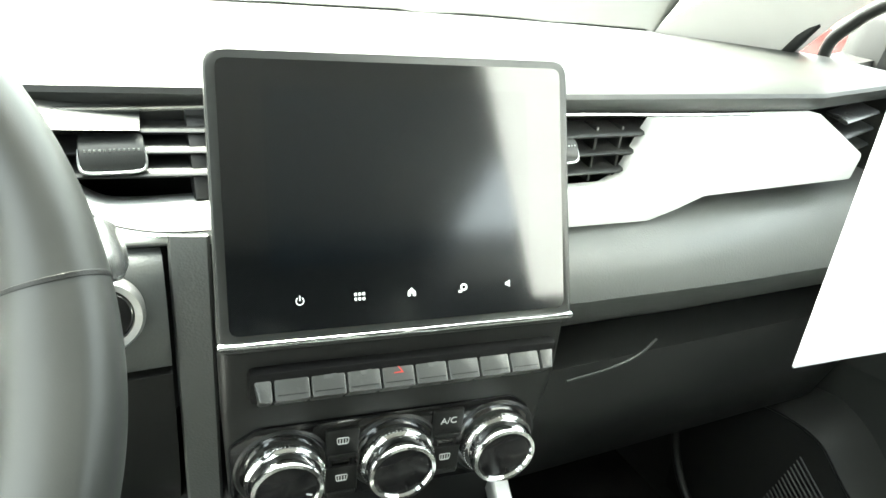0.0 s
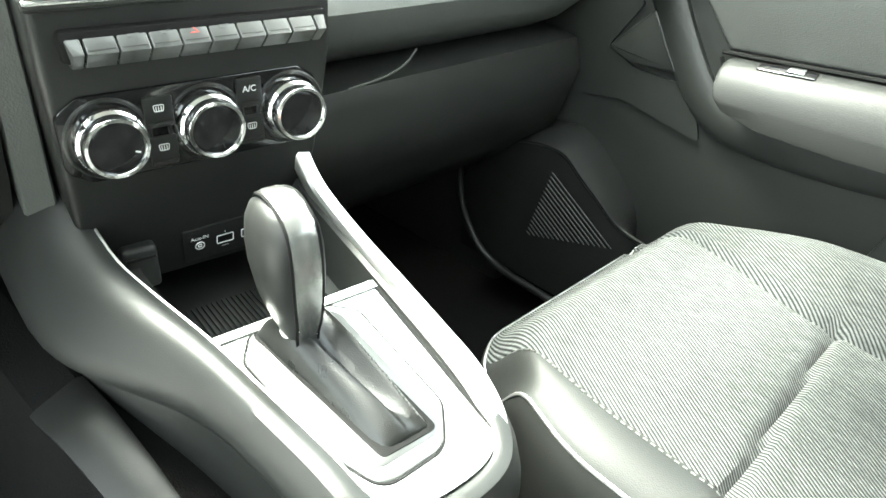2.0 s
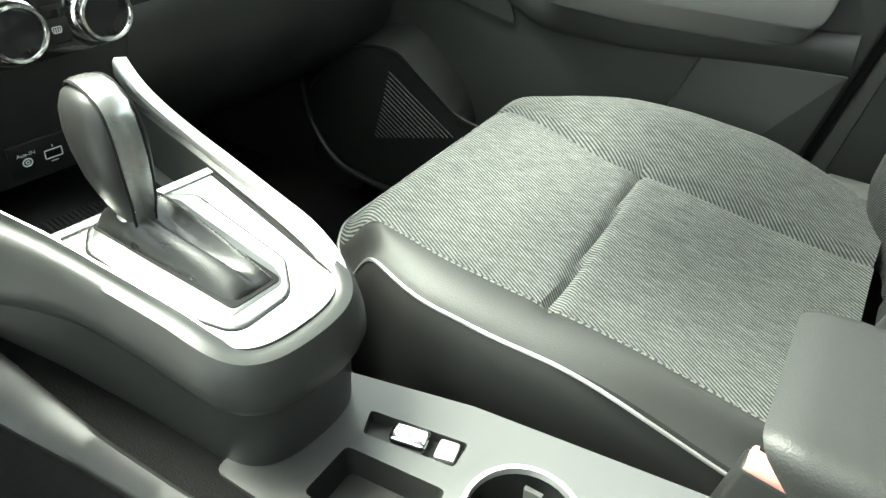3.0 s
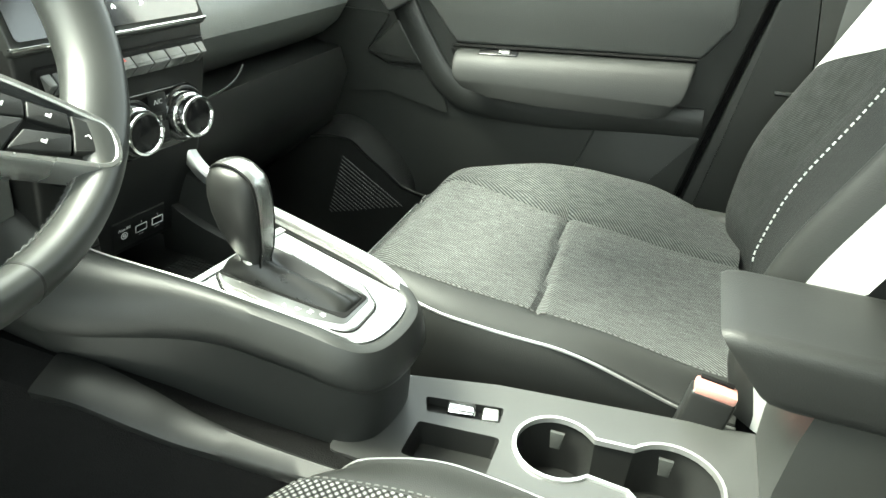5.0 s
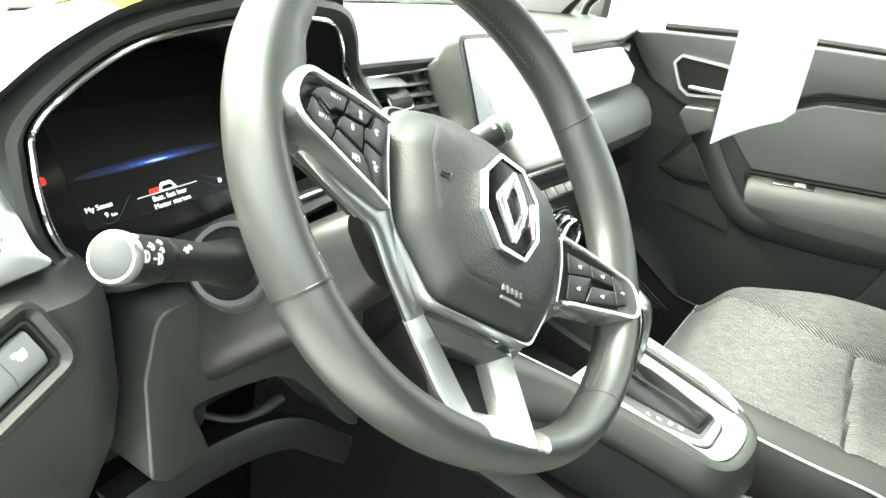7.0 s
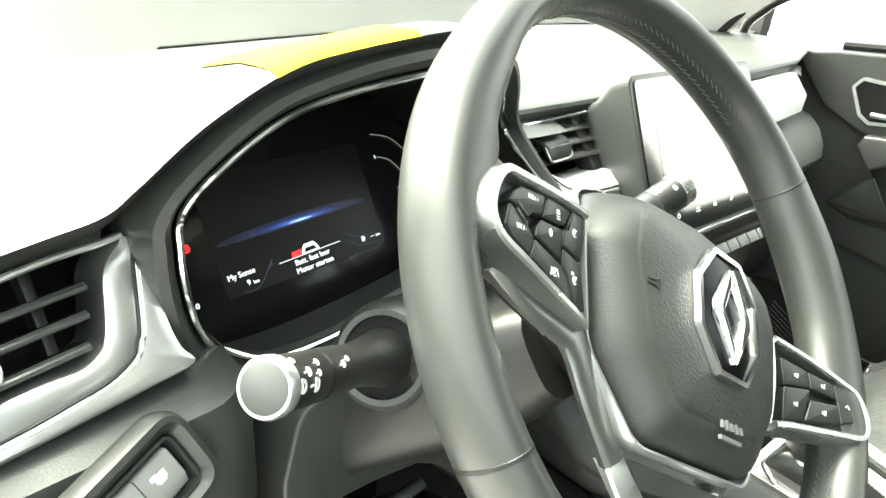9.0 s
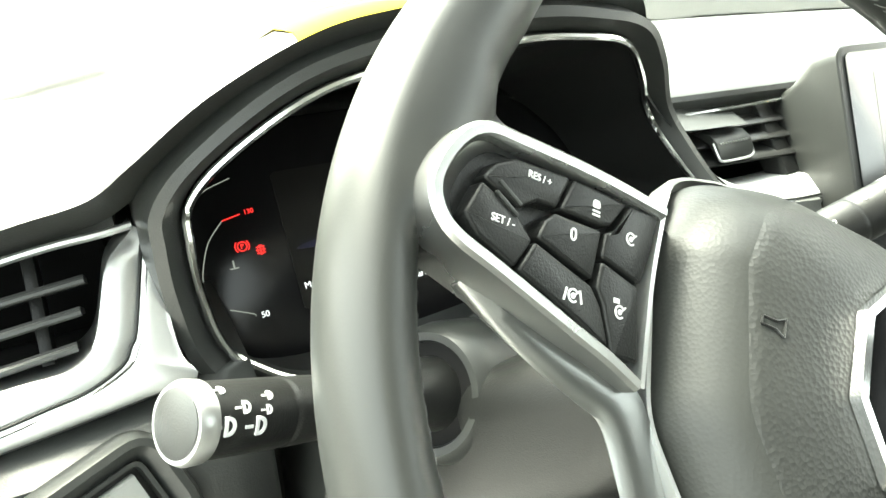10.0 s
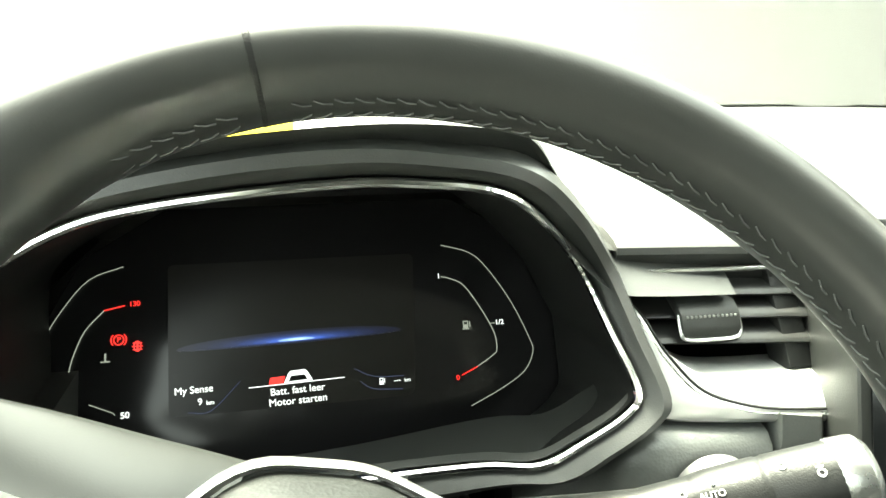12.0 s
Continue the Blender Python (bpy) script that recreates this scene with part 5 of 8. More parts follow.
def on_stalk(M, r, L, h, ang, flip=1):
    """A frame on the skin of a stalk, readable from the driver's place."""
    a = radians(ang)
    x, y, z = V(0, 0, flip), V(flip * math.sin(a), -flip * math.cos(a), 0), V(math.cos(a), math.sin(a), 0)
    m = Matrix((x, y, z)).transposed().to_4x4()
    m.translation = z * r + V(0, 0, L * h)
    return M @ m


def lamp_mark(MM, w, parent, label):
    bm = bmesh.new()
    lathe(bm, [(w, -0.0006), (w, 0.0004), (w * 0.6, 0.0004), (w * 0.6, -0.0006)], MM, 12, cap=False, start=-1.7, sweep=3.4)
    rbox(bm, (w * 0.4, w * 2, 0.0008), MM @ Matrix.Translation((-w * 0.2, 0, 0)), 0)
    rbox(bm, (w * 1.0, w * 0.35, 0.0008), MM @ Matrix.Translation((-w * 1.3, 0, 0)), 0)
    return part("lamp_mark", bm, WHITEP, parent, label)


for h, ang, w in ((0.935, 12, 0.0034), (0.855, 8, 0.0034), (0.89, 37, 0.0024), (0.82, 52, 0.0018), (0.935, 68, 0.0018), (0.66, 35, 0.002), (0.62, 45, 0.0016), (0.83, 30, 0.0018)):
    lamp_mark(on_stalk(ML, 0.0138 if h > 0.6 else 0.0134, LL, h, ang, -1), w, sl, "small white lamp pictogram")
bm = bmesh.new()
lathe(bm, [(0.0265, 0.0), (0.0275, 0.003), (0.0315, 0.0035), (0.035, 0.0), (0.038, -0.012), (0.04, -0.04)], ML @ Matrix.Translation((0, 0, 0.021)), 40, cap=False)
part("boot_ring", bm, DOORP, ls, "grey moulded ring round the stalk root")
# dark disc in place of the shade in the stalk's recess
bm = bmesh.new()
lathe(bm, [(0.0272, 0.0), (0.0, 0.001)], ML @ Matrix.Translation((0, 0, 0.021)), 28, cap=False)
part("boot_shade", bm, DARK, ls, "dark gap round the stalk root")
rs, MR, LR, sl2 = stalk("wiper_stalk", (-0.295, 0.405, 1.0285), (-0.142, 0.372, 1.0835), "black wiper stalk with a bright end", 0.015, 0.0152)
bm = bmesh.new()
lathe(bm, [(0.0149, LR * 0.9), (0.0158, LR * 0.91), (0.0155, LR * 0.97), (0.012, LR * 0.99), (0.0, LR)], MR, 32, cap=False)
part("end_cap", bm, SATIN_DARK, rs, "satin silver end cap")
for h, ang, txt in ((0.6, 124, "AUTO"), (0.61, 141, "1"), (0.61, 157, "2"), (0.47, 117, "o"), (0.53, 112, "o"), (0.53, 145, "o"), (0.78, 103, "o"), (0.86, 126, "o"), (0.61, 106, "o")):
    MM = on_stalk(MR, 0.0152 if h > 0.58 else 0.0138, LR, h, ang)
    if txt == "o":
        bm = bmesh.new()
        w = 0.0018 if h != 0.61 else 0.0009
        lathe(bm, [(w, -0.0008), (w, 0.0004), (w * 0.6, 0.0004), (w * 0.6, -0.0008)], MM, 12, cap=False)
        rbox(bm, (w * 1.6, w * 0.4, 0.0008), MM @ Matrix.Translation((0, w * 1.4, 0)), 0)
        part("wiper_mark", bm, WHITEP, sl2, "small white wiper pictogram")
    else:
        writing("stalk_letters", txt, 0.0039, MM, WHITEP, sl2)

# ---- touchscreen ----
SUP = (KY * 0.377 + V(0, 0, 0.926)).normalized()
MS = frame_of(k(0, 0, 1.0), KX, KX.cross(SUP))
screen = thing("touchscreen", k(0, 0.02, 1.0), "switched-off black landscape touchscreen in a dark frame", "screen")
bm = bmesh.new()
rings = []
outer = rounded([(-0.1185, -0.012), (0.1185, -0.012), (0.1185, 0.1685), (-0.1185, 0.1685)], [0.004, 0.004, 0.012, 0.012], 5)
for h, f in ((-0.09, 0.86), (-0.05, 0.95), (-0.022, 0.992), (-0.006, 1.0), (-0.001, 0.995), (0.0, 0.985)):
    rings.append([MS @ V(p.x * f, 0.078 + (p.y - 0.078) * f - (0.012 if h < -0.04 else 0), h) for p in outer])
loft(bm, rings)
part("frame", bm, DOORP, screen, "matt dark grey screen housing")
bm = bmesh.new()
slab(bm, rounded([(-0.1115, -0.001), (0.1115, -0.001), (0.1115, 0.162), (-0.1115, 0.162)], 0.006), -0.002, 0.0016, MS)
glass = part("glass", bm, GLASS, screen, "glossy black display glass")
bm = bmesh.new()
slab(bm, rounded([(-0.086, 0.038), (0.086, 0.038), (0.086, 0.146), (-0.086, 0.146)], 0.001), 0.0016, 0.0018, MS)
PANEL = material("dark_display_area", (0.002, 0.003, 0.0042), 0.12, 0, 0.1, 8, spread=0.03, spec=0.95)
part("display_area", bm, PANEL, glass, "bluish black display area")


def icon_ring(M, r, w, start=0.0, sweep=2 * math.pi, n=20):
    bm = bmesh.new()
    lathe(bm, [(r, 0), (r, 0.0004), (r - w, 0.0004), (r - w, 0)], M, n, cap=False, start=start, sweep=sweep)
    return bm


IY = 0.0175
M = MS @ Matrix.Translation((-0.0695, IY, 0.0017)) @ Matrix.Scale(0.72, 4)
bm = icon_ring(M, 0.0036, 0.0008, radians(125), radians(290))
rbox(bm, (0.0009, 0.0042, 0.0004), M @ Matrix.Translation((0, 0.0025, 0.0002)), 0)
part("power_icon", bm, ICONW, glass, "lit white power icon")
M = MS @ Matrix.Translation((-0.0325, IY, 0.0017)) @ Matrix.Scale(0.72, 4)
bm = bmesh.new()
for i in range(6):
    rbox(bm, (0.0021, 0.0024, 0.0004), M @ Matrix.Translation(((i % 3 - 1) * 0.0036, (i // 3 - 0.5) * 0.0042, 0.0002)), 0)
part("menu_icon", bm, ICONW, glass, "lit white grid icon")
M = MS @ Matrix.Translation((0.0015, IY, 0.0017)) @ Matrix.Scale(0.72, 4)
bm = bmesh.new()
slab(bm, [(-0.0036, -0.0032), (-0.001, -0.0032), (-0.001, -0.0008), (0.001, -0.0008), (0.001, -0.0032), (0.0036, -0.0032), (0.0036, 0.0008), (0, 0.0042), (-0.0036, 0.0008)], 0, 0.0004, M)
part("home_icon", bm, ICONW, glass, "lit white house icon")
M = MS @ Matrix.Translation((0.0365, IY, 0.0017)) @ Matrix.Scale(0.72, 4)
bm = icon_ring(M @ Matrix.Translation((0.0012, 0.0012, 0)), 0.0034, 0.0016, n=10)
slab(bm, [(-0.0042, -0.0036), (-0.0005, -0.0036), (-0.001, -0.0014), (-0.0036, -0.0014)], 0, 0.0004, M)
part("settings_icon", bm, ICONW, glass, "lit white car and cog icon")
M = MS @ Matrix.Translation((0.0695, IY + 0.001, 0.0017)) @ Matrix.Scale(0.72, 4)
bm = bmesh.new()
slab(bm, [(-0.003, -0.0014), (-0.001, -0.0014), (0.0014, -0.0034), (0.0014, 0.0034), (-0.001, 0.0014), (-0.003, 0.0014)], 0, 0.0004, M)
part("volume_icon", bm, ICONW, glass, "lit white loudspeaker icon")

# ---- lower centre stack ----
stack = thing("centre_stack", k(0, 0.02, 0.73), "black lower centre stack with climate panel", "centre stack")
bm = bmesh.new()
front = [(-0.1185, 0.1185, 0.004, 0.992), (-0.1185, 0.1185, 0.002, 0.985), (-0.1185, 0.118, 0.002, 0.94), (-0.117, 0.114, 0.006, 0.90), (-0.115, 0.107, 0.014, 0.84), (-0.113, 0.099, 0.027, 0.78), (-0.112, 0.096, 0.034, 0.735)]
rows = []
for a, b, d, z in front:
    sec = rounded([(a, d + 0.12), (a, d), (b, d), (b, d + 0.12)], [0, 0.008, 0.008, 0], 4)
    rows.append([k(p.x, p.y, z) for p in sec])
loft(bm, rows)
fascia = part("fascia", bm, HARD, stack, "satin black fascia")
bm = bmesh.new()
rbox(bm, (0.238, 0.008, 0.0042), frame_of(k(0, -0.001, 0.9935), KX, V(0, 0, 1)), 0.0018)
part("chrome_strip", bm, CHROME, stack, "thin chrome strip under the screen")
# row of eight keys between two end caps
bm = bmesh.new()
rbox(bm, (0.212, 0.02, 0.024), frame_of(k(0.004, 0.004, 0.962), KX, V(0, 0, 1)), 0.004)
part("key_bed", bm, DARK, stack)
MK8 = frame_of(k(0.004, -0.006, 0.9625), KX, (KX.cross(V(0, 0, 1) * 0.72 + KY * 0.69)))
KEYTOP = material("key_grey_plastic", (0.065, 0.067, 0.065), 0.3, 0.3, 0.1, 12, 0.2, 1300)
W8 = 0.0228
for i in range(8):
    x = (i - 3.5) * W8
    bm = bmesh.new()
    slab(bm, rounded([(x - W8 / 2 + 0.0006, -0.009), (x + W8 / 2 - 0.0006, -0.009), (x + W8 / 2 - 0.0006, 0.009), (x - W8 / 2 + 0.0006, 0.009)], 0.0012, 2), -0.014, 0.004, MK8, 0.0012)
    key = part("stack_key", bm, KEYTOP, stack, "grey key of the switch row")
    bm = bmesh.new()
    rbox(bm, (W8 * 0.8, 0.0008, 0.0006), MK8 @ Matrix.Translation((x, -0.0055, 0.0041)), 0)
    part("key_ledge", bm, HARD, key)
    if i in (1, 2, 3, 4):
        bm = bmesh.new()
        if i == 3:
            slab(bm, [(x - 0.0036, 0.0), (x + 0.0036, 0.0), (x, 0.0056), (x, 0.0044), (x + 0.0022, 0.0008), (x - 0.0022, 0.0008)], 0.004, 0.0043, MK8)
        else:
            rbox(bm, (0.006 if i == 1 else 0.0045, 0.0026, 0.0005), MK8 @ Matrix.Translation((x, 0.003, 0.0041)), 0)
            rbox(bm, (0.003, 0.002, 0.0005), MK8 @ Matrix.Translation((x + 0.004, 0.005, 0.0041)), 0)
        part("key_mark", bm, MARKRED if i == 3 else STITCH, key, "red warning triangle" if i == 3 else "faint white pictogram")
for sx in (-1, 1):
    bm = bmesh.new()
    x0 = sx * 4 * W8
    slab(bm, rounded([(x0 + sx * 0.0008, -0.009), (x0 + sx * 0.009, -0.009), (x0 + sx * 0.0125, 0.009), (x0 + sx * 0.0008, 0.009)], 0.0015, 2), -0.014, 0.004, MK8, 0.0015)
    part("end_cap", bm, KEYTOP, stack, "grey end cap of the switch row")
# climate panel with its recess
bm = bmesh.new()
MC2 = frame_of(k(-0.003, 0.0045, 0.889), KX, -KY)
slab(bm, rounded([(-0.112, -0.022), (-0.094, -0.034), (0.085, -0.034), (0.104, -0.022), (0.104, 0.024), (0.088, 0.036), (-0.094, 0.036), (-0.112, 0.024)], 0.012, 4), -0.008, 0.003, MC2, 0.002)
part("climate_panel", bm, PIANO, stack, "glossy black climate panel")
for s in (-0.080, -0.002, 0.0745):
    M = frame_of(k(s, 0.004, 0.889), KX, -KY)
    bm = bmesh.new()
    lathe(bm, [(0.0335, -0.003), (0.0335, 0.002), (0.0315, 0.004), (0.0285, 0.002)], M, 40, cap=False)
    part("knob_well", bm, HARD, stack, "black collar round a knob")
    knob = thing("climate_knob", M.translation, "round climate knob with chrome ring and black cap", "knob", "climate knobs")
    bm = bmesh.new()
    prof = [(0.0265, 0.0), (0.0268, 0.004), (0.0262, 0.0125), (0.0245, 0.0142), (0.0236, 0.0146), (0.0236, 0.0158), (0.0246, 0.0163), (0.0245, 0.0235), (0.0235, 0.0252), (0.021, 0.0255), (0.0198, 0.0235)]
    lathe(bm, prof, M, 56, cap=False)
    ring = part("ring", bm, CHROME, knob, "chrome ring")
    bm = bmesh.new()
    for j in range(64):
        a = 2 * math.pi * j / 64
        rbox(bm, (0.0005, 0.0012, 0.0075), M @ Matrix.Translation((0.0266 * math.cos(a), 0.0266 * math.sin(a), 0.0082)) @ Matrix.Rotation(a, 4, "Z"), 0)
    part("knurl", bm, CHROME, ring, "fine ribs round the ring")
    bm = bmesh.new()
    lathe(bm, [(0.0205, 0.01), (0.0202, 0.0232), (0.0185, 0.0242), (0.0, 0.0238)], M, 36, cap=False)
    cap_ = part("cap", bm, METER, knob, "glossy black cap")
    bm = bmesh.new()
    rbox(bm, (0.004, 0.0012, 0.0004), M @ Matrix.Rotation(radians(-20 if s < -0.05 else -75), 4, "Z") @ Matrix.Translation((0.015, 0, 0.0243)), 0)
    part("pointer", bm, WHITEP if s < -0.05 else HARD, cap_, "small pointer mark")
for s, z, what in ((-0.0405, 0.905, "front"), (-0.0405, 0.872, "rear"), (0.036, 0.909, "A/C"), (0.036, 0.876, "recirculation")):
    M = frame_of(k(s, 0.002, z), KX, -KY)
    bm = bmesh.new()
    slab(bm, rounded([(-0.0115, -0.0125), (0.0115, -0.0125), (0.0115, 0.0125), (-0.0115, 0.0125)], 0.002, 2), -0.006, 0.003, M, 0.0012)
    bt = part("climate_button", bm, HARD, stack, "small black climate button")
    bm = bmesh.new()
    rbox(bm, (0.02, 0.004, 0.003), M @ Matrix.Translation((0, -0.0105, 0.003)), 0.001)
    part("button_lip", bm, HARD, bt)
    if what == "A/C":
        writing("button_letters", "A/C", 0.0075, M @ Matrix.Translation((0, 0.003, 0.0031)), WHITEP, bt)
    else:
        bm = bmesh.new()
        for j in (-1, 0, 1):
            rbox(bm, (0.0007, 0.0038, 0.0004), M @ Matrix.Translation((j * 0.002, 0.0025, 0.0032)), 0)
        ribbon(bm, [M @ V(p.x, p.y, 0.0032) for p in rounded([(-0.0042, 0.0056), (0.0042, 0.0056), (0.0034, 0.0005), (-0.0034, 0.0005)], 0.001, 2)], [(-0.0003, -0.0003), (0.0003, -0.0003), (0.0003, 0.0003), (-0.0003, 0.0003)], -KY, closed=True)
        part("button_mark", bm, WHITEP, bt, "white window pictogram")
# sockets
PN = frame_of(k(0.008, 0.0315, 0.757), KX, (-KY + V(0, 0, -0.22)))
bm = bmesh.new()
slab(bm, rounded([(-0.037, -0.021), (0.04, -0.021), (0.04, 0.021), (-0.037, 0.021)], 0.002), -0.006, 0.002, PN, 0.0008)
sock = part("socket_plate", bm, HARD, stack, "black plate with audio and USB sockets")
MJ = PN @ Matrix.Translation((-0.021, 0.0, 0.002))
bm = bmesh.new()
lathe(bm, [(0.0048, 0), (0.0048, 0.0006), (0.0038, 0.0006), (0.0038, 0)], MJ, 20, cap=False)
lathe(bm, [(0.0022, 0), (0.0022, 0.0006), (0.0012, 0.0006), (0.0012, 0)], MJ, 14, cap=False)
part("audio_socket", bm, WHITEP, sock, "round audio socket ring")
writing("socket_letters", "Aux-IN", 0.0058, PN @ Matrix.Translation((-0.021, 0.0092, 0.002)), WHITEP, sock)
for x in (0.004, 0.029):
    MU = PN @ Matrix.Translation((x, 0.001, 0.002))
    bm = bmesh.new()
    ribbon(bm, [MU @ V(p.x, p.y, 0) for p in rounded([(-0.0082, -0.0048), (0.0082, -0.0048), (0.0082, 0.0048), (-0.0082, 0.0048)], 0.001, 2)], [(-0.0004, -0.0005), (0.0004, -0.0005), (0.0004, 0.0006), (-0.0004, 0.0006)], PN.to_3x3() @ V(0, 0, 1), closed=True)
    part("usb_outline", bm, WHITEP, sock, "white outline of a USB socket")
    bm = bmesh.new()
    rbox(bm, (0.014, 0.0075, 0.001), MU, 0.0005)
    part("usb_socket", bm, DARK, sock, "black USB socket")
    bm = bmesh.new()
    rbox(bm, (0.007, 0.0007, 0.0004), MU @ Matrix.Translation((0, -0.009, 0)), 0)
    rbox(bm, (0.0007, 0.0026, 0.0004), MU @ Matrix.Translation((0, 0.0085, 0)), 0)
    part("usb_mark", bm, WHITEP, sock, "small white USB mark")
bm = bmesh.new()
rbox(bm, (0.031, 0.022, 0.044), frame_of(k(-0.0705, 0.026, 0.757), KX, V(0, 0, 1)), 0.005, 3)
cover_ = part("power_socket_cover", bm, DOORP, stack, "dark hinged cover of the power socket")
bm = bmesh.new()
rbox(bm, (0.026, 0.003, 0.003), frame_of(k(-0.0705, 0.0145, 0.769), KX, V(0, 0, 1)), 0.001)
part("cover_lip", bm, HARD, cover_)
# dark grey cheek between the stack and the panel by the column
bm = bmesh.new()
loft(bm, [[k(-0.119, 0.10, z), k(-0.119, d, z), k(-0.121, d - 0.002, z), k(-0.142, d + 0.001, z), k(-0.144, d + 0.004, z), k(-0.144, 0.10, z)] for d, z in ((0.062, 1.046), (0.05, 1.043), (0.045, 1.03), (0.042, 1.0), (0.041, 0.93), (0.048, 0.84), (0.06, 0.77))])
part("cheek", bm, SOFTL, stack, "dark grey upright cheek beside the stack")

# ---- centre console ----
console = thing("centre_console", k(0, -0.2, 0.36), "dark floating centre console with a silver shifter plate", "console")


def plate_z(d):
    return 0.7585 + 0.17 * (d + 0.221)


def left_s(d):
    return interp(-d, [(-0.06, -0.132), (0.0, -0.124), (0.083, -0.104), (0.13, -0.09), (0.175, -0.081), (0.24, -0.067), (0.30, -0.055), (0.322, -0.046), (0.338, -0.026)])[0]


def right_s(d):
    return interp(-d, [(-0.06, 0.112), (0.25, 0.104), (0.28, 0.099), (0.305, 0.088), (0.322, 0.074), (0.338, 0.05)])[0]


def rail_top(d):
    """Height of the shell's edge, eased between the given places."""
    raw = [interp(-d + o, [(-0.1, 0.854), (-0.06, 0.83), (-0.03, 0.812), (0.0, 0.799), (0.04, 0.791), (0.1, 0.782), (0.2, 0.765), (0.28, 0.7505), (0.31, 0.743), (0.338, 0.734)])[0] for o in (-0.02, -0.01, 0.0, 0.01, 0.02)]
    return sum(raw) / 5


# edge line of the shell: down the driver side, round the rear, up the passenger side
EDGE = [(left_s(d), d) for d in (0.15, 0.0, -0.04, -0.083, -0.13, -0.175, -0.21, -0.24, -0.27)] + [(-0.058, -0.296), (-0.047, -0.318), (-0.028, -0.333), (0.0, -0.339), (0.04, -0.338), (0.066, -0.331), (0.084, -0.317), (0.096, -0.294)] + [(right_s(d), d) for d in (-0.26, -0.22, -0.175, -0.13, -0.083, -0.04, 0.0, 0.05)]
edge = smooth_line([(p[0], p[1], 0) for p in EDGE], 4)
for _ in range(8):
    edge = [edge[0]] + [(edge[i - 1] + edge[i] * 2 + edge[i + 1]) / 4 for i in range(1, len(edge) - 1)] + [edge[-1]]


def edge_row(i):
    """Point and inward direction on the edge line."""
    p = edge[i]
    t = (edge[min(i + 1, len(edge) - 1)] - edge[max(i - 1, 0)]).normalized()
    return p, V(-t.y, t.x, 0)


def shell_rows(lo, hi, section):
    rows = []
    for i in range(lo, hi):
        p, inn = edge_row(i)
        z = rail_top(p.y)
        rows.append([k(p.x + inn.x * o, p.y + inn.y * o, z + h if h > -0.5 else -h - 1) for o, h in section(p)])
    return rows


def flare(p):
    """The driver side swells towards the dash."""
    if p.x > 0:
        return 0.0
    t = max(0.0, min(1.0, (p.y + 0.2) / 0.23))
    return t * t * (3 - 2 * t)


def shell_section(p):
    f = flare(p)
    base = [(0.028, -0.016, 0), (0.025, -0.006, 0), (0.0185, -0.0015, 0), (0.0125, -0.001, 0), (0.006, -0.005, 0.12), (0.001, -0.018, 0.42), (-0.003, -0.04, 0.78), (-0.004, -0.055, 0.95), (-0.001, -0.066, 1), (0.006, -0.072, 0.95), (0.04, -0.072, 0)]
    return [(o - 0.044 * f * g, h * (0.74 + 0.36 * f * (g > 0.5))) for o, h, g in base]


bm = bmesh.new()
loft(bm, shell_rows(0, len(edge), shell_section))
part("shell", bm, SHELL, console, "dark grey rounded console shell")
bm = bmesh.new()
loft(bm, shell_rows(0, len(edge), lambda p: [(0.012, -0.044), (0.011 - 0.03 * flare(p), -0.09), (0.0125 - 0.03 * flare(p), -0.13), (0.018 - 0.02 * flare(p), -1.36), (0.05, -1.36), (0.05, -0.044)]))
part("lower_body", bm, SHELL, console, "dark grey lower body set back under the shell")
# silver rail along the passenger side, bright line round the plate
n_edge = len(edge)
bm = bmesh.new()
line = [k(0.088, 0.035, 0.868), k(0.0925, 0.018, 0.838), k(0.0965, 0.0, 0.812), k(0.0975, -0.03, 0.798)] + [k(right_s(d) - 0.012, d, rail_top(d) + 0.0015) for d in (-0.083, -0.13, -0.175, -0.21, -0.24)] + [k(0.0885, -0.265, rail_top(-0.265) + 0.001), k(0.084, -0.285, rail_top(-0.285) - 0.002), k(0.076, -0.303, rail_top(-0.303) - 0.007), k(0.066, -0.316, rail_top(-0.316) - 0.013)]
ribbon(bm, smooth_line(line, 4), [(-0.0085, -0.012), (0.0085, -0.012), (0.0085, -0.002), (0.006, 0.0012), (-0.006, 0.0012), (-0.0085, -0.002)], (0, -0.25, 1))
part("silver_rail", bm, SATIN, console, "satin silver rail")
bm = bmesh.new()
line = []
for i in range(0, 64):
    p, inn = edge_row(i)
    line.append(k(p.x + inn.x * 0.024, p.y + inn.y * 0.024, rail_top(p.y) - 0.0035))
tube(bm, line, 0.0013, 6)
part("edge_line", bm, SATIN, console, "thin bright line along the edge")
# shifter plate
MPL = frame_of(k(0, -0.221, 0.7585), KX, V(0, 0, 1) - KY * 0.17)


def P2(s, d):
    return (s, (d + 0.221) * 1.0143)


outl = [P2(left_s(-0.126) + 0.024, -0.126)]
for i in range(n_edge):
    p, inn = edge_row(i)
    q = p + inn * (0.026 if p.y > -0.27 else 0.019)
    if q.y < -0.13:
        outl.append(P2(min(q.x, 0.079), q.y))
outl.append(P2(0.079, -0.124))
bm = bmesh.new()
slab(bm, outl, -0.02, -0.005, MPL)
plate = part("shifter_plate", bm, PLATE, console, "silver grey shifter plate")
bm = bmesh.new()
ribbon(bm, [MPL @ V(*P2(0.0795 - 0.0006 * i, -0.126 - 0.0155 * i), -0.0045) for i in range(12)], [(-0.0016, -0.002), (0.0016, -0.002), (0.0016, 0.0008), (-0.0016, 0.0008)], MPL.to_3x3() @ V(0, 0, 1))
part("plate_groove", bm, DARK, plate, "dark groove beside the rail")
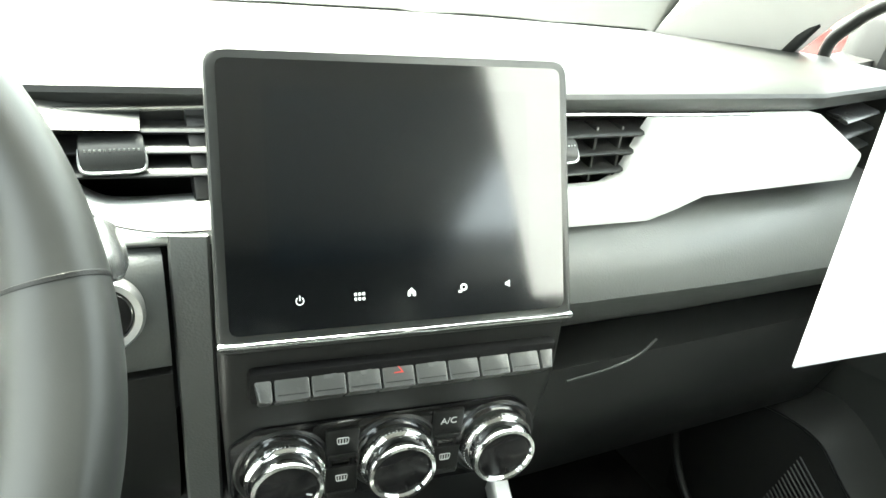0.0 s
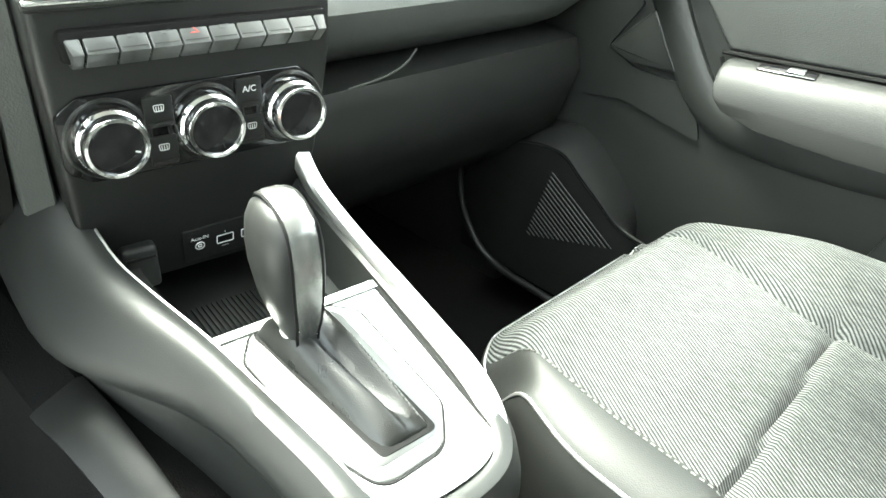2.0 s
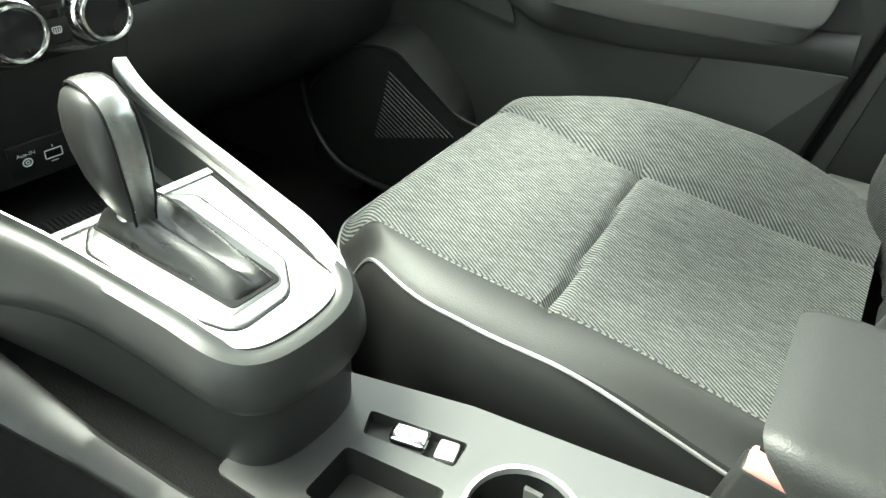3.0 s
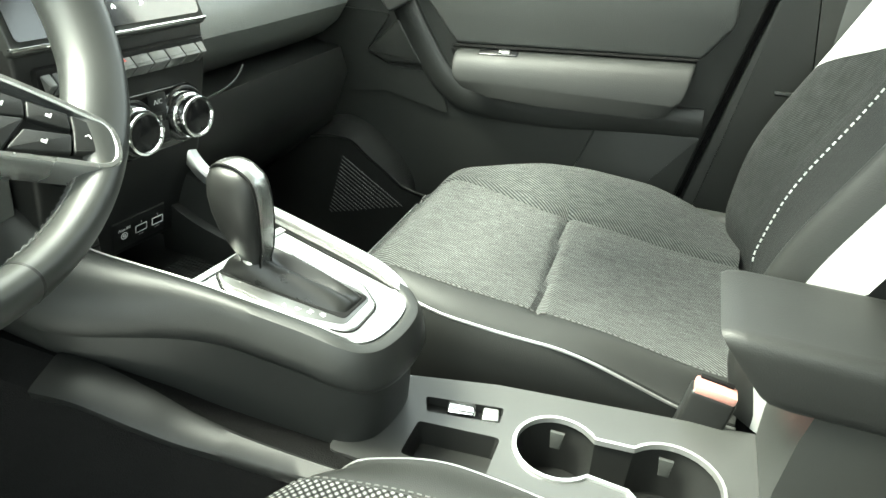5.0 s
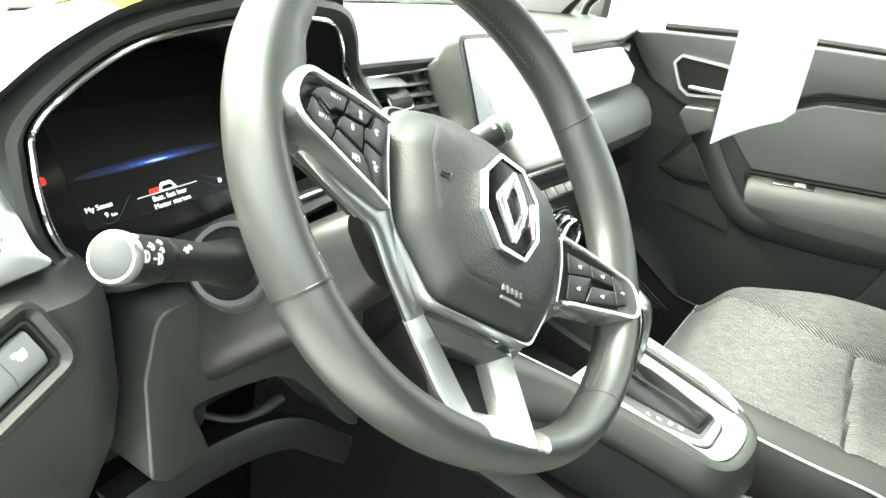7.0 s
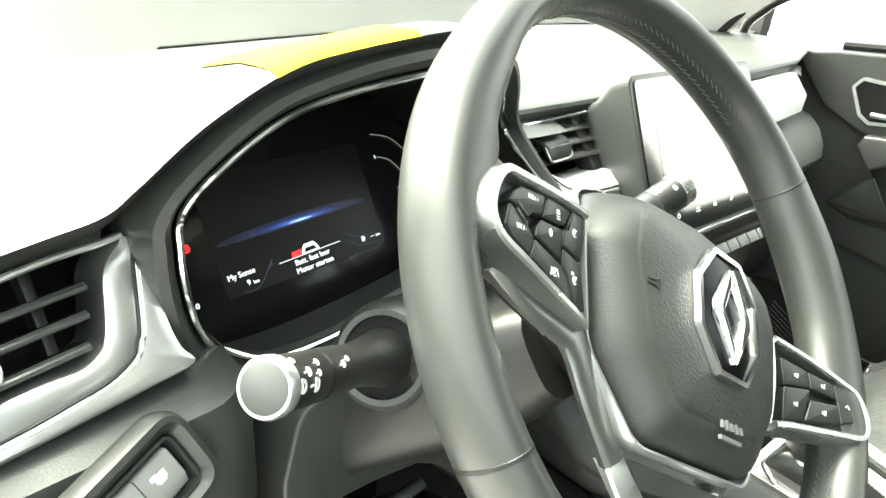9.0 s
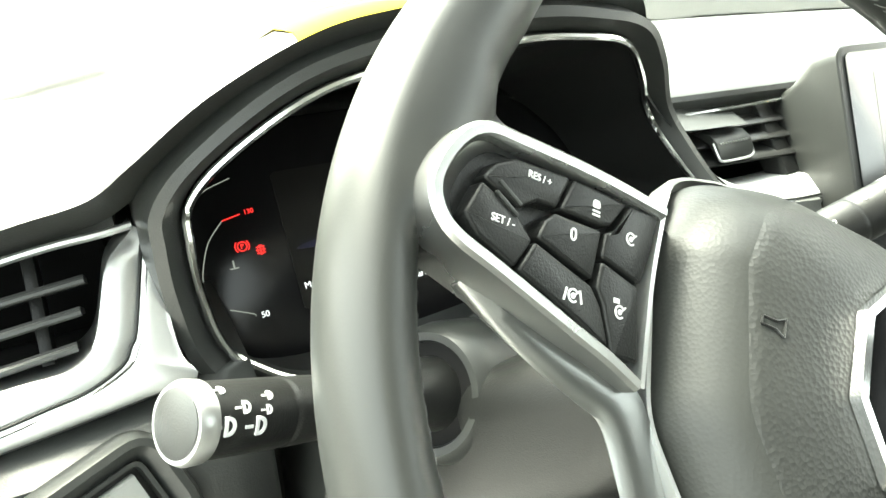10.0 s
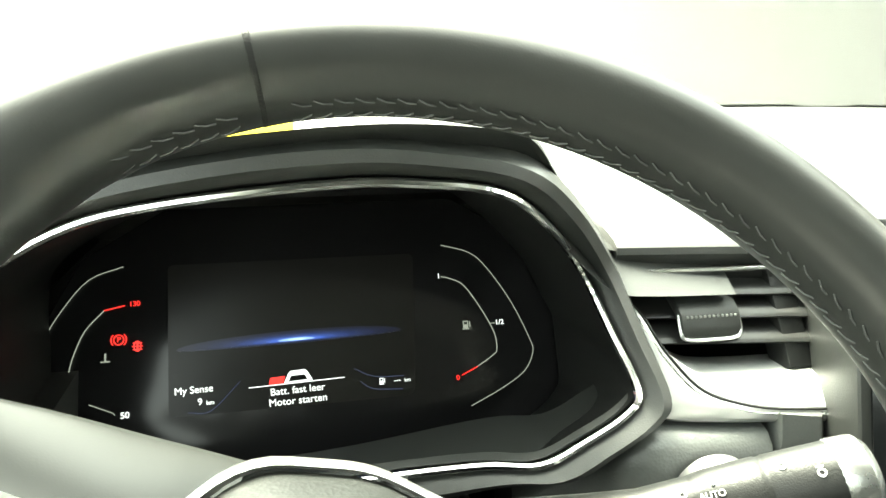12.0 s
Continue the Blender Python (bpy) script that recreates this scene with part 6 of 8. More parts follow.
# silver darkened for the gaiter's shadow, so the letters stand out
BEDM = material("shaded_shifter_bed", (0.12, 0.123, 0.12), 0.32, 0.9, 0.08, 16, 0.06, 1400)
ringl = rounded([P2(-0.054, -0.158), P2(-0.038, -0.135), P2(0.03, -0.135), P2(0.05, -0.15), P2(0.054, -0.26), P2(0.032, -0.292), P2(-0.022, -0.296), P2(-0.043, -0.25)], [0.014, 0.014, 0.014, 0.014, 0.02, 0.022, 0.02, 0.02], 6)
bm = bmesh.new()
slab(bm, ringl, -0.006, -0.0022, MPL, 0.0028, 3)
part("shifter_ring", bm, PLATE, plate, "raised silver island")
bed = rounded([P2(-0.046, -0.152), P2(-0.034, -0.1375), P2(0.024, -0.1375), P2(0.034, -0.15), P2(0.041, -0.262), P2(0.036, -0.281), P2(-0.019, -0.284), P2(-0.039, -0.24)], 0.012, 5)
bm = bmesh.new()
slab(bm, bed, -0.006, -0.0018, MPL, 0.0004)
part("shifter_bed", bm, BEDM, plate, "silver bed under the gaiter")
# shade round the gaiter's foot, drawn as a thin dark slab
foot = rounded([P2(-0.0385, -0.1365), P2(0.0225, -0.1365), P2(0.0365, -0.2775), P2(-0.0115, -0.2785)], 0.006, 4)
bm = bmesh.new()
slab(bm, foot, -0.006, -0.001, MPL, 0.0003)
part("gaiter_shade", bm, DARK, plate, "dark gap round the gaiter foot")
# shading line round the island, laid on as a dark strip
bm = bmesh.new()
ribbon(bm, [MPL @ V(p.x, p.y, -0.0046) for p in ringl], [(-0.0012, -0.002), (0.0012, -0.002), (0.0012, 0.0006), (-0.0012, 0.0006)], MPL.to_3x3() @ V(0, 0, 1), closed=True)
part("island_shade_line", bm, DARK, plate, "dark groove round the island")
for i, ch in enumerate("PRND"):
    writing("gear_letter", ch, 0.0078, MPL @ Matrix.Translation((*P2(-0.0345 + 0.0045 * i, -0.2215 - 0.0125 * i), -0.0015)) @ Matrix.Rotation(radians(-8), 4, "Z"), WHITEP, plate)
# tray under the fascia
bm = bmesh.new()
rows = []
for d in (-0.132, -0.05, 0.03, 0.12):
    rows.append([k(left_s(max(d, -0.13)) + 0.02, d, 0.69), k(left_s(max(d, -0.13)) + 0.02, d, 0.7), k(0.088, d, 0.7), k(0.088, d, 0.69)])
loft(bm, rows)
part("tray_floor", bm, HARD, console, "black tray floor")
MAT = material("ribbed_rubber_mat", (0.012, 0.0125, 0.012), 0.6, 0, 0.15, 20, 0.2, 900)
bm = bmesh.new()
for i in range(34):
    s = -0.09 + i * 0.005
    rbox(bm, (0.0026, 0.12, 0.002), frame_of(k(s, -0.05, 0.7015), KX, V(0, 0, 1)), 0)
part("tray_mat", bm, MAT, console, "ribbed rubber mat in the tray", kind="stuff")
bm = bmesh.new()
loft(bm, [[k(s, -0.126, z) for z in (0.69, plate_z(-0.126) - 0.003)] + [k(s, -0.134, z) for z in (plate_z(-0.134) - 0.003, 0.69)] for s in (-0.075, 0.08)])
part("tray_wall", bm, PLATE, console, "silver front wall of the plate")

# gear lever
lever = thing("gear_lever", k(-0.013, -0.19, 0.75), "automatic gear lever with leather grip and silver spine", "gear lever")
prof = [(0.782, -0.168, 0.0115, 0.0125), (0.79, -0.166, 0.0135, 0.015), (0.803, -0.163, 0.0185, 0.0215), (0.82, -0.158, 0.0225, 0.0275), (0.838, -0.1545, 0.0242, 0.0312), (0.855, -0.152, 0.0242, 0.0325), (0.87, -0.1505, 0.0222, 0.031), (0.88, -0.15, 0.0185, 0.0265), (0.886, -0.15, 0.0125, 0.0175), (0.8885, -0.15, 0.004, 0.006)]
bm = bmesh.new()
rows = []
for z, d, a, b in prof:
    rows.append([k(-0.0132 + a * math.copysign(abs(math.cos(t)) ** 0.8, math.cos(t)), d + b * math.copysign(abs(math.sin(t)) ** 0.8, math.sin(t)), z) for t in [2 * math.pi * i / 24 for i in range(24)]])
loft(bm, rows)
part("grip", bm, GRIPSKIN, lever, "smooth dark leather grip")
bm = bmesh.new()
line = [k(-0.0132, d - b - 0.0008, z) for z, d, a, b in prof[:-2]] + [k(-0.0132, -0.164, 0.8885), k(-0.0132, -0.15, 0.891), k(-0.0132, -0.135, 0.888), k(-0.0132, -0.1245, 0.88)]
ups = []
for i, p in enumerate(line):
    c = k(-0.0132, -0.152, 0.85)
    ups.append((p - c).normalized())
wid = [0.0075, 0.008, 0.009, 0.010, 0.0105, 0.0105, 0.0105, 0.0105, 0.0105, 0.0105, 0.0095, 0.007]
rings = []
for i, p in enumerate(line):
    w = wid[i]
    rings.append([p - KX * w - ups[i] * 0.004, p - KX * w + ups[i] * 0.0006, p - KX * w * 0.6 + ups[i] * 0.0018, p + KX * w * 0.6 + ups[i] * 0.0018, p + KX * w + ups[i] * 0.0006, p + KX * w - ups[i] * 0.004])
loft(bm, rings)
spine = part("spine", bm, SATIN_DARK, lever, "satin silver spine")
for sx in (-1, 1):
    bm = bmesh.new()
    tube(bm, smooth_line([p + KX * sx * (wid[i] + 0.0009) - ups[i] * 0.0004 for i, p in enumerate(line)], 3), 0.0013, 6)
    part("spine_groove", bm, DARK, spine, "dark seam beside the spine")
bm = bmesh.new()
lathe(bm, [(0.0105, 0.0), (0.0128, 0.002), (0.0138, 0.011), (0.0125, 0.014), (0.010, 0.016)], frame_of(k(-0.0132, -0.1678, 0.776), KX, V(0, 0, 1) + KY * 0.15), 28)
part("collar", bm, SATIN, lever, "satin silver collar under the grip")
bm = bmesh.new()
rows = []
for d, bulge, valley, ridge in ((-0.137, 0.001, 0.001, 0.001), (-0.1395, 0.009, 0.009, 0.009), (-0.144, 0.018, 0.017, 0.017), (-0.152, 0.0235, 0.022, 0.022), (-0.162, 0.0255, 0.023, 0.0235), (-0.172, 0.0255, 0.0195, 0.024), (-0.182, 0.0248, 0.015, 0.0238), (-0.195, 0.0235, 0.0115, 0.0225), (-0.212, 0.0215, 0.0092, 0.0200), (-0.23, 0.0188, 0.0075, 0.0170), (-0.246, 0.0160, 0.0068, 0.0138), (-0.26, 0.0128, 0.0082, 0.0105), (-0.2695, 0.0095, 0.007, 0.0075), (-0.2735, 0.006, 0.005, 0.0045), (-0.275, 0.001, 0.001, 0.001)):
    f = (-0.139 - d) / 0.136
    sl_, sr_ = -0.036 + 0.026 * f, 0.021 + 0.0135 * f
    crest = 0.13 + 0.36 * max(0.0, f) ** 0.8
    dip = (crest * 1.1 + 0.8 * 0.9) / 2
    row = []
    for u, h in ((0.0, 0.0), (crest * 0.1, bulge * 0.3), (crest * 0.4, bulge * 0.7), (crest * 0.72, bulge * 0.94), (crest, bulge), (crest + 0.05, bulge * 0.95), (crest * 0.45 + dip * 0.55, (bulge + valley) * 0.49), (dip, valley), (dip * 0.5 + 0.4, valley * 0.75 + ridge * 0.25), (0.79, ridge * 0.93), (0.83, ridge), (0.85, ridge * 1.02), (0.875, ridge * 0.97), (0.92, ridge * 0.6), (0.97, ridge * 0.2), (1.0, 0.0)):
        s_ = sl_ + (sr_ - sl_) * u
        r = math.hypot(s_ + 0.0132, (d + 0.167) * 0.9)
        up = max(0.0, 1 - max(0.0, r - 0.010) / 0.014) ** 1.5
        fold = 0.0011 * math.sin(70 * u + 240 * d) * up * (1 - up) * 4 + 0.0004 * math.sin(23 * u + 190 * d)
        row.append(k(s_, d, plate_z(d) - 0.005 + h + (0.028 - h) * up + (fold if 0 < u < 1 else 0)))
    rows.append(row + [k(sr_, d, plate_z(d) - 0.008), k(sl_, d, plate_z(d) - 0.008)])
loft(bm, rows)
part("gaiter", bm, GAITER, lever, "folded dark leather gaiter", sharp=60)
bm = bmesh.new()
for i in range(20):
    f0, f1 = i / 20, (i + 0.6) / 20
    ends = []
    for f in (f0, f1):
        d = -0.19 - 0.077 * f
        g = (-0.139 - d) / 0.136
        s_ = -0.036 + 0.026 * g + (0.057 - 0.0125 * g) * 0.845
        h = interp(-d, [(0.182, 0.0238), (0.195, 0.0225), (0.212, 0.02), (0.23, 0.017), (0.246, 0.0138), (0.26, 0.0105), (0.2695, 0.0075)])[0]
        ends.append(k(s_, d, plate_z(d) - 0.0042 + h * 1.01))
    tube(bm, ends, 0.0006, 5)
part("gaiter_stitching", bm, STITCH, lever, "row of grey stitches", kind="stuff")

# ---- tunnel with cup holders ----
tunnel = thing("tunnel_console", (0.04, -0.15, 0.33), "grey tunnel console with cup holders and parking brake switch", "console")


def holed_plate(bm, outer, holes, z0, z1):
    """A flat plate with openings."""
    edges = []
    tops = []
    for loop in [outer] + holes:
        vs = [bm.verts.new((p[0], p[1], z1)) for p in loop]
        tops.append(vs)
        edges += [bm.edges.new((vs[i], vs[(i + 1) % len(vs)])) for i in range(len(vs))]
    bmesh.ops.triangle_fill(bm, use_beauty=True, use_dissolve=False, edges=edges)
    for vs in tops:
        low = [bm.verts.new((v.co.x, v.co.y, z0)) for v in vs]
        for i in range(len(vs)):
            j = (i + 1) % len(vs)
            face(bm, (vs[i], vs[j], low[j], low[i]))


def arc(cx, cy, r, a0, a1, n=14):
    return [(cx + r * math.cos(radians(a0 + (a1 - a0) * i / n)), cy + r * math.sin(radians(a0 + (a1 - a0) * i / n))) for i in range(n + 1)]


TZ = 0.614
C1, C2 = (0.028, -0.107, 0.047), (0.028, -0.228, 0.053)
cups = arc(*C1, -52, 232, 24) + arc(*C2, 128, 412, 24)
epb = [p for p in rounded([(0.05, 0.054), (0.067, -0.037), (0.04, -0.039), (0.026, 0.044)], 0.004, 3)]
bin_ = [p for p in rounded([(0.008, 0.047), (0.018, -0.046), (-0.048, -0.046), (-0.046, 0.047)], 0.006, 3)]
bm = bmesh.new()
holed_plate(bm, [tuple(p) for p in rounded([(0.07, 0.12), (0.105, -0.02), (0.128, -0.2), (0.145, -0.34), (-0.07, -0.34), (-0.07, 0.12)], 0.01)], [cups, [tuple(p) for p in epb], [tuple(p) for p in bin_]], TZ - 0.012, TZ)
part("top_plate", bm, TPLATE, tunnel, "grey silver tunnel plate")
bm = bmesh.new()
loft(bm, [[V(-0.075, y, 0.33), V(-0.07, y, TZ - 0.01), V(-0.066, y, TZ - 0.01), V(-0.066, y, 0.33)] for y in (0.2, -0.6)])
loft(bm, [[V(x + 0.012, y, 0.33), V(x, y, TZ - 0.004), V(x - 0.004, y, TZ - 0.004), V(x - 0.004, y, 0.33)] for x, y in ((0.065, 0.2), (0.07, 0.12), (0.105, -0.02), (0.128, -0.2), (0.145, -0.34), (0.15, -0.6))])
part("sides", bm, DOORP, tunnel, "dark tunnel sides")
bm = bmesh.new()
rows = []
carpet = []
for x, y, z, w in [(p.x, p.y, p.z, interp(p.y, [(-0.2, 0.006), (0.05, 0.008), (0.2, 0.012), (0.3, 0.02), (0.42, 0.024)])[0]) for p in smooth_line([(-0.142, 0.41, 0.682), (-0.136, 0.36, 0.678), (-0.129, 0.30, 0.66), (-0.122, 0.25, 0.642), (-0.115, 0.17, 0.63), (-0.107, 0.08, 0.622), (-0.095, -0.04, 0.612), (-0.085, -0.2, 0.6)], 5)]:
    rows.append([V(x + w, y, z - 0.012), V(x + w, y, z), V(x + w * 0.7, y, z + 0.001), V(x - w * 0.8, y, z - w * 0.6), V(x - w, y, z - w * 0.6 - 0.004), V(x - w * 0.9, y, z - w * 0.6 - 0.014)])
    carpet.append([V(x + 0.06, y, z - 0.02), V(x + w * 0.8, y, z - 0.004), V(x - w * 0.8, y, z - w * 0.6 - 0.006), V(x - w - 0.004, y, z - 0.06), V(x - 0.04, y, z - 0.15), V(x - 0.05, y, 0.33), V(x + 0.06, y, 0.33)])
loft(bm, rows)
part("side_strip", bm, HARD, tunnel, "dark grey rolled edge strip")
bm = bmesh.new()
loft(bm, [[V(p.x - 0.02, 0.7, p.z + 0.03 if p.z > 0.4 else p.z) for p in carpet[0]]] + carpet)
part("side_carpet", bm, CARPET, tunnel, "black carpet below the strip")


def well(name, loop, depth, label, taper=0.9):
    cx = sum(p[0] for p in loop) / len(loop)
    cy = sum(p[1] for p in loop) / len(loop)
    bm = bmesh.new()
    loft(bm, [[V(p[0], p[1], TZ - 0.001) for p in loop], [V(cx + (p[0] - cx) * taper, cy + (p[1] - cy) * taper, TZ - depth) for p in loop]], cap=False)
    vs = [bm.verts.new((cx + (p[0] - cx) * taper, cy + (p[1] - cy) * taper, TZ - depth)) for p in loop]
    face(bm, vs)
    return part(name, bm, HARD, tunnel, label)


well("cup_well", cups, 0.07, "black double cup well", 0.92)
well("bin", [tuple(p) for p in bin_], 0.03, "shallow dark bin")
well("brake_recess", [tuple(p) for p in epb], 0.012, "dark recess of the parking brake switch", 0.98)
bm = bmesh.new()
ribbon(bm, [V(p[0], p[1], TZ) for p in cups], [(-0.003, -0.003), (0.003, -0.003), (0.002, 0.003), (-0.002, 0.003)], (0, 0, 1), closed=True)
part("cup_rim", bm, SATIN, tunnel, "bright rim round the cup wells")
for x, y, r in ((C1[0] + 0.034, C1[1] + 0.005, 20), (C2[0] + 0.04, C2[1] + 0.006, 10)):
    bm = bmesh.new()
    slab(bm, [(-0.008, 0.0), (0.008, 0.0), (0.0055, -0.02), (-0.0055, -0.02)], -0.002, 0.003, frame_of((x, y, TZ - 0.008), (0, -1, 0), (-1, 0, 0.2)), 0.001)
    part("cup_clip", bm, DOORP, tunnel, "small grey cup clip")
bm = bmesh.new()
rbox(bm, (0.02, 0.034, 0.012), Matrix.Translation((0.0465, 0.009, TZ - 0.003)) @ Matrix.Rotation(radians(12), 4, "Z"), 0.004, 3)
part("brake_switch", bm, CHROME, tunnel, "chrome parking brake lever")
bm = bmesh.new()
rbox(bm, (0.021, 0.019, 0.01), Matrix.Translation((0.052, -0.025, TZ - 0.005)) @ Matrix.Rotation(radians(12), 4, "Z"), 0.003, 2)
part("hold_button", bm, SATIN, tunnel, "silver hold button")

# armrest box
arm = thing("armrest_box", (0.05, -0.38, 0.6), "dark leatherette centre armrest on a plastic support", "armrest")
bm = bmesh.new()
rows = []
for y, f in ((-0.228, 0.86), (-0.234, 0.95), (-0.25, 1.0), (-0.4, 1.0), (-0.56, 1.0)):
    rows.append([V(0.07 + p.x * (0.6 + 0.4 * f), y - (0.038 - p.y) * (0.75 if y > -0.3 else 0.0), 0.783 + p.y * f + (0.006 if y < -0.5 else 0)) for p in rounded([(-0.07, -0.032), (0.07, -0.032), (0.07, 0.038), (-0.07, 0.038)], 0.016, 4)])
loft(bm, rows)
part("pad", bm, LEATHERETTE, arm, "smooth dark armrest pad")
bm = bmesh.new()
loft(bm, [[V(0.07 - w, y0, z), V(0.07 + w, y0, z), V(0.07 + w, -0.58, z), V(0.07 - w, -0.58, z)] for y0, z, w in ((-0.315, 0.6, 0.07), (-0.312, 0.66, 0.066), (-0.318, 0.72, 0.06), (-0.325, 0.754, 0.056))])
part("support", bm, DOORP, arm, "dark plastic support")
# buckle
buckle = thing("belt_buckle", (0.165, -0.255, 0.56), "black seat belt buckle with a pale pink release", "belt buckle")
bm = bmesh.new()
rbox(bm, (0.026, 0.052, 0.085), Matrix.Translation((0.146, -0.254, 0.612)) @ Matrix.Rotation(radians(8), 4, "X"), 0.005, 3)
body = part("body", bm, HARD, buckle, "black buckle body")
bm = bmesh.new()
rbox(bm, (0.022, 0.047, 0.012), Matrix.Translation((0.144, -0.2605, 0.6575)) @ Matrix.Rotation(radians(8), 4, "X"), 0.003, 2)
part("release", bm, REDP, body, "pale pink release button")
bm = bmesh.new()
rbox(bm, (0.006, 0.038, 0.004), Matrix.Translation((0.152, -0.261, 0.6655)) @ Matrix.Rotation(radians(8), 4, "X"), 0.001)
part("slot", bm, DARK, body)
tube_bm = bmesh.new()
loft(tube_bm, [[V(0.136, -0.27, z), V(0.156, -0.27, z), V(0.156, -0.24, z), V(0.136, -0.24, z)] for z in (0.33, 0.57)])
part("stem", tube_bm, HARD, buckle)

# ---- front seats ----
def bell(x, c, w):
    return math.exp(-((x - c) / w) ** 2)


def sstep(x, a, b):
    t = max(0.0, min(1.0, (x - a) / (b - a)))
    return t * t * (3 - 2 * t)


def cushion_height(x, y):
    """Top of the cushion of the passenger seat."""
    z = 0.65 + 0.018 * sstep(y, -0.2, 0.16)
    env = sstep(y, 0.245, 0.03) * sstep(y, -0.33, -0.12)
    z += 0.05 * sstep(x, 0.52, 0.62) * env * (1 - 0.25 * sstep(y, -0.05, 0.1)) - 0.045 * sstep(x, 0.635, 0.70)
    z += 0.005 * sstep(x, 0.27, 0.2) * env
    z -= (0.010 + 0.036 * sstep(y, -0.06, -0.29)) * sstep(x, 0.21, 0.155) ** 1.5
    z -= 0.012 * sstep(x, 0.27, 0.2) * sstep(y, -0.1, -0.28)
    z -= 0.066 * sstep(y, 0.15, 0.245) ** 2.2
    z -= 0.03 * bell(x, 0.39, 0.18) * sstep(y, -0.05, -0.3)
    z -= 0.009 * bell(y, -0.025 + (x - 0.39) * 0.06, 0.006) * sstep(x, 0.195, 0.22) * sstep(x, 0.56, 0.53)
    z -= 0.010 * bell(x, 0.533, 0.007)
    return z


def sheet(bm, x0, x1, y0, y1, nx, ny, edge=lambda x, y: (x, y), drop=0.0):
    rows = []
    for j in range(ny + 1):
        row = []
        for i in range(nx + 1):
            x, y = x0 + (x1 - x0) * i / nx, y0 + (y1 - y0) * j / ny
            X, Y = edge(x, y)
            row.append(V(X, Y, cushion_height(x, y) - drop))
        rows.append(row)
    loft(bm, rows, closed=False)


def front_bow(x, y):
    """Rounds the front corners, bows the front edge and leads the bolster seam to the outer corner."""
    f = sstep(y, 0.05, 0.245)
    out = 0.03 * f * sstep(x, 0.18, 0.3) * sstep(x, 0.69, 0.58)
    X = x + 0.03 * sstep(y, 0.02, -0.28) * sstep(x, 0.236, 0.155) + 0.055 * sstep(y, 0.0, 0.2) * bell(x, 0.533, 0.07)
    X += f * 0.04 * sstep(x, 0.30, 0.155) - f * 0.07 * sstep(x, 0.58, 0.7)
    return X, y + out - 0.035 * f * (sstep(x, 0.24, 0.155) ** 2) - 0.05 * f * sstep(x, 0.6, 0.7) ** 2


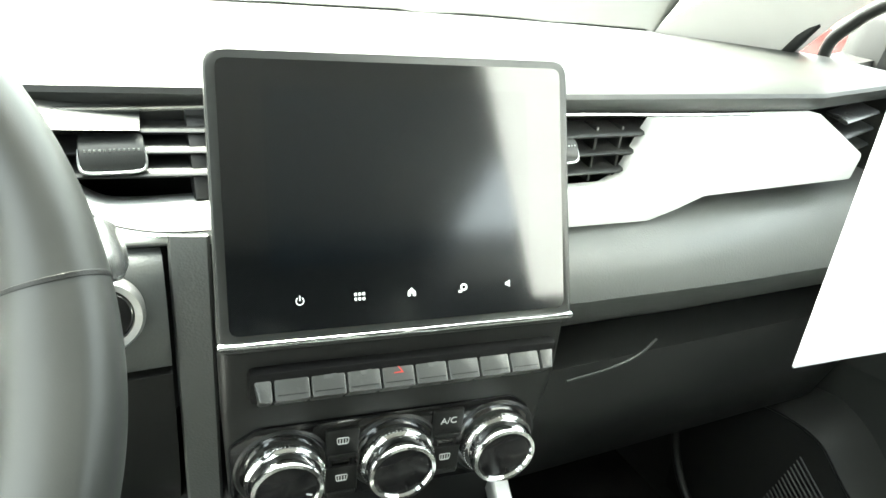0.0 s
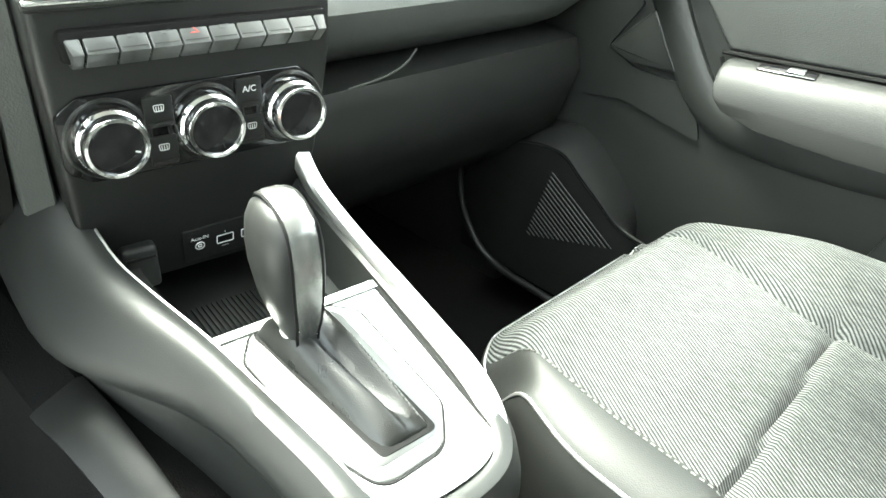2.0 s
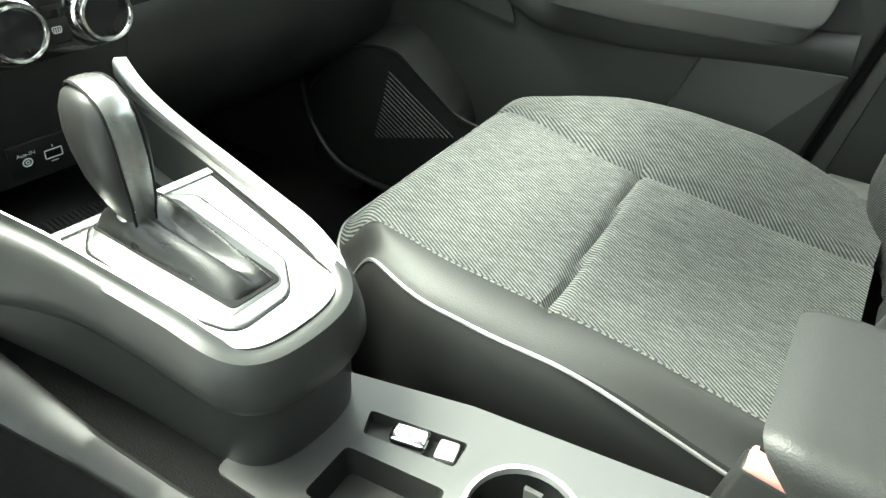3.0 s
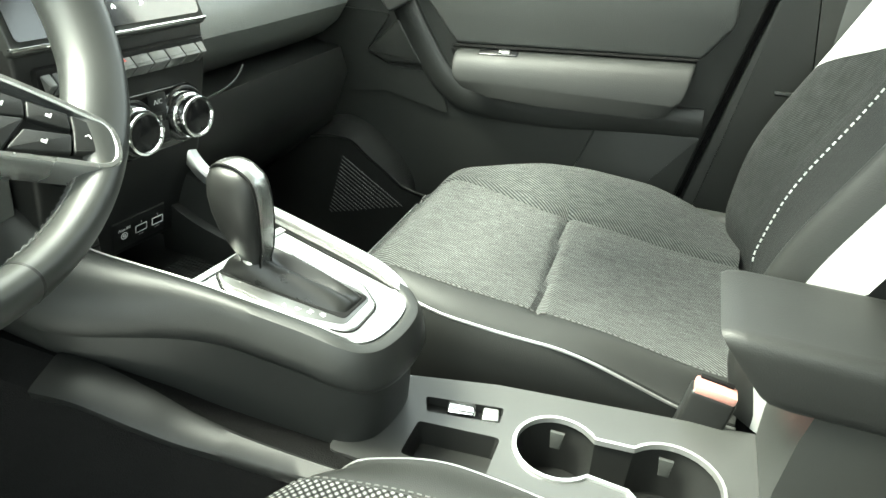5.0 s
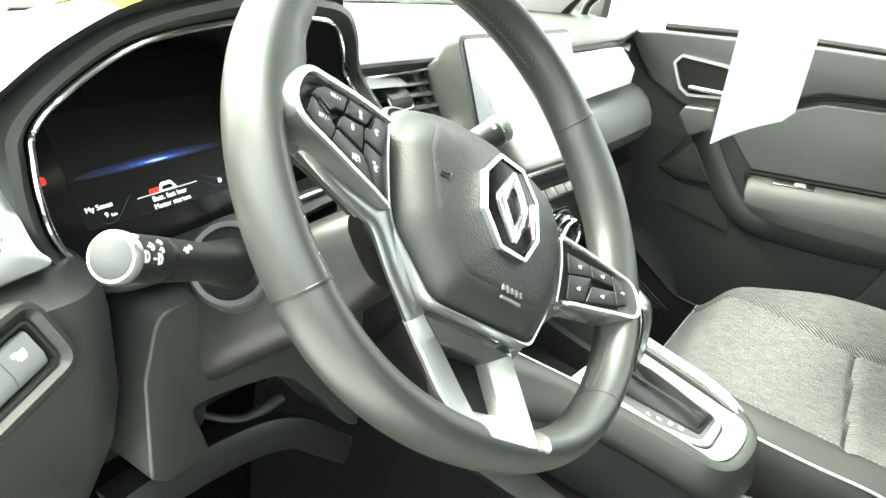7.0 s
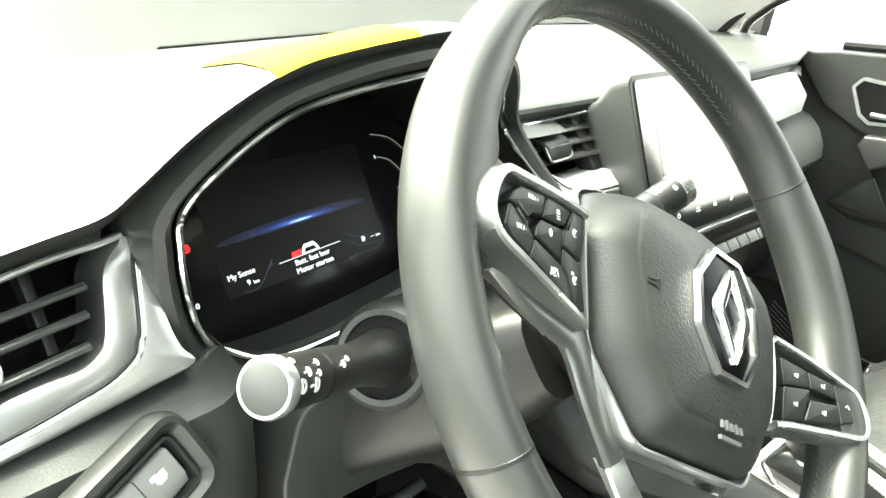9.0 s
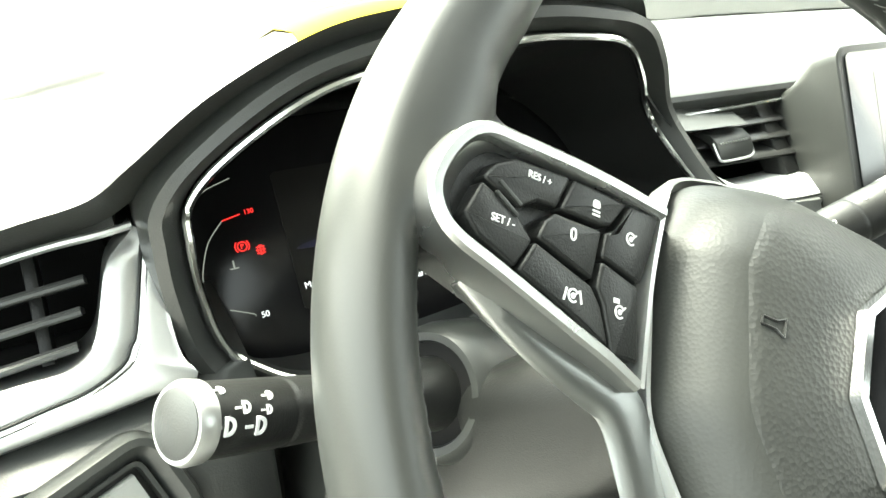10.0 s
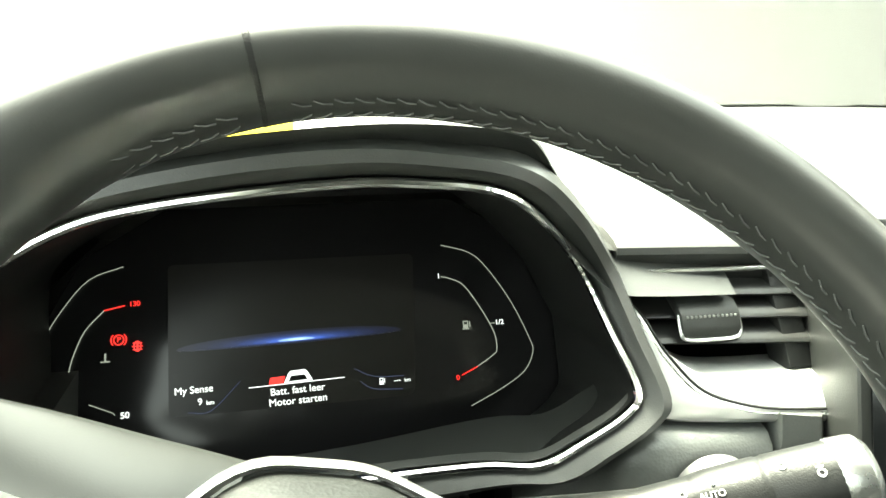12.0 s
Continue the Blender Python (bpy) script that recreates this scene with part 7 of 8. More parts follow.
def build_seat(name, label, cloth, side, mirror):
    """One front seat; mirror maps its points for the driver side."""
    seat = thing(name, mirror(V(0.41, -0.05, 0.33)), label, "car seat", "front seats")

    def fin(pname, bm, mat, lab="", parent=None, kind=""):
        for v in bm.verts:
            v.co = mirror(v.co)
        return part(pname, bm, mat, parent or seat, lab, sharp=50, kind=kind)
    bm = bmesh.new()
    sheet(bm, 0.214, 0.533, -0.026, 0.245, 40, 40, front_bow)
    fin("front_panel", bm, cloth, "ribbed grey cloth front panel")
    bm = bmesh.new()
    sheet(bm, 0.214, 0.533, -0.30, -0.026, 40, 40, front_bow)
    fin("rear_panel", bm, cloth, "ribbed grey cloth rear panel")
    bm = bmesh.new()
    sheet(bm, 0.533, 0.70, -0.30, 0.245, 26, 50, front_bow)
    fin("outer_bolster", bm, side, "darker cloth outer bolster")
    bm = bmesh.new()
    sheet(bm, 0.155, 0.214, -0.30, 0.245, 14, 50, front_bow)
    band = fin("inner_band", bm, LEATHERETTE, "smooth leatherette edge band")
    # skirts
    bm = bmesh.new()
    rim_pts = [(0.155, -0.30 + 0.545 * i / 40) for i in range(41)] + [(0.155 + 0.545 * i / 40, 0.245) for i in range(1, 41)] + [(0.70, 0.245 - 0.545 * i / 40) for i in range(1, 41)]
    rows = []
    for dz, g in ((0.0, 0.0), (-0.012, 0.004), (-0.04, 0.006), (-0.12, -0.004), (-0.27, -0.02)):
        row = []
        for x, y in rim_pts:
            X, Y = front_bow(x, y)
            z = cushion_height(x, y)
            row.append(V(X + g * (-1 if x < 0.2 else (1 if x > 0.69 else 0)), Y + (g if y > 0.24 else 0), max(0.34, z + dz) if dz > -0.2 else 0.34))
        rows.append(row)
    loft(bm, rows, closed=False)
    fin("skirt", bm, LEATHERETTE, "dark leatherette cushion side")
    bm = bmesh.new()
    pts = []
    for i in range(61):
        y = -0.30 + 0.54 * i / 60
        X, Y = front_bow(0.158, y)
        drop = 0.002
        pts.append(V(X - 0.003 - 0.007 * sstep(y, -0.04, -0.16), Y, cushion_height(0.158, y) - drop))
    for i in range(1, 50):
        x = 0.158 + 0.53 * i / 50
        X, Y = front_bow(x, 0.24)
        pts.append(V(X, Y + 0.003, cushion_height(x, 0.24) - 0.002))
    tube(bm, pts, 0.0022, 6)
    fin("piping", bm, SATIN, "pale piping along the edge", band)
    bm = bmesh.new()
    for i in range(64):
        y = -0.29 + 0.5 * i / 64
        a, b = front_bow(0.2105, y), front_bow(0.2105, y + 0.0045)
        tube(bm, [V(*a, cushion_height(0.2105, y) + 0.0006), V(*b, cushion_height(0.2105, y + 0.0045) + 0.0006)], 0.0009, 5)
    fin("stitching", bm, STITCH, "row of pale stitches", band, "stuff")
    # backrest: across x, up along the lean
    UPB, BK = V(0, -0.30, 0.954), V(0, -0.954, -0.30)

    def back_pt(x, h, extra=0.0):
        u = (x - 0.40) / 0.26
        wing = 0.062 * sstep(abs(u), 0.50, 0.86) * (0.35 + 0.65 * bell(h, 0.22, 0.3)) - 0.075 * sstep(abs(u), 0.84, 1.02) ** 1.5
        groove = 0.008 * (bell(u, -0.55, 0.03) + bell(u, 0.385, 0.03))
        narrow = 1 - 0.12 * sstep(h, 0.35, 0.62)
        top = 0.05 * sstep(h, 0.54, 0.64) ** 2
        return V(0.40 + (x - 0.40) * narrow, -0.315, 0.66) + UPB * h - BK * (wing - groove - top + extra + 0.02 * bell(h, 0.12, 0.12) - 0.02 * sstep(h, 0.02, -0.05))
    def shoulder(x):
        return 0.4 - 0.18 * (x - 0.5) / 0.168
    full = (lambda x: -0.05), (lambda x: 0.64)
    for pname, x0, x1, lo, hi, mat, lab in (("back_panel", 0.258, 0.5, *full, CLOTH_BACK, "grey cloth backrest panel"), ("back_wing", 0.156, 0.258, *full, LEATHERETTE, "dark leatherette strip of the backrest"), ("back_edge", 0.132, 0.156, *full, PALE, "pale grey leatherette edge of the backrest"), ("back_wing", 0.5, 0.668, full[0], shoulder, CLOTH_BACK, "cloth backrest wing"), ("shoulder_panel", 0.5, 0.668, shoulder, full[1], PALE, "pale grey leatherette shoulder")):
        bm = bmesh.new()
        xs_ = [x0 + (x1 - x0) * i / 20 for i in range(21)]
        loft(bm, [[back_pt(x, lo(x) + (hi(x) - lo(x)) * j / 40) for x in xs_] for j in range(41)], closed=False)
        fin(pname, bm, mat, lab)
    bm = bmesh.new()
    for x in (0.262, 0.496):
        for i in range(52):
            h = 0.0 + 0.56 * i / 52
            tube(bm, [back_pt(x, h, 0.006), back_pt(x, h + 0.006, 0.006)], 0.0014, 5)
    fin("back_stitching", bm, WHITEP, "pale stitches down the backrest", None, "stuff")
    bm = bmesh.new()
    loft(bm, [[back_pt(0.132, h) + V(0, 0, 0), back_pt(0.668, h), back_pt(0.668, h) + BK * 0.1 - V(0.03, 0, 0), back_pt(0.132, h) + BK * 0.1 + V(0.03, 0, 0)] for h in [-0.05 + 0.69 * j / 16 for j in range(17)]])
    fin("back_shell", bm, LEATHERETTE, "dark backrest shell")
    return seat


CLOTH_NEAR = woven("mesh_seat_cloth", (0.006, 0.006, 0.006), (0.32, 0.325, 0.32), 62, (0, 0, radians(40)), True)
build_seat("passenger_seat", "grey ribbed cloth passenger seat with leatherette edges", CLOTH, CLOTH_SIDE, lambda p: V(p.x, p.y, p.z))
build_seat("driver_seat", "dark mesh cloth driver seat with leatherette edges", CLOTH_NEAR, CLOTH_NEAR, lambda p: V(0.085 - p.x, p.y - 0.085, p.z - 0.012))
bm = bmesh.new()
rbox(bm, (0.05, 0.09, 0.013), Matrix.Translation((0.655, -0.265, 0.652)), 0.005, 2)
part("recline_cover", bm, TPLATE, None, "pale grey hinge cover between cushion and backrest", category="seat hinge")

# ---- passenger door: u along y, v up, w into the cabin ----
def at_door(x):
    return Matrix(((0, 0, -1, x), (1, 0, 0, 0), (0, 1, 0, 0), (0, 0, 0, 1)))


door = thing("door_1", (0.74, 0.15, 0.33), "dark grey plastic passenger door panel with armrest", "door", kind="structure")


def door_slab(name, pts, w0, w1, mat, label="", r=0.01, edge=0.004, x=0.72, parent=None, seg=3):
    bm = bmesh.new()
    slab(bm, rounded(pts, r, 5), w0, w1, at_door(x), edge, seg)
    return part(name, bm, mat, parent or door, label)


base = [(-0.265, 1.115), (-0.262, 1.04), (-0.18, 0.63), (-0.16, 0.36), (0.66, 0.36), (0.7, 0.7), (0.62, 1.09), (0.55, 1.108), (0.3, 1.125)]
door_slab("panel", base, -0.06, 0.0, DOORM, "dark grey hard door panel", 0.01, 0.006)
door_slab("upper_shoulder", [(-0.262, 1.062), (-0.264, 1.132), (0.2, 1.132), (0.5, 1.118), (0.57, 1.108), (0.5, 1.02), (0.43, 0.985), (0.36, 0.965), (0.235, 1.025), (0.172, 1.052), (0.03, 1.06)], -0.02, 0.018, SOFT, "soft dark grey shoulder under the window", [0.01, 0.014, 0.05, 0.05, 0.02, 0.05, 0.03, 0.014, 0.03, 0.03, 0.03], 0.007)
door_slab("inset_panel", [(0.328, 0.955), (0.23, 1.008), (0.172, 1.034), (0.033, 1.042), (-0.212, 1.046), (-0.216, 0.966), (-0.174, 0.908), (0.262, 0.88)], -0.01, 0.009, DOORIN, "dark padded inset panel", [0.01, 0.03, 0.03, 0.03, 0.02, 0.03, 0.012, 0.012], 0.006)
# armrest: a shelf that stands into the cabin
bm = bmesh.new()
rows = []
for f, w, drop in ((1.0, 0.0, 0.0), (1.0, 0.014, 0.0), (1.0, 0.024, 0.03), (0.995, 0.034, 0.1), (0.988, 0.042, 0.2), (0.978, 0.048, 0.32), (0.965, 0.0525, 0.45), (0.945, 0.055, 0.56), (0.9, 0.0565, 0.64), (0.7, 0.057, 0.7)):
    rows.append([at_door(0.72) @ V(0.05 + (p.x - 0.05) * f, 0.797 + (p.y - 0.797) * (1 - drop) + 0.004 * (1 - f) * 20 * 0.2, w) for p in rounded([(0.266, 0.872), (-0.17, 0.901), (-0.162, 0.882), (-0.146, 0.832), (-0.112, 0.816), (0.08, 0.797), (0.192, 0.803), (0.243, 0.83)], [0.012, 0.008, 0.01, 0.02, 0.02, 0.03, 0.04, 0.03], 5)])
loft(bm, rows)
armr = part("armrest", bm, LEATHERETTE, door, "soft dark grey armrest")
MSW = frame_of((0.697, 0.176, 0.8745), (0, 1, -0.064), (-0.35, 0, 0.94))
bm = bmesh.new()
rbox(bm, (0.075, 0.016, 0.006), MSW, 0.003, 2)
bed_ = part("switch_bed", bm, PIANO, armr, "black bed of the window switch")
bm = bmesh.new()
rbox(bm, (0.022, 0.012, 0.007), MSW @ Matrix.Translation((-0.012, 0.0, 0.003)), 0.002, 2)
part("window_switch", bm, CHROME, bed_, "small bright window switch")
# dark rods laid where shade falls between the door panels
for nm, ln, r in (("inset_gap_shade", [(0.36, 0.962), (0.235, 1.0155), (0.172, 1.043), (0.1, 1.0505), (0.03, 1.0515), (-0.212, 1.0545)], 0.0032), ("inset_gap_shade", [(0.27, 0.8765), (0.05, 0.891), (-0.168, 0.9055)], 0.003), ("armrest_gap_shade", [(0.27, 0.87), (0.246, 0.829), (0.2, 0.8), (0.085, 0.794), (-0.112, 0.813), (-0.148, 0.83), (-0.166, 0.885)], 0.0032)):
    bm = bmesh.new()
    tube(bm, [V(0.711, p.x, p.y) for p in smooth_line([(y, z, 0) for y, z in ln], 5)], r, 6)
    part(nm, bm, DARK, door, "dark gap between door panels")
# dark J-shaped band that carries the pull handle
bm = bmesh.new()
J = [(0.395, 0.99), (0.368, 0.93), (0.33, 0.868), (0.29, 0.815), (0.25, 0.785), (0.2, 0.773), (0.08, 0.773), (-0.08, 0.789), (-0.2, 0.8)]
ribbon(bm, [V(0.72, p.x, p.y) for p in smooth_line([(y, z, 0) for y, z in J], 6)], [(-0.027, -0.02), (0.027, -0.02), (0.025, 0.008), (0.016, 0.014), (-0.016, 0.014), (-0.025, 0.008)], (-1, 0, 0))
part("pull_band", bm, DOORM, door, "dark pull handle band")
door_slab("pull_cap", [(0.346, 0.95), (0.352, 0.99), (0.412, 0.985), (0.42, 0.965), (0.39, 0.925)], 0.02, 0.042, TPLATE, "bright edge of the pull handle", 0.008, 0.005)
door_slab("wedge_panel", [(0.45, 0.842), (0.403, 0.826), (0.325, 0.83), (0.38, 0.912)], -0.01, 0.012, DOORM, "small dark wedge panel", 0.006, 0.005)
door_slab("mid_trim", [(0.66, 0.92), (0.40, 0.918), (0.45, 0.842), (0.4, 0.82), (0.3, 0.815), (0.27, 0.74), (0.409, 0.768), (0.515, 0.752), (0.567, 0.71), (0.66, 0.66)], -0.01, 0.005, DOORM, "dark trim before the handle", 0.008, 0.0)
door_slab("pocket_lid", [(-0.205, 0.775), (-0.018, 0.763), (0.011, 0.676), (0.05, 0.55), (0.06, 0.42), (-0.165, 0.42), (-0.176, 0.633)], -0.01, 0.006, DOORM, "dark lower pocket panel", 0.006, 0.004)
# speaker pod with a ribbed grille
POD_OUT = smooth_line([(0, 0.70, 0.56), (0, 0.625, 0.649), (0, 0.579, 0.679), (0, 0.527, 0.695), (0, 0.483, 0.702), (0, 0.437, 0.686), (0, 0.397, 0.655), (0, 0.359, 0.618), (0, 0.334, 0.562), (0, 0.325, 0.45)], 5)
POD_LIP = smooth_line([(0, 0.66, 0.56), (0, 0.59, 0.645), (0, 0.547, 0.669), (0, 0.51, 0.679), (0, 0.474, 0.682), (0, 0.445, 0.676), (0, 0.414, 0.653), (0, 0.375, 0.627), (0, 0.33, 0.597), (0, 0.27, 0.585)], 5)
bm = bmesh.new()
rows = []
for o, p in zip(POD_OUT, POD_LIP):
    m_ = o.lerp(p, 0.5)
    rows.append([V(0.735, o.y, o.z), V(0.712, o.y, o.z), V(0.680, m_.y, m_.z + 0.002), V(0.649, p.y, p.z), V(0.6455, p.y, p.z - 0.001), V(0.6455, p.y + 0.002, p.z - 0.004), V(0.6495, p.y + 0.004, p.z - 0.008), V(0.651, p.y, 0.41)])
loft(bm, rows, closed=False)
podp = part("speaker_pod", bm, HARD, door, "dark speaker pod with a rolled lip", sharp=35)
bm = bmesh.new()
A_, B_, C_ = V(0.6485, 0.47, 0.636), V(0.6485, 0.506, 0.501), V(0.6485, 0.336, 0.552)
for i in range(17):
    f = i / 17
    tube(bm, [A_.lerp(B_, f), C_.lerp(B_, f)], 0.0012, 5)
part("speaker_grille", bm, HARD, podp, "fine ribbed loudspeaker grille", kind="stuff")
# sill curve of the pocket in front of the pod
bm = bmesh.new()
tube(bm, smooth_line([(0.64, 0.675, 0.66), (0.64, 0.672, 0.6), (0.64, 0.655, 0.504), (0.64, 0.605, 0.436), (0.64, 0.54, 0.412), (0.64, 0.433, 0.405), (0.64, 0.3, 0.4), (0.64, 0.1, 0.4)], 6), 0.007, 10)
part("pocket_edge", bm, DOORM, door, "rounded pocket edge")
# inner handle with bright surround
hb = [(0.456, 1.062), (0.444, 1.078), (0.36, 1.072), (0.32, 1.066), (0.325, 1.014), (0.416, 1.004), (0.434, 1.016)]
bm = bmesh.new()
ribbon(bm, [at_door(0.70) @ V(p.x, p.y, 0.002) for p in rounded(hb, 0.006, 4)], [(-0.0032, -0.006), (0.0032, -0.006), (0.0026, 0.003), (-0.0026, 0.003)], (-1, 0, 0), closed=True)
hs = part("handle_surround", bm, SATIN, door, "satin silver handle surround")
door_slab("handle_dish", hb, -0.004, 0.0012, DARK, "black handle dish", 0.006, 0, x=0.70, parent=hs)
bm = bmesh.new()
rbox(bm, (0.01, 0.085, 0.009), Matrix.Translation((0.695, 0.375, 1.020)), 0.004, 3)
part("handle_lever", bm, SATIN, hs, "satin silver release lever")
# pillar trim behind the door
door_slab("pillar_trim", [(-0.275, 1.3), (-0.275, 1.04), (-0.192, 0.63), (-0.17, 0.36), (-0.45, 0.36), (-0.45, 1.3)], -0.05, 0.0, DOORM, "dark trim behind the door gap", 0.004, 0.006, x=0.722)
bm = bmesh.new()
tube(bm, [(0.712, -0.3, 0.87), (0.712, -0.42, 0.872)], 0.004, 6)
part("trim_line", bm, DOORM, door)
# window frame and glass run
bm = bmesh.new()
tube(bm, smooth_line([(0.735, -0.27, 1.13), (0.735, 0.2, 1.138), (0.735, 0.5, 1.125)], 6), 0.008, 8)
part("window_seal", bm, HARD, door, "black window seal")

# ---- paper ----
bm = bmesh.new()
rows = []
for j in range(13):
    z = j / 12
    row = []
    for i in range(9):
        u = i / 8
        zb = 1.041 - 0.011 * u + (0.012 * sstep(u, 0.86, 1.0) if j == 0 else 0)
        row.append(V(0.167 + 0.349 * u - 0.006 * z + 0.012 * math.sin(z * 3) * u, 0.236 - 0.045 * u + 0.010 * math.sin(u * 3.1) * (1 - z), zb + (1.62 - zb) * z))
    rows.append(row)
loft(bm, rows, closed=False)
loft(bm, [[p + V(0.0003, 0.0012, 0) for p in r] for r in rows], closed=False)
part("paper_sheet", bm, PAPER, None, "blank white paper sheet hanging before the passenger seat", category="paper")

# ---- windscreen and what lies outside ----
CLEAR = bpy.data.materials.new("clear_glass")
CLEAR.use_nodes = True
cn, cl = CLEAR.node_tree.nodes, CLEAR.node_tree.links
gl, tr, mx = cn.new("ShaderNodeBsdfGlossy"), cn.new("ShaderNodeBsdfTransparent"), cn.new("ShaderNodeMixShader")
gl.inputs["Roughness"].default_value = 0.02
tr.inputs["Color"].default_value = (0.93, 0.96, 0.94, 1)
fr = cn.new("ShaderNodeFresnel")
fr.inputs["IOR"].default_value = 1.25
cl.new(fr.outputs[0], mx.inputs[0])
cl.new(tr.outputs[0], mx.inputs[1])
cl.new(gl.outputs[0], mx.inputs[2])
cl.new(mx.outputs[0], cn["Material Output"].inputs["Surface"])
bm = bmesh.new()
rows = []
for j in range(9):
    v = j / 8
    rows.append([V((-0.76 + 1.48 * i / 16) * (1 - 0.1 * v) - 0.004 * v, base_y(-0.76 + 1.48 * i / 16) + 0.02 - 0.7 * v, 1.106 + 0.524 * v ** 0.96) for i in range(17)])
loft(bm, rows, closed=False)
ws = part("windscreen", bm, CLEAR, None, "clear sloping windscreen", category="windscreen", kind="structure")
ws.visible_shadow = False
bm = bmesh.new()
tube(bm, [V(x, base_y(x) + 0.012, 1.1135) for x in xs_between(-0.3, 0.64, 24)], 0.0014, 8)
part("windscreen_seal", bm, HARD, None, "thin black seal along the foot of the windscreen", category="seal", kind="structure")
bm = bmesh.new()
tube(bm, smooth_line([(0.645, 0.965, 1.105), (0.668, 0.975, 1.108), (0.69, 0.95, 1.14), (0.70, 0.9, 1.19), (0.68, 0.75, 1.28)], 6), 0.004, 8)
part("windscreen_edge", bm, HARD, None, "black edge of the windscreen beside the pillar", category="seal", kind="structure")
for nm, ln, r in (("door_seal", [(0.703, 0.735, 1.10), (0.703, 0.72, 1.118), (0.702, 0.694, 1.151), (0.70, 0.663, 1.180), (0.695, 0.63, 1.203), (0.67, 0.5, 1.285), (0.63, 0.3, 1.40)], 0.0075), ("window_run", [(0.735, 0.70, 1.09), (0.735, 0.688, 1.108), (0.733, 0.68, 1.142), (0.73, 0.655, 1.168), (0.725, 0.62, 1.194), (0.70, 0.48, 1.27), (0.66, 0.28, 1.385)], 0.009)):
    bm = bmesh.new()
    tube(bm, smooth_line(ln, 6), r, 10)
    part(nm, bm, HARD, None, "black rubber seal of the passenger door window", category="seal", kind="structure")
bm = bmesh.new()
tube(bm, [(-0.72, 0.925, 1.1255), (-0.655, 0.937, 1.1274), (-0.62, 0.945, 1.1288), (-0.555, 0.96, 1.131), (-0.55, 0.961, 1.1295)], 0.003, 8)
part("wiper_blade", bm, DARK, None, "black wiper blade at the foot of the windscreen", category="wiper", kind="structure")
# white bonnet before the windscreen
PAINT = material("white_car_paint", (0.8, 0.8, 0.8), 0.25, 0, 0.02, 2, coat=0.5)
bm = bmesh.new()
loft(bm, [[V((-0.8 + 1.6 * i / 12) * (1 - 0.1 * v) - 0.02, base_y(-0.8 + 1.6 * i / 12) + 0.07 + 0.95 * v, 1.075 - 0.13 * v * v - 0.05 * (abs(i - 6) / 6) ** 3) for i in range(13)] for v in [j / 8 for j in range(9)]], closed=False)
part("bonnet", bm, PAINT, None, "white car bonnet before the windscreen", category="bonnet", kind="structure")
# dark card with white bars, propped on the far corner of the dash
card = thing("card", (-0.68, 0.53, 1.12), "small dark card with white bars on the dash", "card")
MCARD = frame_of((-0.652, 0.532, 1.164), (1, 0.1, 0.03), (0, -1, 0.25))
bm = bmesh.new()
slab(bm, rounded([(0, 0), (-0.09, 0), (-0.095, -0.042), (-0.006, -0.042)], 0.002), -0.0012, 0.0, MCARD)
part("sheet", bm, HARD, card, "dark card")
for v in (-0.014, -0.034):
    bm = bmesh.new()
    slab(bm, [(-0.002, v), (-0.09, v), (-0.09, v - 0.006), (-0.003, v - 0.006)], 0.0, 0.0004, MCARD)
    part("bar", bm, WHITEP, card, "plain white bar")
# wing mirror of the passenger side
mirror_ = thing("wing_mirror", (0.86, 0.74, 1.05), "black wing mirror outside the passenger door", "wing mirror")
bm = bmesh.new()
rows = []
for w, f in ((0.0, 0.85), (0.012, 1.0), (0.05, 1.0), (0.085, 0.8), (0.1, 0.45)):
    rows.append([V(0.965 + p.x * f, 0.70 + w, 1.125 + p.y * f) for p in rounded([(-0.075, -0.045), (0.09, -0.055), (0.1, 0.05), (-0.05, 0.06)], 0.025, 5)])
loft(bm, rows)
part("housing", bm, HARD, mirror_, "black mirror housing")
bm = bmesh.new()
loft(bm, [[V(x, 0.72, z), V(x, 0.78, z), V(x, 0.78, z + 0.03), V(x, 0.72, z + 0.03)] for x, z in ((0.755, 1.06), (0.92, 1.085))])
part("arm", bm, HARD, mirror_, "black mirror arm")
bm = bmesh.new()
slab(bm, [(p.x * 0.86, p.y * 0.86) for p in rounded([(-0.075, -0.045), (0.09, -0.055), (0.1, 0.05), (-0.05, 0.06)], 0.025, 5)], 0.0, 0.002, frame_of((0.968, 0.6995, 1.125), (1, 0, 0), (0, -1, 0)))
part("glass", bm, CHROME, mirror_, "mirror glass")


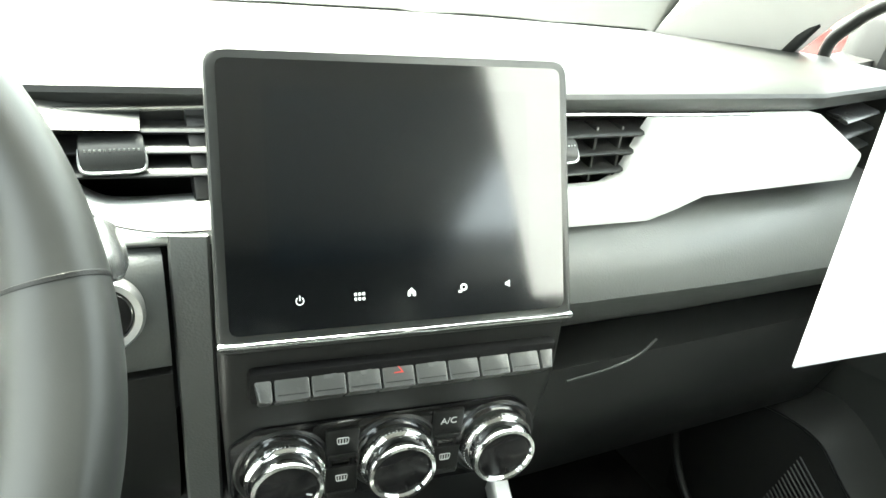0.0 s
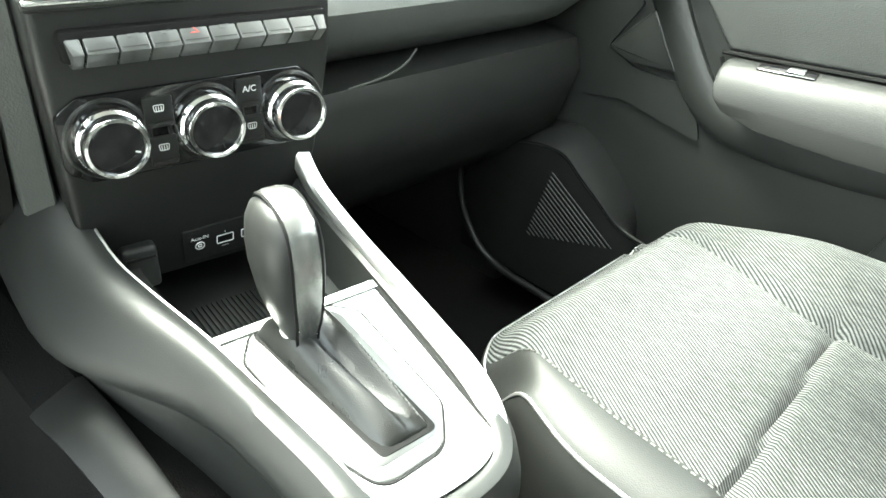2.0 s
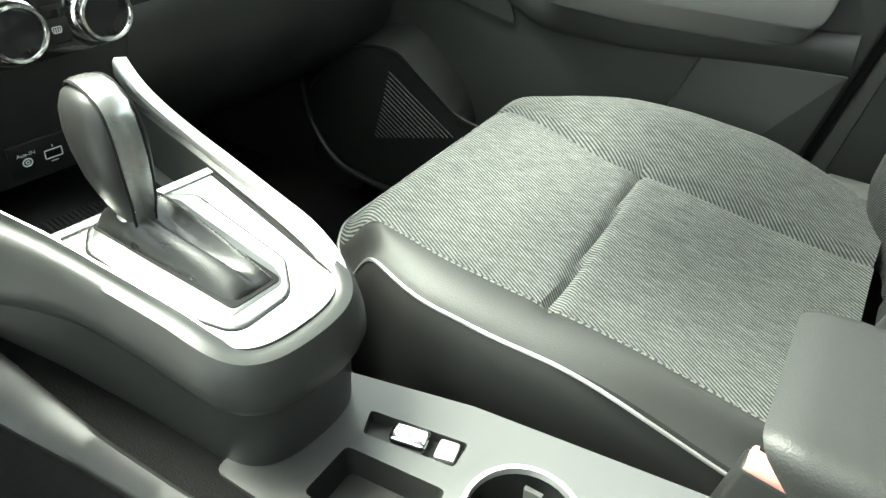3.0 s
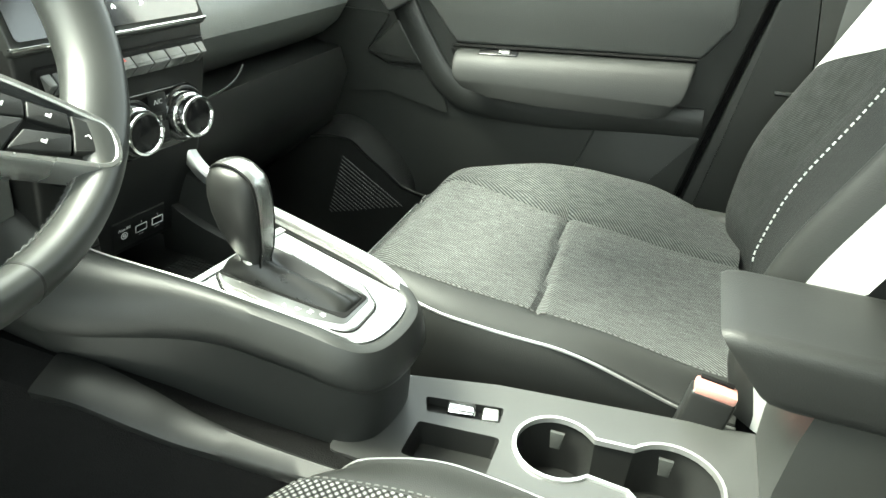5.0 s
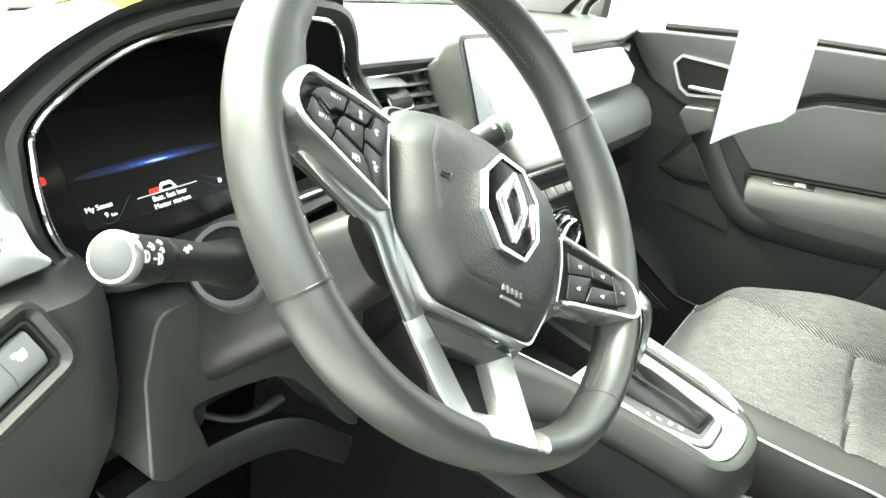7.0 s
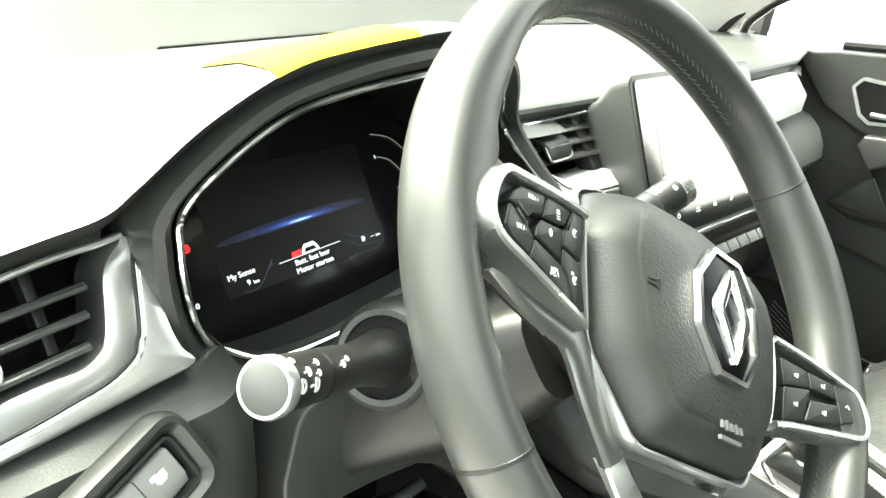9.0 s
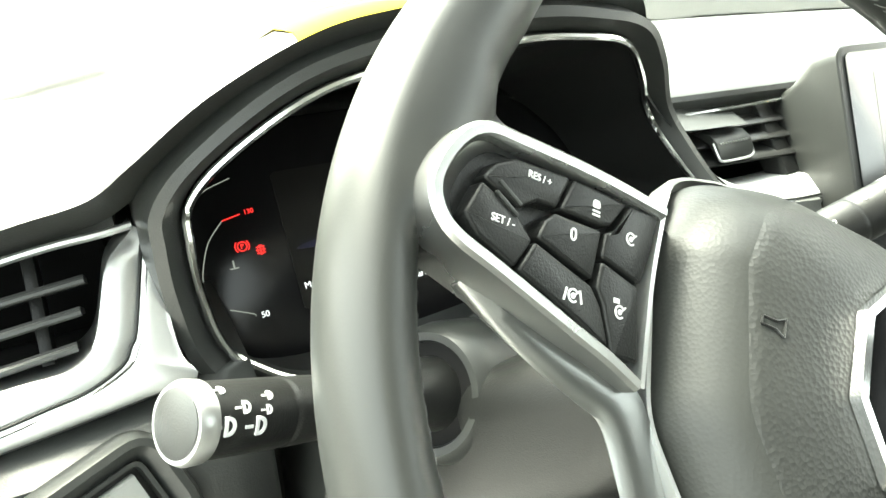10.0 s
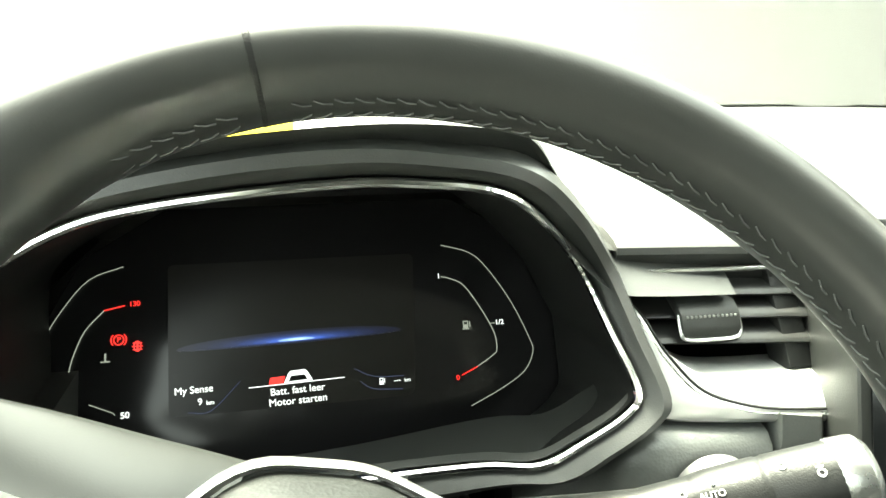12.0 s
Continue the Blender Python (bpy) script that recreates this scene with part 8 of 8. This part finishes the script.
# red car parked beyond the passenger side
def parked_car(at, yaw, paint, label):
    root = new("parked_car")
    root.location = at
    root.rotation_euler = (0, 0, yaw)
    tagged(root, label, "car")

    def add(name, bm, mat, lab="", parent=None):
        finish(bm)
        me = bpy.data.meshes.new(name)
        bm.to_mesh(me)
        bm.free()
        me.materials.append(mat)
        ob = new(name, me)
        ob.parent = parent or root
        return tagged(ob, lab)
    bm = bmesh.new()
    rows = []
    for x, zl, zh, w in ((-2.0, 0.35, 0.75, 0.7), (-1.9, 0.28, 0.92, 0.82), (-1.2, 0.25, 1.0, 0.87), (0.0, 0.25, 0.98, 0.88), (1.0, 0.25, 0.95, 0.86), (1.75, 0.28, 0.8, 0.8), (2.0, 0.35, 0.62, 0.66)):
        rows.append([V(x, -w, zl), V(x, -w - 0.02, (zl + zh) / 2), V(x, -w + 0.06, zh), V(x, w - 0.06, zh), V(x, w + 0.02, (zl + zh) / 2), V(x, w, zl)])
    loft(bm, rows)
    add("body", bm, paint)
    bm = bmesh.new()
    rows = []
    for x, z, w in ((-1.75, 0.97, 0.76), (-1.45, 1.3, 0.66), (-1.1, 1.46, 0.6), (0.0, 1.48, 0.6), (0.35, 1.42, 0.6), (1.05, 0.95, 0.74)):
        rows.append([V(x, -w - 0.05, 0.93), V(x, -w, z), V(x, w, z), V(x, w + 0.05, 0.93)])
    loft(bm, rows)
    cabin = add("cabin", bm, paint)
    for sy in (-1, 1):
        for x0, x1 in ((-1.25, -0.35), (-0.27, 0.5)):
            bm = bmesh.new()
            loft(bm, [[V(x, sy * 0.79, 1.0), V(x, sy * 0.65, 1.36), V(x, sy * 0.67, 1.37), V(x, sy * 0.81, 1.0)] for x in (x0, x1)])
            add("side_window", bm, GLASS, "dark side window", cabin)
    for x in (-1.25, 1.25):
        for sy in (-1, 1):
            bm = bmesh.new()
            lathe(bm, [(0.2, -0.1), (0.31, -0.1), (0.33, -0.06), (0.33, 0.06), (0.31, 0.1), (0.2, 0.1)], Matrix.Translation((x, sy * 0.8, 0.33)) @ Matrix.Rotation(radians(90), 4, "X"), 28)
            wheel_ = add("wheel", bm, DARK, "black tyre")
            bm = bmesh.new()
            lathe(bm, [(0.2, -0.06), (0.2, 0.105), (0.17, 0.09), (0.0, 0.095)], Matrix.Translation((x, sy * 0.8, 0.33)) @ Matrix.Rotation(radians(90 * sy), 4, "X"), 20, cap=False)
            add("rim", bm, SATIN, "silver wheel rim", wheel_)
    return root


REDPAINT = material("red_car_paint", (0.55, 0.02, 0.02), 0.25, 0, 0.05, 2, coat=0.6)
parked_car((7.4, 5.2, 0.0), radians(214.6), REDPAINT, "red hatchback car parked on the yard")

# tree beyond the red car
tree = new("tree")
tree.location = (9.5, 6.6, 0)
tagged(tree, "leafy green tree behind the parked car", "tree")
BARK = material("brown_bark", (0.12, 0.09, 0.06), 0.9, 0, 0.3, 8, 0.8, 30)
LEAF = material("green_leaves", (0.09, 0.16, 0.03), 0.6, 0, 0.4, 3)
rng = random.Random(7)


def tree_part(name, bm, mat):
    finish(bm)
    me = bpy.data.meshes.new(name)
    bm.to_mesh(me)
    bm.free()
    me.materials.append(mat)
    ob = new(name, me)
    ob.parent = tree
    return ob


bm = bmesh.new()
tube(bm, smooth_line([(0, 0, 0), (0.05, 0, 0.9), (-0.03, 0.05, 1.9), (0.1, 0, 3.2)], 5), [0.17 - 0.008 * i for i in range(16)], 10)
for i in range(9):
    a, z = i * 2.4, 1.0 + 0.24 * i
    tube(bm, smooth_line([(0, 0, z), (0.5 * math.cos(a), 0.5 * math.sin(a), z + 0.3), (1.1 * math.cos(a), 1.1 * math.sin(a), z + 0.75)], 4), [0.06, 0.055, 0.05, 0.042, 0.036, 0.03, 0.024, 0.018, 0.012], 6)
tree_part("trunk", bm, BARK)
verts, faces_ = [], []
for i in range(2600):
    a, b = rng.uniform(0, 2 * math.pi), rng.uniform(-0.9, 1)
    r = 1.55 * rng.uniform(0.35, 1) ** 0.5 * (1 + 0.25 * math.sin(3 * a + 2 * b))
    c = V(r * math.cos(a) * math.sqrt(1 - b * b * 0.8), r * math.sin(a) * math.sqrt(1 - b * b * 0.8), 2.1 + 1.5 * b)
    u = V(rng.uniform(-1, 1), rng.uniform(-1, 1), rng.uniform(-1, 1)).normalized()
    w = u.orthogonal().normalized()
    g = rng.uniform(0.05, 0.1)
    n0 = len(verts)
    verts += [c - u * g, c + w * g * 0.5, c + u * g, c - w * g * 0.5]
    faces_.append((n0, n0 + 1, n0 + 2, n0 + 3))
me = bpy.data.meshes.new("crown")
me.from_pydata([tuple(v) for v in verts], [], faces_)
me.materials.append(LEAF)
crown = new("crown", me)
crown.parent = tree
tagged(crown, "", "", "", "stuff")
